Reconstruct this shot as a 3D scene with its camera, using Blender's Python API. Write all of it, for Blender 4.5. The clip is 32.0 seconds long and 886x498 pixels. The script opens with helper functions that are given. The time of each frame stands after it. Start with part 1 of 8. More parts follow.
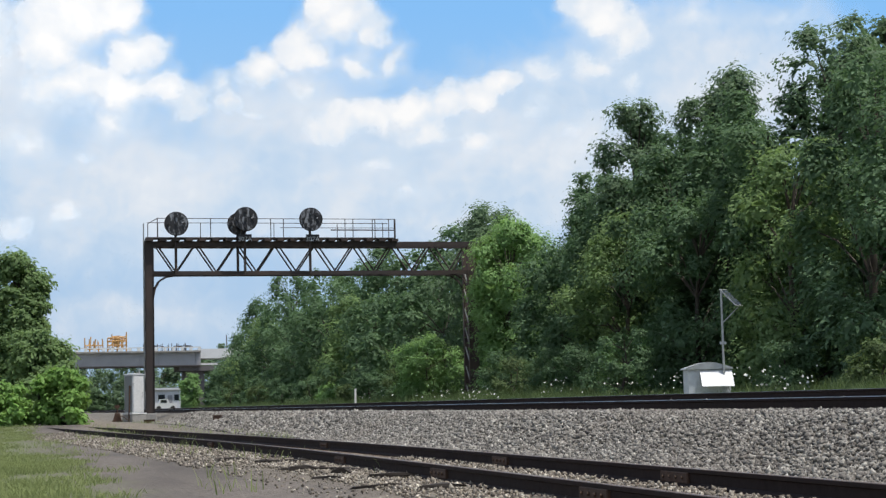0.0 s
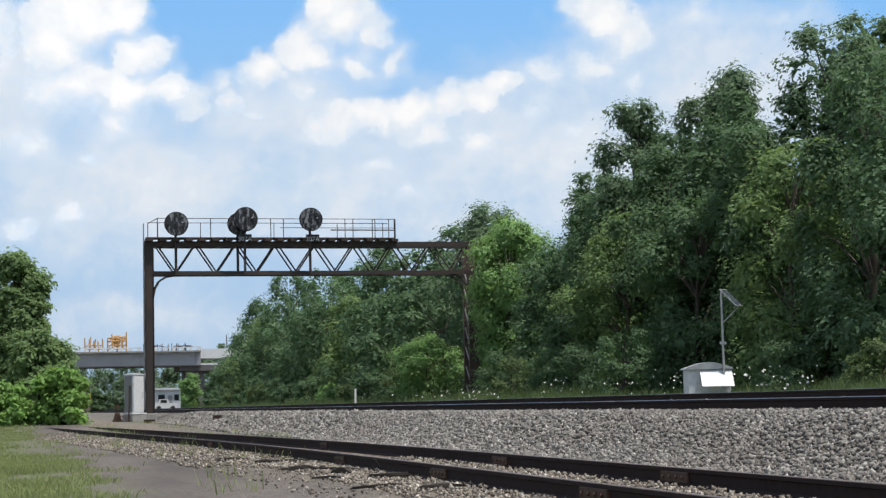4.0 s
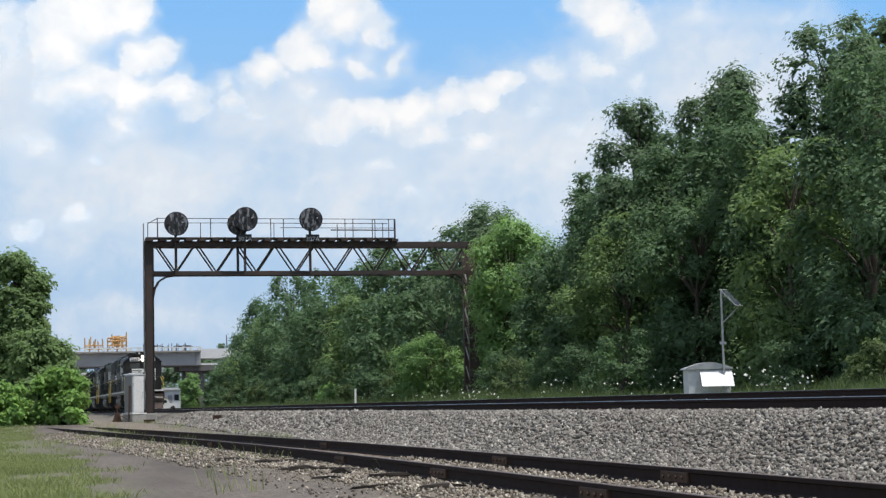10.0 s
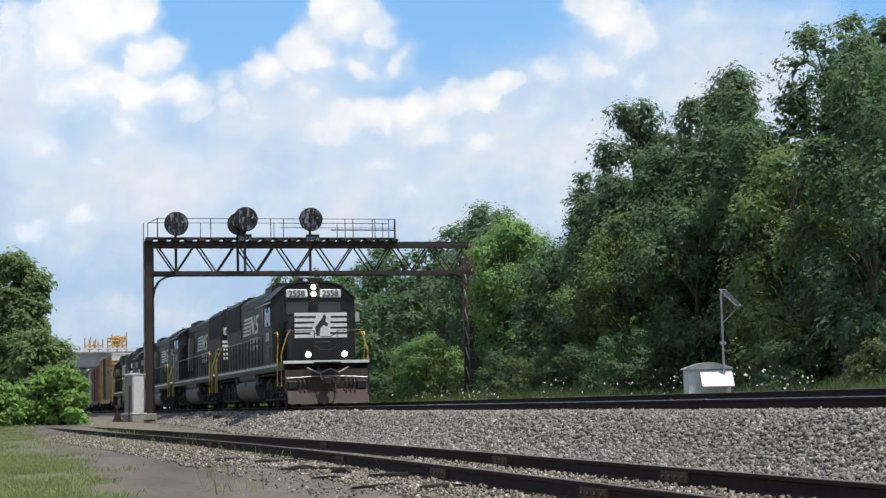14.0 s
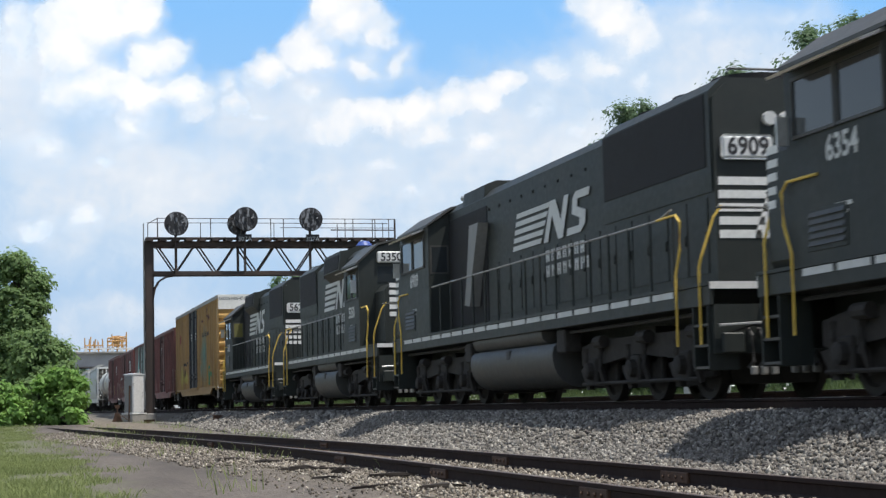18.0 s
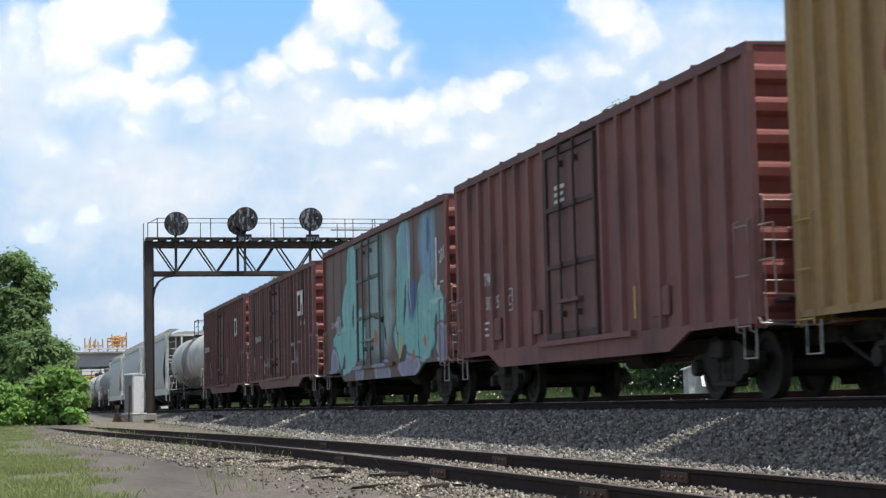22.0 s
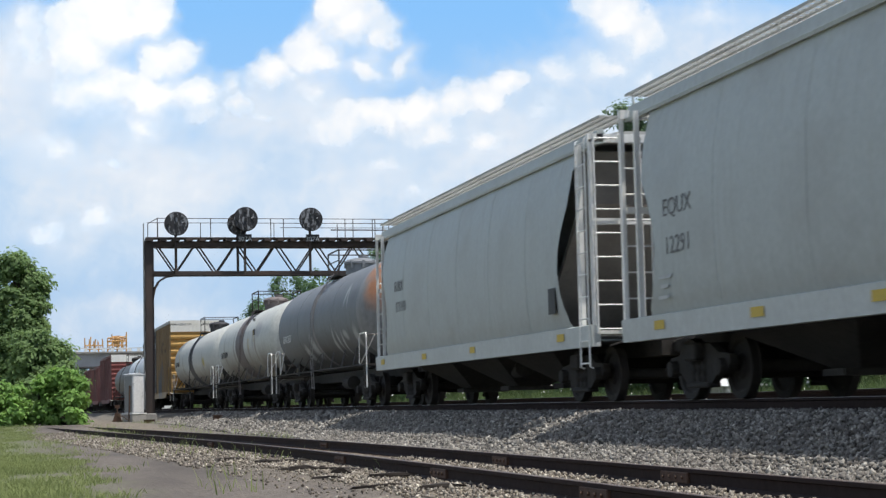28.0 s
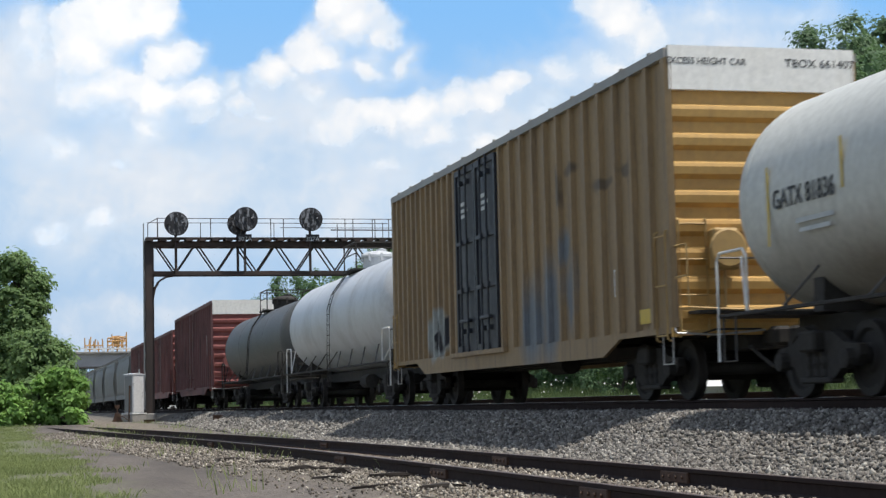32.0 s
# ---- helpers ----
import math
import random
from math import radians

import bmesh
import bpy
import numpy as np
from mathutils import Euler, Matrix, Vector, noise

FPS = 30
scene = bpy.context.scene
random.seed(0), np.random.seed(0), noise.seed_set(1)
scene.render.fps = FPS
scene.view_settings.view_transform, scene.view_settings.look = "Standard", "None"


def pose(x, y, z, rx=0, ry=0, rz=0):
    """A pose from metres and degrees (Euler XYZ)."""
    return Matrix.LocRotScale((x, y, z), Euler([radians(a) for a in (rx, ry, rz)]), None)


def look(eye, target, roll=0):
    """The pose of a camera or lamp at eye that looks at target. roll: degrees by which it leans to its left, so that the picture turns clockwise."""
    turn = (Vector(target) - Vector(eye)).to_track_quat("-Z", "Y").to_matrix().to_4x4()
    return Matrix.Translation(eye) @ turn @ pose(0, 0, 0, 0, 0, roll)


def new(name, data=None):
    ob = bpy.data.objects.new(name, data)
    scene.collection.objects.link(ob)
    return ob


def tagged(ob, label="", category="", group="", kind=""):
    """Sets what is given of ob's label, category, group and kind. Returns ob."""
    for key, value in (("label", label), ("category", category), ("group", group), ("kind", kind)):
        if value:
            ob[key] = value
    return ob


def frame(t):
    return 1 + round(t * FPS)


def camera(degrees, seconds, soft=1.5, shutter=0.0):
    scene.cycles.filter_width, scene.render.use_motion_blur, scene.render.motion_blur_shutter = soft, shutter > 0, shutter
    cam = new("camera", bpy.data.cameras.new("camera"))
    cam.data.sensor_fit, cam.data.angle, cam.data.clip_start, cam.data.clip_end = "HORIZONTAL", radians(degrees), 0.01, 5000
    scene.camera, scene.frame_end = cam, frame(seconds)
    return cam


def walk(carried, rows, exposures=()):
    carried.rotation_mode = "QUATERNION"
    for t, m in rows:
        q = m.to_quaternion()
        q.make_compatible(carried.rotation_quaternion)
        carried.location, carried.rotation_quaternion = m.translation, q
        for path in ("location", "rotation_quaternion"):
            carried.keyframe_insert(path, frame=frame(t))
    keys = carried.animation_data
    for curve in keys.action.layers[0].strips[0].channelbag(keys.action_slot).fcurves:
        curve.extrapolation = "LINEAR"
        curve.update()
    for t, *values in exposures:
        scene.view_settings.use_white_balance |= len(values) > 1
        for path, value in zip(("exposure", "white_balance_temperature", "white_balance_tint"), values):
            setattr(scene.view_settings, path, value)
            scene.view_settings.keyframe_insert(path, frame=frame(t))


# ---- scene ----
# World: x across the railway (away from the viewer), y along it, z up. The train runs towards -y.
EYE = (0.0, 0.0, 1.0)
AIM = (0.24609, 0.96519, 1.08864)
cam = camera(28.70, 32.0, soft=1.35, shutter=0.15)
walk(cam, [(0.0, look(EYE, AIM, -1.30)), (32.0, look(EYE, AIM, -1.30))],
     [(0.0, 0.0), (14.5, 0.02), (17.0, 0.06), (20.5, 0.15), (25.0, 0.16), (29.0, 0.06), (32.0, 0.04)])

SPEED = 19.364          # train, metres a second
RAIL_Z = 0.966          # head of the main track's rails
TRACK_X = 10.79         # centre line of the main track
TRACK2_X, RAIL2_Z = 15.0, 1.085

# ---- light ----
SUN_EL, SUN_AZ = 70.8, -41.0      # azimuth: degrees from +x towards +y
world = bpy.data.worlds.new("world")
scene.world = world
world.use_nodes = True
wn = world.node_tree.nodes
wl = world.node_tree.links
sky = wn.new("ShaderNodeTexSky")
sky.sky_type = "NISHITA"
sky.sun_disc = False
sky.sun_elevation = radians(SUN_EL)
sky.sun_rotation = radians(90 - SUN_AZ)
sky.altitude = 200
sky.air_density, sky.dust_density, sky.ozone_density = 1.0, 1.2, 2.0
wn["Background"].inputs[1].default_value = 0.146
haze = wn.new("ShaderNodeMix")          # white summer cloud over half of the sky
haze.data_type = "RGBA"
haze.inputs[0].default_value = 0.35
haze.inputs[7].default_value = (4.3, 4.5, 4.7, 1)
wl.new(sky.outputs[0], haze.inputs[6])
wl.new(haze.outputs[2], wn["Background"].inputs[0])

sun = new("sun", bpy.data.lights.new("sun", "SUN"))
sun.data.energy = 4.25
sun.data.angle = radians(0.6)
sun.data.color = (1.0, 0.95, 0.88)
_e, _a = radians(SUN_EL), radians(SUN_AZ)
SUN_DIR = Vector((math.cos(_e) * math.cos(_a), math.cos(_e) * math.sin(_a), math.sin(_e)))
sun.matrix_world = look(SUN_DIR * 200, (0, 0, 0))


# ---- mesh helpers ----
def link(name, me, material, parent=None, label="", m=None):
    ob = new(name, me)
    if material is not None and not me.materials:
        me.materials.append(material)
    if parent is not None:
        ob.parent = parent
    if m is not None:
        ob.matrix_basis = m
    if label:
        ob["label"] = label
    return ob


def mesh_of(bm, smooth=None):
    me = bpy.data.meshes.new("m")
    bm.to_mesh(me)
    bm.free()
    if smooth is not None:
        for p in me.polygons:
            p.use_smooth = True
        me.set_sharp_from_angle(angle=radians(smooth))
    return me


def part(name, bm, material, parent, label="", smooth=None):
    return link(name, mesh_of(bm, smooth), material, parent, label)


def thing(name, m=None, label="", category="", group="", kind=""):
    ob = new(name)
    ob.empty_display_size = 0.3
    if m is not None:
        ob.matrix_basis = m
    return tagged(ob, label, category, group, kind)


def box(bm, x0, x1, y0, y1, z0, z1, bev=0.0, m=None):
    """A box between two corners, with bevelled edges where bev is given."""
    g = bmesh.ops.create_cube(bm, size=1.0)
    vs = g["verts"]
    for v in vs:
        v.co = Vector(((x0 + x1) / 2 + v.co.x * (x1 - x0), (y0 + y1) / 2 + v.co.y * (y1 - y0), (z0 + z1) / 2 + v.co.z * (z1 - z0)))
    if bev > 0:
        es = list({e for v in vs for e in v.link_edges})
        r = bmesh.ops.bevel(bm, geom=es, offset=bev, segments=1, affect="EDGES")
        vs = [v for v in r["verts"]] if m is not None else vs
    if m is not None:
        vs = [v for v in vs if v.is_valid]
        bmesh.ops.transform(bm, matrix=m, verts=vs)
    return bm


def bx(*a, **k):
    return box(bmesh.new(), *a, **k)


def tube(bm, pts, r, n=6, closed_ends=True, radii=None):
    """A round bar along the points."""
    pts = [Vector(p) for p in pts]
    rings = []
    for i, p in enumerate(pts):
        d = (pts[min(i + 1, len(pts) - 1)] - pts[max(i - 1, 0)]).normalized()
        u = d.cross(Vector((0, 0, 1)))
        if u.length < 0.02:
            u = d.cross(Vector((1, 0, 0)))
        u.normalize()
        w = u.cross(d)
        rr = radii[i] if radii else r
        rings.append([bm.verts.new(p + (u * math.cos(2 * math.pi * k / n) + w * math.sin(2 * math.pi * k / n)) * rr) for k in range(n)])
    for a, b in zip(rings, rings[1:]):
        for k in range(n):
            bm.faces.new((a[k], a[(k + 1) % n], b[(k + 1) % n], b[k]))
    if closed_ends:
        bm.faces.new(rings[0][::-1])
        bm.faces.new(rings[-1])
    return bm


def tb(pts, r, n=6, radii=None):
    return tube(bmesh.new(), pts, r, n, True, radii)


def prism(bm, outline, y0, y1, axis="y"):
    """An outline of (a, b) pairs pushed from y0 to y1 along an axis (y: a is x, b is z; x: a is y, b is z; z: a is x, b is y)."""
    def at(a, b, c):
        return {"y": (a, c, b), "x": (c, a, b), "z": (a, b, c)}[axis]
    r0 = [bm.verts.new(at(a, b, y0)) for a, b in outline]
    r1 = [bm.verts.new(at(a, b, y1)) for a, b in outline]
    n = len(outline)
    fs = [bm.faces.new(r0), bm.faces.new(r1[::-1])]
    for k in range(n):
        fs.append(bm.faces.new((r0[k], r1[k], r1[(k + 1) % n], r0[(k + 1) % n])))
    bmesh.ops.recalc_face_normals(bm, faces=fs)
    return bm


def pr(outline, y0, y1, axis="y"):
    return prism(bmesh.new(), outline, y0, y1, axis)


def lathe(bm, prof, n=20, axis="y", c=(0, 0, 0)):
    """A profile of (along, radius) pairs turned round an axis through c."""
    rings = []
    c = Vector(c)
    for a, r in prof:
        ring = []
        for k in range(n):
            t = 2 * math.pi * k / n
            p, q = r * math.cos(t), r * math.sin(t)
            ring.append(bm.verts.new(c + Vector({"y": (p, a, q), "x": (a, p, q), "z": (p, q, a)}[axis])))
        rings.append(ring)
    fs = []
    for a, b in zip(rings, rings[1:]):
        for k in range(n):
            fs.append(bm.faces.new((a[k], a[(k + 1) % n], b[(k + 1) % n], b[k])))
    fs.append(bm.faces.new(rings[0]))
    fs.append(bm.faces.new(rings[-1][::-1]))
    bmesh.ops.recalc_face_normals(bm, faces=fs)
    return bm


def lt(prof, n=20, axis="y", c=(0, 0, 0)):
    return lathe(bmesh.new(), prof, n, axis, c)


def raw_mesh(name, verts, faces, n):
    """A mesh from arrays: verts (k, 3), faces (j, n)."""
    me = bpy.data.meshes.new(name)
    me.vertices.add(len(verts))
    me.vertices.foreach_set("co", np.asarray(verts, np.float32).ravel())
    me.loops.add(faces.size)
    me.loops.foreach_set("vertex_index", np.asarray(faces, np.int32).ravel())
    me.polygons.add(len(faces))
    me.polygons.foreach_set("loop_start", np.arange(0, faces.size, n, dtype=np.int32))
    me.update(calc_edges=True)
    return me


# ---- materials ----
class Nodes:
    """Short hand for a node material."""
    def __init__(self, name):
        self.mat = bpy.data.materials.new(name)
        self.mat.use_nodes = True
        self.t = self.mat.node_tree
        self.bsdf = self.t.nodes["Principled BSDF"]
        self.out = self.t.nodes["Material Output"]

    def n(self, kind, operation="", data_type="", blend_type=""):
        node = self.t.nodes.new(kind)
        if operation:
            node.operation = operation
        if data_type:
            node.data_type = data_type
        if blend_type:
            node.blend_type = blend_type
        return node

    def l(self, a, b):
        self.t.links.new(a, b)

    def coord(self, which="Object"):
        return self.n("ShaderNodeTexCoord").outputs[which]

    def noise(self, scale, detail=4.0, rough=0.55, vec=None, stretch=None, dist=0.0):
        vec = vec or self.coord()
        if stretch:
            mp = self.n("ShaderNodeMapping")
            mp.inputs["Scale"].default_value = stretch
            self.l(vec, mp.inputs[0])
            vec = mp.outputs[0]
        t = self.n("ShaderNodeTexNoise")
        t.inputs["Scale"].default_value, t.inputs["Detail"].default_value = scale, detail
        t.inputs["Roughness"].default_value, t.inputs["Distortion"].default_value = rough, dist
        self.l(vec, t.inputs["Vector"])
        return t.outputs[0]

    def ramp(self, fac, stops):
        r = self.n("ShaderNodeValToRGB")
        e = r.color_ramp.elements
        while len(e) < len(stops):
            e.new(0.5)
        for q, (p, c) in zip(e, stops):
            q.position = p
            q.color = (*c, 1) if len(c) == 3 else c
        self.l(fac, r.inputs[0])
        return r.outputs[0]

    def span(self, fac, a, b, lo=0.0, hi=1.0):
        r = self.n("ShaderNodeMapRange")
        for i, v in enumerate((a, b, lo, hi)):
            r.inputs[i + 1].default_value = v
        self.l(fac, r.inputs[0])
        return r.outputs[0]

    def mix(self, fac, a, b, mode="MIX"):
        r = self.n("ShaderNodeMix", data_type="RGBA", blend_type=mode)
        for i, v in ((0, fac), (6, a), (7, b)):
            if hasattr(v, "links"):
                self.l(v, r.inputs[i])
            elif i == 0:
                r.inputs[0].default_value = v
            else:
                r.inputs[i].default_value = (*v, 1)
        return r.outputs[2]

    def math(self, op, a, b=0.0):
        r = self.n("ShaderNodeMath", operation=op)
        for i, v in ((0, a), (1, b)):
            if hasattr(v, "links"):
                self.l(v, r.inputs[i])
            else:
                r.inputs[i].default_value = v
        return r.outputs[0]

    def bump(self, h, strength, dist=0.01):
        b = self.n("ShaderNodeBump")
        b.inputs["Strength"].default_value, b.inputs["Distance"].default_value = strength, dist
        self.l(h, b.inputs["Height"])
        self.l(b.outputs[0], self.bsdf.inputs["Normal"])

    def color(self, c):
        if hasattr(c, "links"):
            self.l(c, self.bsdf.inputs["Base Color"])
        else:
            self.bsdf.inputs["Base Color"].default_value = (*c, 1)

    def rough(self, r, metal=0.0):
        if hasattr(r, "links"):
            self.l(r, self.bsdf.inputs["Roughness"])
        else:
            self.bsdf.inputs["Roughness"].default_value = r
        self.bsdf.inputs["Metallic"].default_value = metal


def paint(name, base, dirt=(0.09, 0.075, 0.06), amount=0.5, rough=0.5, streak=True, bump=0.15, metal=0.0, gloss=0.5):
    """Weathered paint: mottled tone, dirt in patches and streaks that run down."""
    k = Nodes(name)
    obj = k.coord()
    big = k.noise(0.7, 5, 0.6, obj)
    fine = k.noise(9.0, 5, 0.65, obj)
    col = k.mix(k.span(fine, 0.3, 0.75), tuple(c * 0.86 for c in base), tuple(min(1, c * 1.08) for c in base))
    d = k.span(big, 0.48, 0.78, 0.0, amount)
    if streak:
        run = k.noise(2.2, 6, 0.7, obj, (3.0, 3.0, 0.16))
        d = k.math("MAXIMUM", d, k.span(run, 0.52, 0.8, 0.0, amount * 1.1))
    col = k.mix(d, col, dirt)
    k.color(col)
    k.rough(k.span(fine, 0.2, 0.8, rough - 0.08, rough + 0.15), metal)
    k.bsdf.inputs["Specular IOR Level"].default_value = gloss
    k.bump(fine, bump, 0.01)
    return k.mat


def plain(name, base, rough=0.6, metal=0.0, scale=8.0, vary=0.25, bump=0.2, rand=0.0, gloss=0.5):
    k = Nodes(name)
    f = k.noise(scale, 5, 0.6)
    g = k.noise(scale * 0.13, 3, 0.6)
    v = k.math("ADD", k.math("MULTIPLY", f, 0.6), k.math("MULTIPLY", g, 0.4))
    col = k.mix(k.span(v, 0.3, 0.7), tuple(c * (1 - vary) for c in base), tuple(min(1, c * (1 + vary)) for c in base))
    if rand:
        oi = k.n("ShaderNodeObjectInfo")
        col = k.mix(k.math("MULTIPLY", oi.outputs["Random"], rand), col, tuple(c * 0.4 for c in base))
    k.color(col)
    k.rough(rough, metal)
    k.bump(f, bump, 0.01)
    k.bsdf.inputs["Specular IOR Level"].default_value = gloss
    return k.mat


def glow(name, color, strength):
    k = Nodes(name)
    k.color((0.8, 0.8, 0.78))
    k.bsdf.inputs["Emission Color"].default_value = (*color, 1)
    k.bsdf.inputs["Emission Strength"].default_value = strength
    return k.mat


def glass(name, tint=(0.02, 0.025, 0.03)):
    k = Nodes(name)
    k.color(tint)
    k.rough(0.08)
    k.bsdf.inputs["Specular IOR Level"].default_value = 0.7
    return k.mat


def leaf_mat(name, dark, light, through_col, shine=0.6):
    """Leaves: a tone of its own for each leaf, and clumps of tone over the crown."""
    k = Nodes(name)
    geo = k.n("ShaderNodeNewGeometry")
    big = k.noise(0.35, 3, 0.6)
    f = k.math("ADD", k.math("MULTIPLY", geo.outputs["Random Per Island"], 0.36), k.math("MULTIPLY", k.span(big, 0.3, 0.7), 0.64))
    oi = k.n("ShaderNodeObjectInfo")
    col = k.mix(f, dark, light)
    col = k.mix(k.math("MULTIPLY", oi.outputs["Random"], 0.3), col, tuple(c * 1.2 for c in light))
    k.color(col)
    k.rough(shine)
    k.bsdf.inputs["Specular IOR Level"].default_value = 0.1
    tr = k.n("ShaderNodeBsdfTranslucent")
    k.l(k.mix(f, tuple(c * 0.7 for c in through_col), through_col), tr.inputs[0])
    ms = k.n("ShaderNodeMixShader")
    ms.inputs[0].default_value = 0.4
    k.l(k.bsdf.outputs[0], ms.inputs[1])
    k.l(tr.outputs[0], ms.inputs[2])
    k.l(ms.outputs[0], k.out.inputs[0])
    return k.mat


def stone_mat(name, stops, rough=0.85):
    k = Nodes(name)
    geo = k.n("ShaderNodeNewGeometry")
    f = k.noise(30, 4, 0.6)
    col = k.ramp(geo.outputs["Random Per Island"], stops)
    col = k.mix(k.span(f, 0.35, 0.7), col, (0.10, 0.09, 0.085))
    stain = k.noise(0.22, 4, 0.6)
    col = k.mix(k.span(stain, 0.45, 0.75, 0.0, 0.45), col, (0.17, 0.145, 0.12))
    k.color(col)
    k.rough(rough)
    return k.mat


# ---- ground ----
def bend(y):
    """Centre line of the siding, which swings away beyond 26 m."""
    return 4.93 - 0.06 * 4.0 * math.log(1 + math.exp((min(y, 140) - 28) / 4.0)) if y < 140 else 4.93 - 0.06 * 112


def step(a, b, v):
    t = min(1.0, max(0.0, (v - a) / (b - a)))     # a may be larger than b
    return t * t * (3 - 2 * t)


def ground_z(x, y):
    z = 0.17 + (0.05 if x > 3 else 0.018) * noise.noise((x * 0.3, y * 0.12, 0.0))
    d = abs(x - bend(y))
    z = z + (0.235 - z) * (1 - step(1.3, 2.4, d))
    z += 0.22 * step(52, 80, y) * step(9, 6, x)
    far = step(110, 200, y)
    z += 0.35 * far * step(-6, 2, x)
    z = z + (0.775 - z) * step(7.35, 9.35, x)
    z = z + (0.895 - z) * step(12.3, 13.1, x)
    z = z + (0.55 - z) * step(17.3, 19.0, x)
    z = z + (1.15 - z) * step(19.5, 24.0, x)
    z += 6.0 * step(60, 400, x) * step(30, 300, y)
    return z


def make_ground():
    xs = [-2500, -1200, -500, -200, -80, -30, -14, -8, -5, -3, -2] + [-1.5 + 0.25 * i for i in range(74)] + [17.5, 18, 18.5, 19, 20, 21, 22, 24, 27, 32, 45, 80, 160, 300, 500, 900, 1600, 2500]
    ys = [-2500, -900, -300, -100, -40, -20, -10, 0, 5] + [8 + 0.5 * i for i in range(80)] + [48 + 2 * i for i in range(40)] + [130, 140, 155, 175, 200, 230, 260, 300, 360, 440, 600, 900, 1500, 2500, 4000]
    v = np.array([(x, y, ground_z(x, y)) for y in ys for x in xs])
    w, h = len(xs), len(ys)
    f = np.array([(j * w + i, j * w + i + 1, (j + 1) * w + i + 1, (j + 1) * w + i) for j in range(h - 1) for i in range(w - 1)])
    me = raw_mesh("ground", v, f, 4)
    for p in me.polygons:
        p.use_smooth = True
    k = Nodes("ground")
    pos = k.coord()
    sep = k.n("ShaderNodeSeparateXYZ")
    k.l(pos, sep.inputs[0])
    warp = k.noise(0.6, 4, 0.6, pos)
    warp2 = k.noise(0.12, 3, 0.6, pos)
    xw = k.math("ADD", sep.outputs[0], k.math("ADD", k.span(warp, 0, 1, -0.9, 0.9), k.span(warp2, 0, 1, -0.8, 0.8)))
    grit = k.noise(14, 6, 0.7, pos)
    vo = k.n("ShaderNodeTexVoronoi")
    vo.inputs["Scale"].default_value = 16
    k.l(pos, vo.inputs["Vector"])
    stone = k.ramp(k.math("ADD", k.math("MULTIPLY", vo.outputs["Distance"], 0.7), k.math("MULTIPLY", grit, 0.5)), [(0.15, (0.018, 0.016, 0.014)), (0.4, (0.065, 0.058, 0.048)), (0.75, (0.19, 0.172, 0.142))])
    dirt = k.ramp(grit, [(0.25, (0.05, 0.041, 0.035)), (0.5, (0.135, 0.116, 0.098)), (0.8, (0.22, 0.19, 0.16))])
    damp = k.noise(0.45, 4, 0.65, pos, (1.0, 0.22, 1.0))
    dirt = k.mix(k.span(damp, 0.42, 0.62, 0.0, 0.75), dirt, (0.048, 0.040, 0.036))
    grass = k.ramp(grit, [(0.25, (0.075, 0.078, 0.042)), (0.55, (0.14, 0.15, 0.082)), (0.8, (0.21, 0.215, 0.13))])
    a = k.span(xw, 0.4, 1.5)
    b = k.span(xw, 2.7, 3.6)
    tan = k.ramp(k.math("ADD", k.math("MULTIPLY", vo.outputs["Distance"], 0.6), k.math("MULTIPLY", grit, 0.5)), [(0.15, (0.035, 0.028, 0.022)), (0.4, (0.10, 0.084, 0.064)), (0.75, (0.25, 0.215, 0.165))])
    stone = k.mix(k.span(sep.outputs[0], 5.6, 6.8), tan, stone)
    c = k.span(sep.outputs[0], 17.8, 18.8)
    col = k.mix(a, grass, dirt)
    col = k.mix(b, col, stone)
    col = k.mix(c, col, grass)
    # shade beneath the trees, painted into the ground as a dark brown
    tree_shade = k.ramp(grit, [(0.3, (0.022, 0.019, 0.012)), (0.7, (0.06, 0.05, 0.03))])
    col = k.mix(k.span(sep.outputs[0], 21.3, 22.8), col, tree_shade)
    k.color(col)
    k.rough(0.95)
    k.bump(k.math("ADD", vo.outputs["Distance"], grit), 0.8, 0.03)
    return tagged(link("ground", me, k.mat), "railway ground of grey ballast, bare dirt and rough grass", "ground", kind="structure")


make_ground()

DULL = plain("rail_head_dull", (0.16, 0.12, 0.10), 0.55, 0.5, 20, 0.3, 0.2)
STEEL = plain("rail_side", (0.030, 0.020, 0.018), 0.9, 0.0, 12, 0.35, 0.3, gloss=0.2)
SHINE = plain("rail_head", (0.42, 0.40, 0.38), 0.32, 1.0, 20, 0.15, 0.1)
TIE = plain("tie_wood", (0.05, 0.04, 0.032), 0.9, 0.0, 7, 0.4, 0.7, rand=0.5)
RUST = plain("rust_iron", (0.075, 0.042, 0.027), 0.85, 0.0, 10, 0.4, 0.4)


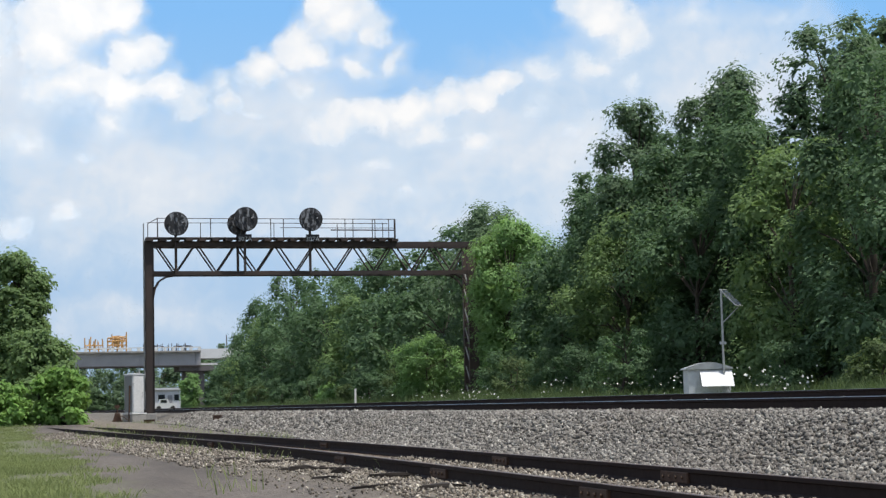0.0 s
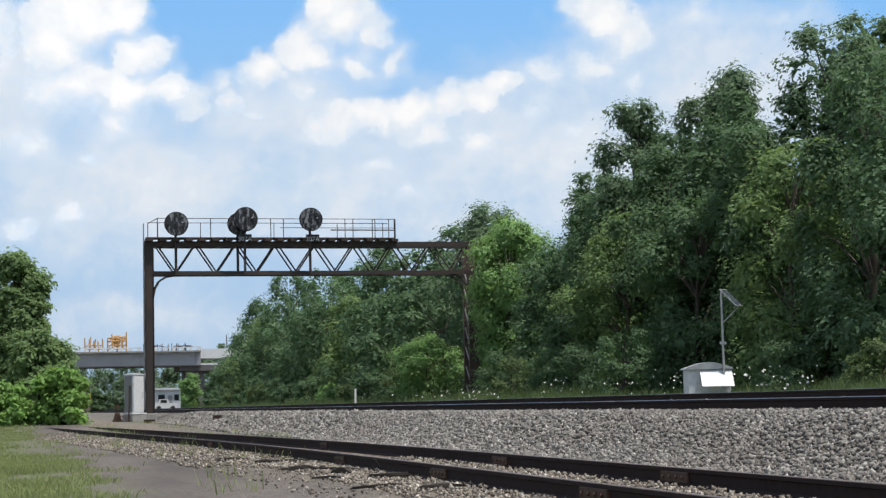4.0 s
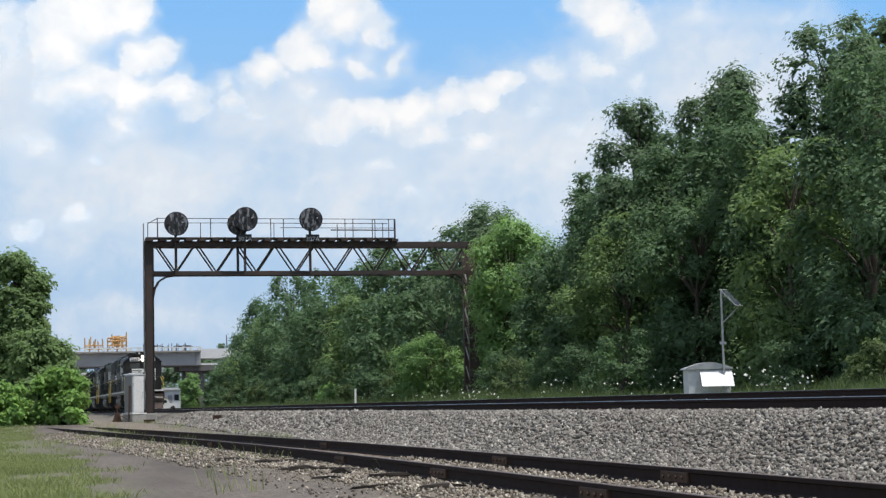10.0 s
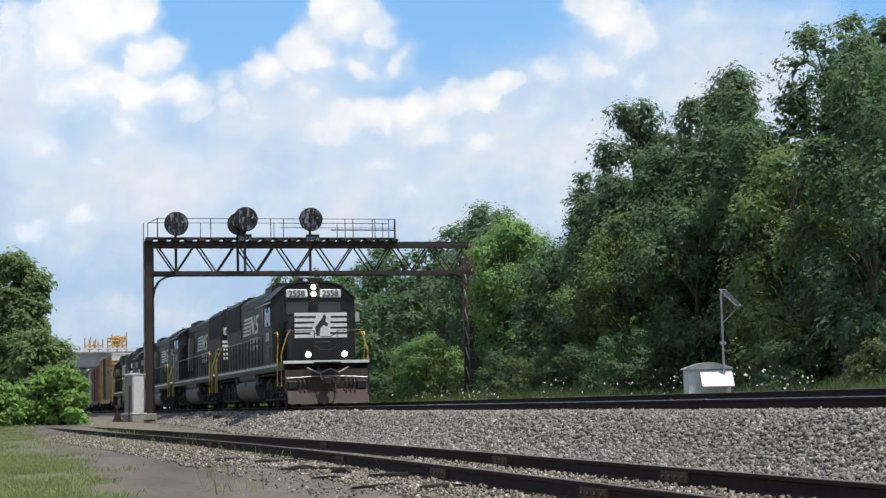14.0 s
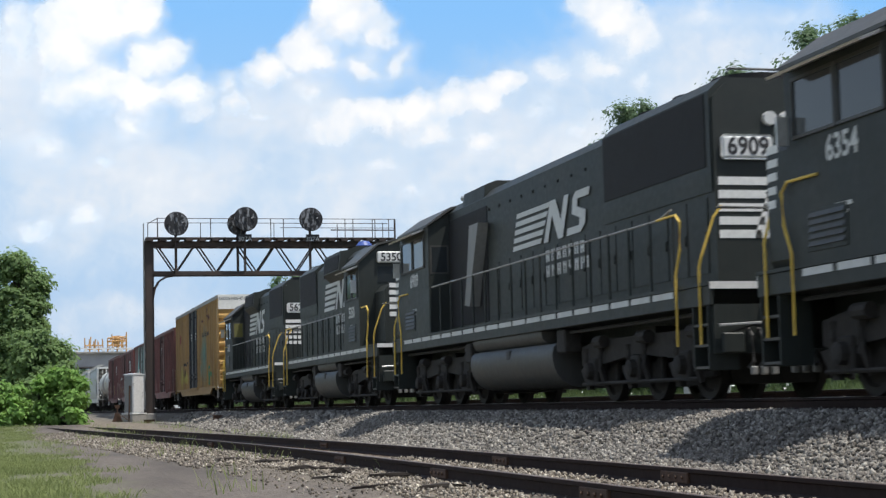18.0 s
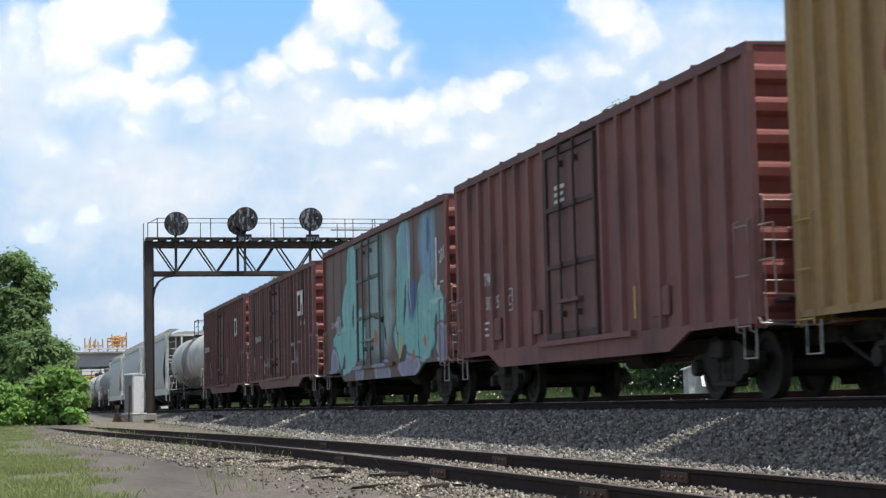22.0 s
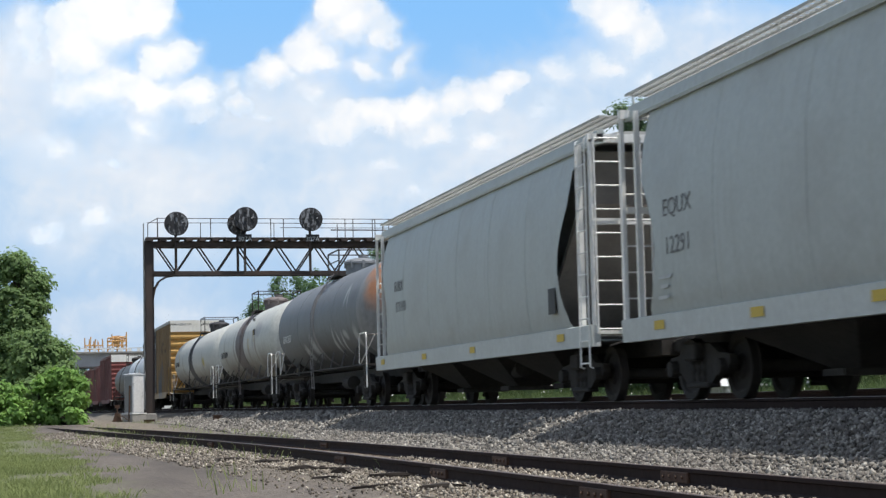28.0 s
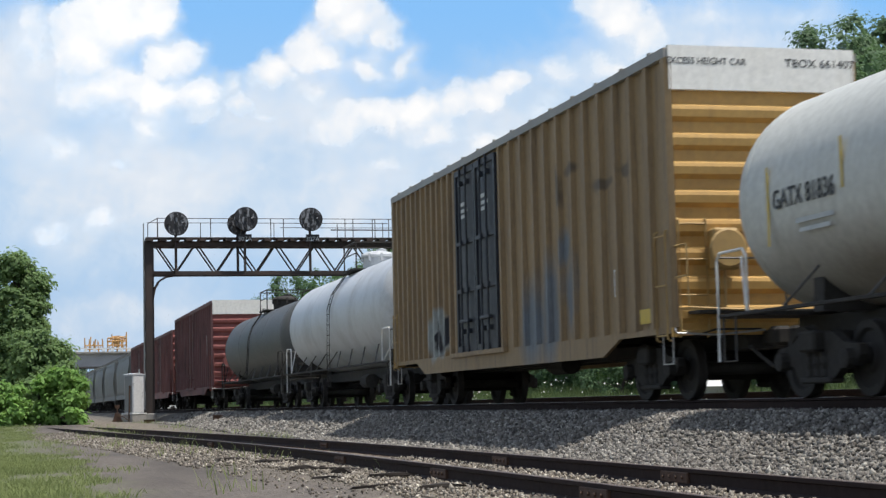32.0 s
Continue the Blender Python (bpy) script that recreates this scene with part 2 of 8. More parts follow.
def rail_mesh(path, h=0.165):
    """A flat-bottomed rail swept along points (x, y, head z): returns side mesh and head mesh."""
    prof = [(-0.07, 0), (0.07, 0), (0.07, 0.012), (0.012, 0.035), (0.009, h - 0.045), (0.034, h - 0.034), (0.034, h - 0.004), (-0.034, h - 0.004), (-0.034, h - 0.034), (-0.009, h - 0.045), (-0.012, 0.035), (-0.07, 0.012)]
    out = []
    for outline in (prof, [(-0.026, h - 0.004), (0.026, h - 0.004), (0.024, h), (-0.024, h)]):
        bm = bmesh.new()
        rings = []
        for x, y, z in path:
            rings.append([bm.verts.new((x + a, y, z - h + b)) for a, b in outline])
        n = len(outline)
        for a, b in zip(rings, rings[1:]):
            for q in range(n):
                bm.faces.new((a[q], a[(q + 1) % n], b[(q + 1) % n], b[q]))
        bm.faces.new(rings[0][::-1])
        bm.faces.new(rings[-1])
        bmesh.ops.recalc_face_normals(bm, faces=bm.faces[:])
        out.append(mesh_of(bm))
    return out


def tie_mesh(w=2.6, seed=0):
    rnd = random.Random(seed)
    bm = bx(-w / 2, w / 2, -0.115, 0.115, -0.17, 0.0, bev=0.015)
    for v in bm.verts:
        v.co += Vector((rnd.uniform(-0.02, 0.02), rnd.uniform(-0.012, 0.012), rnd.uniform(-0.012, 0.004)))
    return mesh_of(bm)


def make_track(name, label, centre, z, y0, y1, y_tie, h=0.165, tie_z=-0.005, step_y=0.52, tie_w=2.6, head_m=None):
    head_m = head_m or SHINE
    track = thing(name, label=label, category="railway track", kind="structure")
    ys = np.arange(y0, y1 + 0.1, 4.0)
    for side in (-0.7525, 0.7525):
        a, b = rail_mesh([(centre(y) + side, y, z(y)) for y in ys], h)
        rail = link("rail", a, STEEL, track)
        link("rail_head", b, head_m, rail, "worn rail head")
    ties = [tie_mesh(tie_w, s) for s in range(5)]
    plate = mesh_of(bx(-0.18, 0.18, -0.095, 0.095, 0, 0.012, bev=0.004))
    rnd = random.Random(7)
    y = y0 + 0.3
    while y < y_tie:
        t = link("tie", ties[rnd.randrange(5)], TIE, track, m=pose(centre(y) + rnd.uniform(-0.05, 0.05), y, z(y) - h + tie_z, 0, 0, rnd.uniform(-1, 1)))
        if y < 40:
            for s in (-0.7525, 0.7525):
                link("tie_plate", plate, RUST, t, m=pose(s, 0, 0))
        y += step_y
    return track


make_track("track_main", "main line track with dark rusty rails on wooden ties in ballast", lambda y: TRACK_X, lambda y: RAIL_Z, -40, 420, 112)
make_track("track_second", "second main line track a little higher than the first", lambda y: TRACK2_X, lambda y: RAIL2_Z, -40, 420, 60, step_y=0.6)
siding = make_track("track_siding", "low disused siding track with dark rusty jointed rails", bend, lambda y: 0.40 + 0.3 * step(70, 140, y), -40, 130, 75, h=0.16, tie_z=-0.012, step_y=0.6, head_m=DULL)


def joint_bars():
    """Bolted joint bars on the siding's rails."""
    bar = bx(-0.022, 0.022, -0.31, 0.31, 0.03, 0.125, bev=0.008)
    for i in range(4):
        lathe(bar, [(-0.026, 0.018), (-0.042, 0.016)], 6, "x", (0.0, -0.22 + 0.147 * i, 0.078))
    me = mesh_of(bar)
    for y, s in ((12.0, -0.7525), (16.6, -0.7525), (21.6, -0.7525), (33.0, -0.7525), (14.2, 0.7525), (19.6, 0.7525), (30.0, 0.7525)):
        link("joint_bar", me, RUST, siding, m=pose(bend(y) + s - 0.018, y, 0.24))


joint_bars()


def wood_scraps():
    """Splintered bits of old ties lying in the gravel."""
    rnd = random.Random(12)
    for i in range(14):
        y = rnd.uniform(14.5, 27.0)
        x = bend(y) - rnd.uniform(0.95, 1.75)
        n, w = rnd.uniform(0.25, 0.8), rnd.uniform(0.035, 0.08)
        bm = pr([(-n / 2, 0.0), (-n * 0.42, w * 0.6), (n * 0.1, w * 0.75), (n * 0.4, w * 0.45), (n / 2, 0.01)], -w / 2, w / 2, "y")
        for v in bm.verts:
            v.co += Vector((rnd.uniform(-0.03, 0.03), rnd.uniform(-0.012, 0.012), rnd.uniform(-0.004, 0.006)))
        ob = link("wood_scrap", mesh_of(bm), TIE, m=pose(x, y, ground_z(x, y) + 0.012, 0, rnd.uniform(-4, 4), rnd.uniform(-60, 60)))
        tagged(ob, "splintered dark piece of old tie wood on the gravel", "wood scrap", "wood scraps beside the siding")


wood_scraps()


# ---- ballast stones ----
def scatter(name, label, places, mat, shapes, category="ballast"):
    """Many small stones as one mesh. places: rows of x, y, z, size."""
    rnd = np.random.default_rng(5)
    base_v, base_f = shapes
    n = len(places)
    q = rnd.normal(size=(n, 4))
    q /= np.linalg.norm(q, axis=1)[:, None]
    w, x, y, z = q.T
    rot = np.stack([1 - 2 * (y * y + z * z), 2 * (x * y - z * w), 2 * (x * z + y * w), 2 * (x * y + z * w), 1 - 2 * (x * x + z * z), 2 * (y * z - x * w), 2 * (x * z - y * w), 2 * (y * z + x * w), 1 - 2 * (x * x + y * y)], 1).reshape(n, 3, 3)
    v = base_v[None] * rnd.uniform(0.65, 1.3, (n, len(base_v), 1)) * rnd.uniform(0.6, 1.25, (n, 1, 3))
    v = np.einsum("nij,nkj->nki", rot, v) * places[:, 3][:, None, None] + places[:, None, :3]
    f = base_f[None] + (np.arange(n) * len(base_v))[:, None, None]
    me = raw_mesh(name, v.reshape(-1, 3), f.reshape(-1, 3), 3)
    return tagged(link(name, me, mat), label, category, kind="stuff")


ROCK_V = np.array([(1, 0, 0), (-1, 0, 0), (0, 1, 0), (0, -1, 0), (0, 0, 1), (0, 0, -1)], float)
ROCK_F = np.array([(0, 2, 4), (2, 1, 4), (1, 3, 4), (3, 0, 4), (2, 0, 5), (1, 2, 5), (3, 1, 5), (0, 3, 5)])
STONE = stone_mat("ballast_stone", [(0.0, (0.045, 0.042, 0.037)), (0.22, (0.115, 0.109, 0.095)), (0.5, (0.24, 0.229, 0.2)), (0.8, (0.345, 0.33, 0.288)), (1.0, (0.55, 0.53, 0.47))])
GRAVEL = stone_mat("old_gravel", [(0.0, (0.10, 0.08, 0.058)), (0.35, (0.235, 0.198, 0.145)), (0.75, (0.41, 0.36, 0.275)), (1.0, (0.76, 0.70, 0.58))])


def strew(x0, x1, y0, y1, per_m2, size, seed, off=None):
    rnd = np.random.default_rng(seed)
    n = int((x1 - x0) * (y1 - y0) * per_m2)
    x, y = rnd.uniform(x0, x1, n), rnd.uniform(y0, y1, n)
    if off is not None:
        x = x + np.array([bend(b) - 4.93 for b in y]) * off
    z = np.array([ground_z(a, b) for a, b in zip(x, y)]) + rnd.uniform(-0.012, 0.03, n)
    return np.stack([x, y, z, size * rnd.uniform(0.55, 1.25, n)], 1)


def make_ballast():
    shoulder = np.concatenate([strew(5.75, 7.0, 9.5, 26, 420, 0.036, 8), strew(6.9, 10.0, 9.5, 24, 560, 0.036, 1), strew(7.2, 10.0, 24, 45, 300, 0.045, 2), strew(7.2, 10.0, 45, 90, 60, 0.08, 3)])
    scatter("ballast_shoulder", "grey crushed stone ballast sloping down from the main track", shoulder, STONE, (ROCK_V, ROCK_F))
    crib = np.concatenate([strew(10.1, 11.5, 9, 40, 100, 0.045, 4), strew(12.2, 14.4, 12, 60, 40, 0.055, 6)])
    crib[:, 2] -= 0.02
    scatter("ballast_crib", "grey crushed stone ballast between the ties of the main tracks", crib, STONE, (ROCK_V, ROCK_F))
    old = np.concatenate([strew(3.3, 4.2, 11, 24, 420, 0.022, 9, 1.0), strew(2.7, 3.4, 11, 24, 60, 0.019, 19, 1.0), strew(4.3, 5.6, 9, 24, 260, 0.024, 12), strew(2.6, 4.2, 24, 60, 120, 0.03, 10, 1.0)])
    scatter("old_gravel", "brownish old gravel and dirt beside the siding", old, GRAVEL, (ROCK_V, ROCK_F), "gravel")


make_ballast()


# ---- plants ----
def rot_from(nrm, rnd):
    """Two axes across each normal."""
    t = rnd.normal(size=nrm.shape)
    u = np.cross(nrm, t)
    u /= np.linalg.norm(u, axis=1)[:, None] + 1e-9
    return u, np.cross(nrm, u)


def leaf_mesh(name, centres, normals, size, aspect, rnd):
    """One pointed, folded leaf (four corners) at each centre."""
    n = len(centres)
    u, w = rot_from(normals, rnd)
    s = np.reshape(size * rnd.uniform(0.6, 1.35, n), (n, 1))
    a = centres - u * s
    b = centres + w * s * aspect + normals * s * 0.18
    c = centres + u * s
    d = centres - w * s * aspect + normals * s * 0.18
    v = np.stack([a, b, c, d], 1).reshape(-1, 3)
    f = np.arange(4 * n).reshape(n, 4)
    return raw_mesh(name, v, f, 4)


BARK = plain("bark", (0.075, 0.06, 0.048), 0.9, 0.0, 9, 0.4, 0.9)
LEAF_A = leaf_mat("leaf_deep", (0.050, 0.090, 0.052), (0.185, 0.285, 0.155), (0.16, 0.28, 0.11))
LEAF_B = leaf_mat("leaf_grey", (0.075, 0.118, 0.075), (0.215, 0.30, 0.18), (0.17, 0.28, 0.13))
LEAF_C = leaf_mat("leaf_bright", (0.12, 0.215, 0.085), (0.31, 0.48, 0.20), (0.36, 0.57, 0.17))
LEAF_E = leaf_mat("leaf_bush", (0.08, 0.135, 0.06), (0.26, 0.37, 0.16), (0.28, 0.42, 0.145))
LEAF_F = leaf_mat("leaf_sumac", (0.075, 0.15, 0.04), (0.30, 0.49, 0.15), (0.34, 0.55, 0.13))
LEAF_D = leaf_mat("leaf_weed", (0.065, 0.10, 0.045), (0.18, 0.24, 0.11), (0.17, 0.25, 0.08))


def make_tree(name, label, x, y, height, radius, mat, seed, base=None, low=0.12, leaf=0.13, twigs=15, n_clump=60, group="", clump=1.0, per_twig=13, aspect=0.5):
    """A tapered leaning trunk, limbs, and a crown of leafy billows at the limbs' ends, with hollows between."""
    n_clump = int(n_clump * 0.85)
    rnd = np.random.default_rng(seed)
    base = ground_z(x, y) if base is None else base
    tree = thing(name, pose(x, y, base - 0.05), label, "tree" if height > 4.6 else "bush", group)
    bm = bmesh.new()
    tr = 0.014 * height + 0.03
    lean = rnd.normal(size=2) * 0.025 * height
    spine = [Vector((lean[0] * t * t + 0.12 * math.sin(5 * t + seed), lean[1] * t * t + 0.1 * math.cos(4 * t + seed), height * 0.86 * t)) for t in (0, 0.15, 0.35, 0.55, 0.78, 1)]
    tube(bm, spine, tr, 8, True, [tr * 1.25, tr, tr * 0.8, tr * 0.6, tr * 0.4, tr * 0.15])
    rows = []
    for i in range(n_clump):
        h = low + (1.0 - low) * (i + rnd.uniform(0, 1)) / n_clump
        u = (h - low) / (1 - low)
        prof = (1 - abs(u - 0.45) ** 2.2 * 2.4) * (0.9 + 0.16 * math.sin(7 * u + seed))
        prof = min(1.1, max(prof, 0.14))
        ang = rnd.uniform(0, 2 * math.pi)
        rr = radius * prof * rnd.uniform(0.3, 1.0) ** 0.55 * 0.94
        s = clump * (0.21 * radius + 0.34) * rnd.uniform(0.6, 1.3)
        p = Vector((math.cos(ang) * rr + lean[0] * h, math.sin(ang) * rr + lean[1] * h, max(s * 0.3, height * h - s * 0.55)))
        rows.append((p.x, p.y, p.z, s, math.cos(ang), math.sin(ang)))
        if i % 2 == 0:
            st = spine[min(int(max(0.08, h * 0.75) / 0.8 * 5), 5)]
            mid = st.lerp(p, 0.55) + Vector((0, 0, 0.04 * height * rnd.uniform(0.2, 1)))
            tube(bm, [st, mid, p], 0.05, 5, True, [tr * 0.35, tr * 0.2, tr * 0.06])
    part("trunk", bm, BARK, tree, smooth=50)
    # leaves lie in shells round each billow, thin sprays stand out of it, and a few large ones close its heart
    cl = np.repeat(np.array(rows), int(twigs * per_twig * 1.15), axis=0)
    n = len(cl)
    d = rnd.normal(size=(n, 3)) + np.stack([cl[:, 4] * 0.55, cl[:, 5] * 0.55, np.full(n, 0.4)], 1)
    d /= np.linalg.norm(d, axis=1)[:, None]
    lump = 1 + 0.22 * np.sin(d[:, 0] * 5 + cl[:, 0] * 9) * np.sin(d[:, 1] * 5 + cl[:, 1] * 9) + 0.12 * np.sin(d[:, 2] * 9 + cl[:, 2] * 7)
    r = rnd.uniform(0.62, 1.08, n)
    # sprays: strings of leaflets along thin twigs
    spray = np.flatnonzero(rnd.uniform(size=n) < 0.17)
    lead = np.repeat(spray[::7], 7)[:len(spray)]
    d[spray], cl[spray] = d[lead], cl[lead]
    r[spray] = 0.8 + 0.085 * (np.arange(len(spray)) % 7)
    c = cl[:, :3] + d * (cl[:, 3] * r * lump)[:, None] * np.array([1, 1, 0.8])
    c[spray] += rnd.normal(size=(len(spray), 3)) * leaf * 0.5
    c[spray, 2] -= 0.22 * cl[spray, 3] * (r[spray] - 0.85) ** 2 * 3
    nr = rnd.normal(size=(n, 3)) * 0.3 + d * 0.75 + np.array([0, 0, 0.5])
    c[:, 2] = np.maximum(c[:, 2], 0.05)
    nr /= np.linalg.norm(nr, axis=1)[:, None]
    heart = rnd.uniform(size=n) < 0.09
    c[heart] = cl[heart, :3] + d[heart] * (cl[heart, 3] * 0.45)[:, None]
    leaf = leaf * 0.67 * np.where(heart, 2.6, 1.0)
    link("crown", leaf_mesh("crown", c, nr, leaf, aspect, rnd), mat, tree)
    return tree


def make_trees():
    row = "trees beside the railway"
    dk = "tall deep green broadleaf tree in the wood beside the railway"
    gy = "tall grey-green locust tree with feathery leaves beside the railway"
    fr = "fresh green broadleaf tree in the wood beside the railway"
    back = [
        # x, y, height, radius, material, label
        (30.6, 58.6, 12.9, 2.5, LEAF_B, gy), (32.6, 59.6, 13.6, 2.4, LEAF_B, gy), (29.4, 67.0, 13.1, 1.75, LEAF_B, gy), (28.9, 66.0, 10.6, 2.0, LEAF_A, gy),
        (28.6, 76.0, 13.1, 1.9, LEAF_B, gy), (30.6, 74.0, 11.6, 2.2, LEAF_A, dk), (32.2, 72.0, 11.4, 2.2, LEAF_A, gy), (29.6, 85.0, 10.9, 2.0, LEAF_A, dk), (31.4, 82.0, 10.8, 2.2, LEAF_A, dk),
        (26.9, 91.0, 9.3, 2.0, LEAF_C, fr), (28.2, 93.6, 9.5, 2.2, LEAF_C, fr), (28.9, 101.2, 11.3, 2.8, LEAF_B, gy), (30.2, 103.0, 10.2, 2.2, LEAF_A, dk), (31.5, 122.0, 12.6, 2.6, LEAF_A, dk),
        (29.5, 128.0, 11.9, 3.4, LEAF_A, dk), (29.5, 142.5, 11.6, 3.8, LEAF_A, dk), (29.5, 158.0, 12.2, 3.8, LEAF_A, dk), (29.5, 180.0, 13.8, 4.2, LEAF_A, dk), (29.8, 199.0, 12.2, 4.0, LEAF_A, dk),
    ]
    front = [
        (27.0, 47.0, 9.5, 2.6), (27.5, 51.5, 11.5, 2.7), (26.8, 56.0, 9.0, 2.5), (28.2, 60.0, 11.5, 2.7), (26.5, 63.5, 8.0, 2.4), (27.6, 67.5, 10.5, 2.6), (26.6, 72.0, 8.2, 2.4), (27.8, 76.5, 10.0, 2.6),
        (26.6, 81.0, 7.6, 2.3), (28.6, 84.5, 6.4, 2.0), (29.6, 100.0, 8.0, 2.4), (27.6, 108.0, 9.0, 2.8), (27.0, 116.0, 8.6, 2.9), (26.6, 125.0, 8.0, 3.0), (27.0, 135.0, 8.6, 3.2), (27.0, 147.0, 9.2, 3.4),
        (27.4, 162.0, 9.8, 3.6), (28.0, 178.0, 10.0, 3.8), (28.4, 192.0, 10.0, 3.8), (29.0, 212.0, 9.5, 3.6), (30.6, 52.0, 10.6, 2.6), (34.4, 57.0, 12.0, 2.6), (33.5, 84.0, 10.5, 3.0), (34.0, 96.0, 10.0, 3.0),
    ]
    for i, (x, y, h, r, m, lab) in enumerate(back):
        far = y > 105
        make_tree("tree", lab, x, y, h * (1.02 if far else 1.06), r * 1.22, m, 100 + i, leaf=0.22 if far else 0.145, n_clump=66 if far else 100, twigs=10 if far else 18, group=row, low=0.06)
    for i, (x, y, h, r) in enumerate(front):
        far = y > 105
        make_tree("tree", fr if i % 4 == 2 else dk, x, y, h, r * 1.15, LEAF_E if i % 4 == 2 else LEAF_A, 200 + i, leaf=0.21 if far else 0.135, n_clump=48 if far else 68, twigs=10 if far else 17, group=row, low=0.04)
    rnd = random.Random(8)
    y = 44.0
    while y < 230:
        make_tree("tree", dk, rnd.uniform(36, 40), y, rnd.uniform(9.5, 11.5), rnd.uniform(4.0, 4.8), LEAF_A, int(700 + y), leaf=0.36, n_clump=70, twigs=9, group=row, low=0.03)
        y += rnd.uniform(6.5, 8.5)
    rnd = random.Random(4)
    y = 40.0
    i = 0
    while y < 205:
        x = rnd.uniform(22.8, 25.0)
        if 44.5 < y < 64 and i % 4:
            y += 3.0
            i += 1
            continue
        if 76 < y < 100:
            x = max(x, 0.275 * y + 1.6)      # the foot of the signal bridge stands clear
        h = rnd.uniform(1.3, 2.8)
        far = y > 105
        make_tree("shrub", "low green shrub at the edge of the wood", x, y, h, h * 0.62, (LEAF_A, LEAF_D, LEAF_A, LEAF_A)[i % 4] if i % 9 else LEAF_C, 500 + i, leaf=0.13 if far else 0.085, n_clump=18, twigs=10 if far else 15, group="shrubs along the wood", low=0.1, clump=0.75)
        y += rnd.uniform(2.2, 3.6) * (1.8 if far else 1.0)
        i += 1


make_trees()
make_tree("tree", "deep green tree standing behind a bush beside the siding", 0.8, 97.0, 9.3, 2.0, LEAF_E, 301, leaf=0.2, n_clump=110, twigs=16, low=0.08)
make_tree("tree", "deep green tree standing behind a bush beside the siding", -1.2, 99.0, 7.6, 1.8, LEAF_E, 307, leaf=0.2, n_clump=90, twigs=16, low=0.08)
make_tree("bush", "large deep green bush beside the siding", 1.5, 82.0, 4.3, 1.9, LEAF_E, 302, leaf=0.17, n_clump=74, twigs=16, low=0.08, clump=0.8)
make_tree("bush", "deep green bush beside the siding", 2.5, 80.5, 2.9, 1.0, LEAF_E, 308, leaf=0.15, n_clump=40, twigs=14, low=0.08, clump=0.8)
make_tree("bush", "low bright green bush at the end of the siding", 2.5, 76.0, 2.45, 1.25, LEAF_F, 303, leaf=0.19, n_clump=44, twigs=7, low=0.1, clump=0.62)
make_tree("bush", "light green bush with large leaves beside the siding", 0.3, 76.5, 1.9, 1.1, LEAF_F, 306, leaf=0.19, n_clump=38, twigs=7, low=0.1, clump=0.62)
make_tree("bush", "rounded bright green bush in front of the wood", 24.2, 99.0, 3.9, 2.1, LEAF_C, 304, leaf=0.12, n_clump=60, twigs=17, low=0.04)
make_tree("bush", "slim light green bush beyond the signal bridge", 21.1, 205.0, 4.5, 1.15, LEAF_C, 305, leaf=0.2, n_clump=36, twigs=12, low=0.05)


# ---- weeds and grass ----
def blades(name, label, pts, height, width, mat, seed, lean=0.35, category="weeds"):
    """Thin bent blades: each a pointed strip of two faces."""
    rnd = np.random.default_rng(seed)
    n = len(pts)
    a = rnd.uniform(0, 2 * math.pi, n)
    h = height * rnd.uniform(0.4, 1.2, n)
    w = width * rnd.uniform(0.6, 1.3, n)
    side = np.stack([np.cos(a), np.sin(a), np.zeros(n)], 1) * w[:, None]
    b = rnd.uniform(0, 2 * math.pi, n)
    tip = np.stack([np.cos(b) * lean * h, np.sin(b) * lean * h, h], 1)
    mid = tip * np.array([0.35, 0.35, 0.55])
    v = np.stack([pts - side, pts + side, pts + mid + side * 0.7, pts + mid - side * 0.7, pts + tip + side * 0.08, pts + tip - side * 0.08], 1).reshape(-1, 3)
    o = (np.arange(n) * 6)[:, None, None]
    f = (np.array([[0, 1, 2, 3], [3, 2, 4, 5]])[None] + o).reshape(-1, 4)
    return tagged(link(name, raw_mesh(name, v, f, 4), mat), label, category, kind="stuff")


def spots(x0, x1, y0, y1, n, seed, clump=0.0):
    rnd = np.random.default_rng(seed)
    x, y = rnd.uniform(x0, x1, n), rnd.uniform(y0, y1, n)
    if clump:
        keep = np.array([noise.noise((a * 0.7, b * 0.35, 3.0)) > clump for a, b in zip(x, y)])
        x, y = x[keep], y[keep]
    z = np.array([ground_z(a, b) for a, b in zip(x, y)])
    return np.stack([x, y, z], 1)


GRASS = leaf_mat("grass_blade", (0.15, 0.185, 0.07), (0.35, 0.41, 0.165), (0.24, 0.28, 0.11), 0.6)
PETAL = plain("white_petals", (0.7, 0.7, 0.66), 0.6, 0.0, 20, 0.1, 0.05)


def verge(p):
    """Thins the grass out, in ragged patches, towards the dirt track."""
    rnd = np.random.default_rng(3)
    w = np.array([noise.noise((a * 0.9, b * 0.3, 5.0)) + 0.6 * noise.noise((a * 2.6, b * 0.8, 9.0)) for a, b in p[:, :2]])
    keep = rnd.uniform(size=len(p)) < np.clip(0.66 + 0.9 * w - 0.62 * np.clip(p[:, 0] - 0.35, 0, 9), 0, 1)
    p = p[keep]
    p[:, 2] += np.where(p[:, 1] > 48, 0.03, 0.004)
    return p


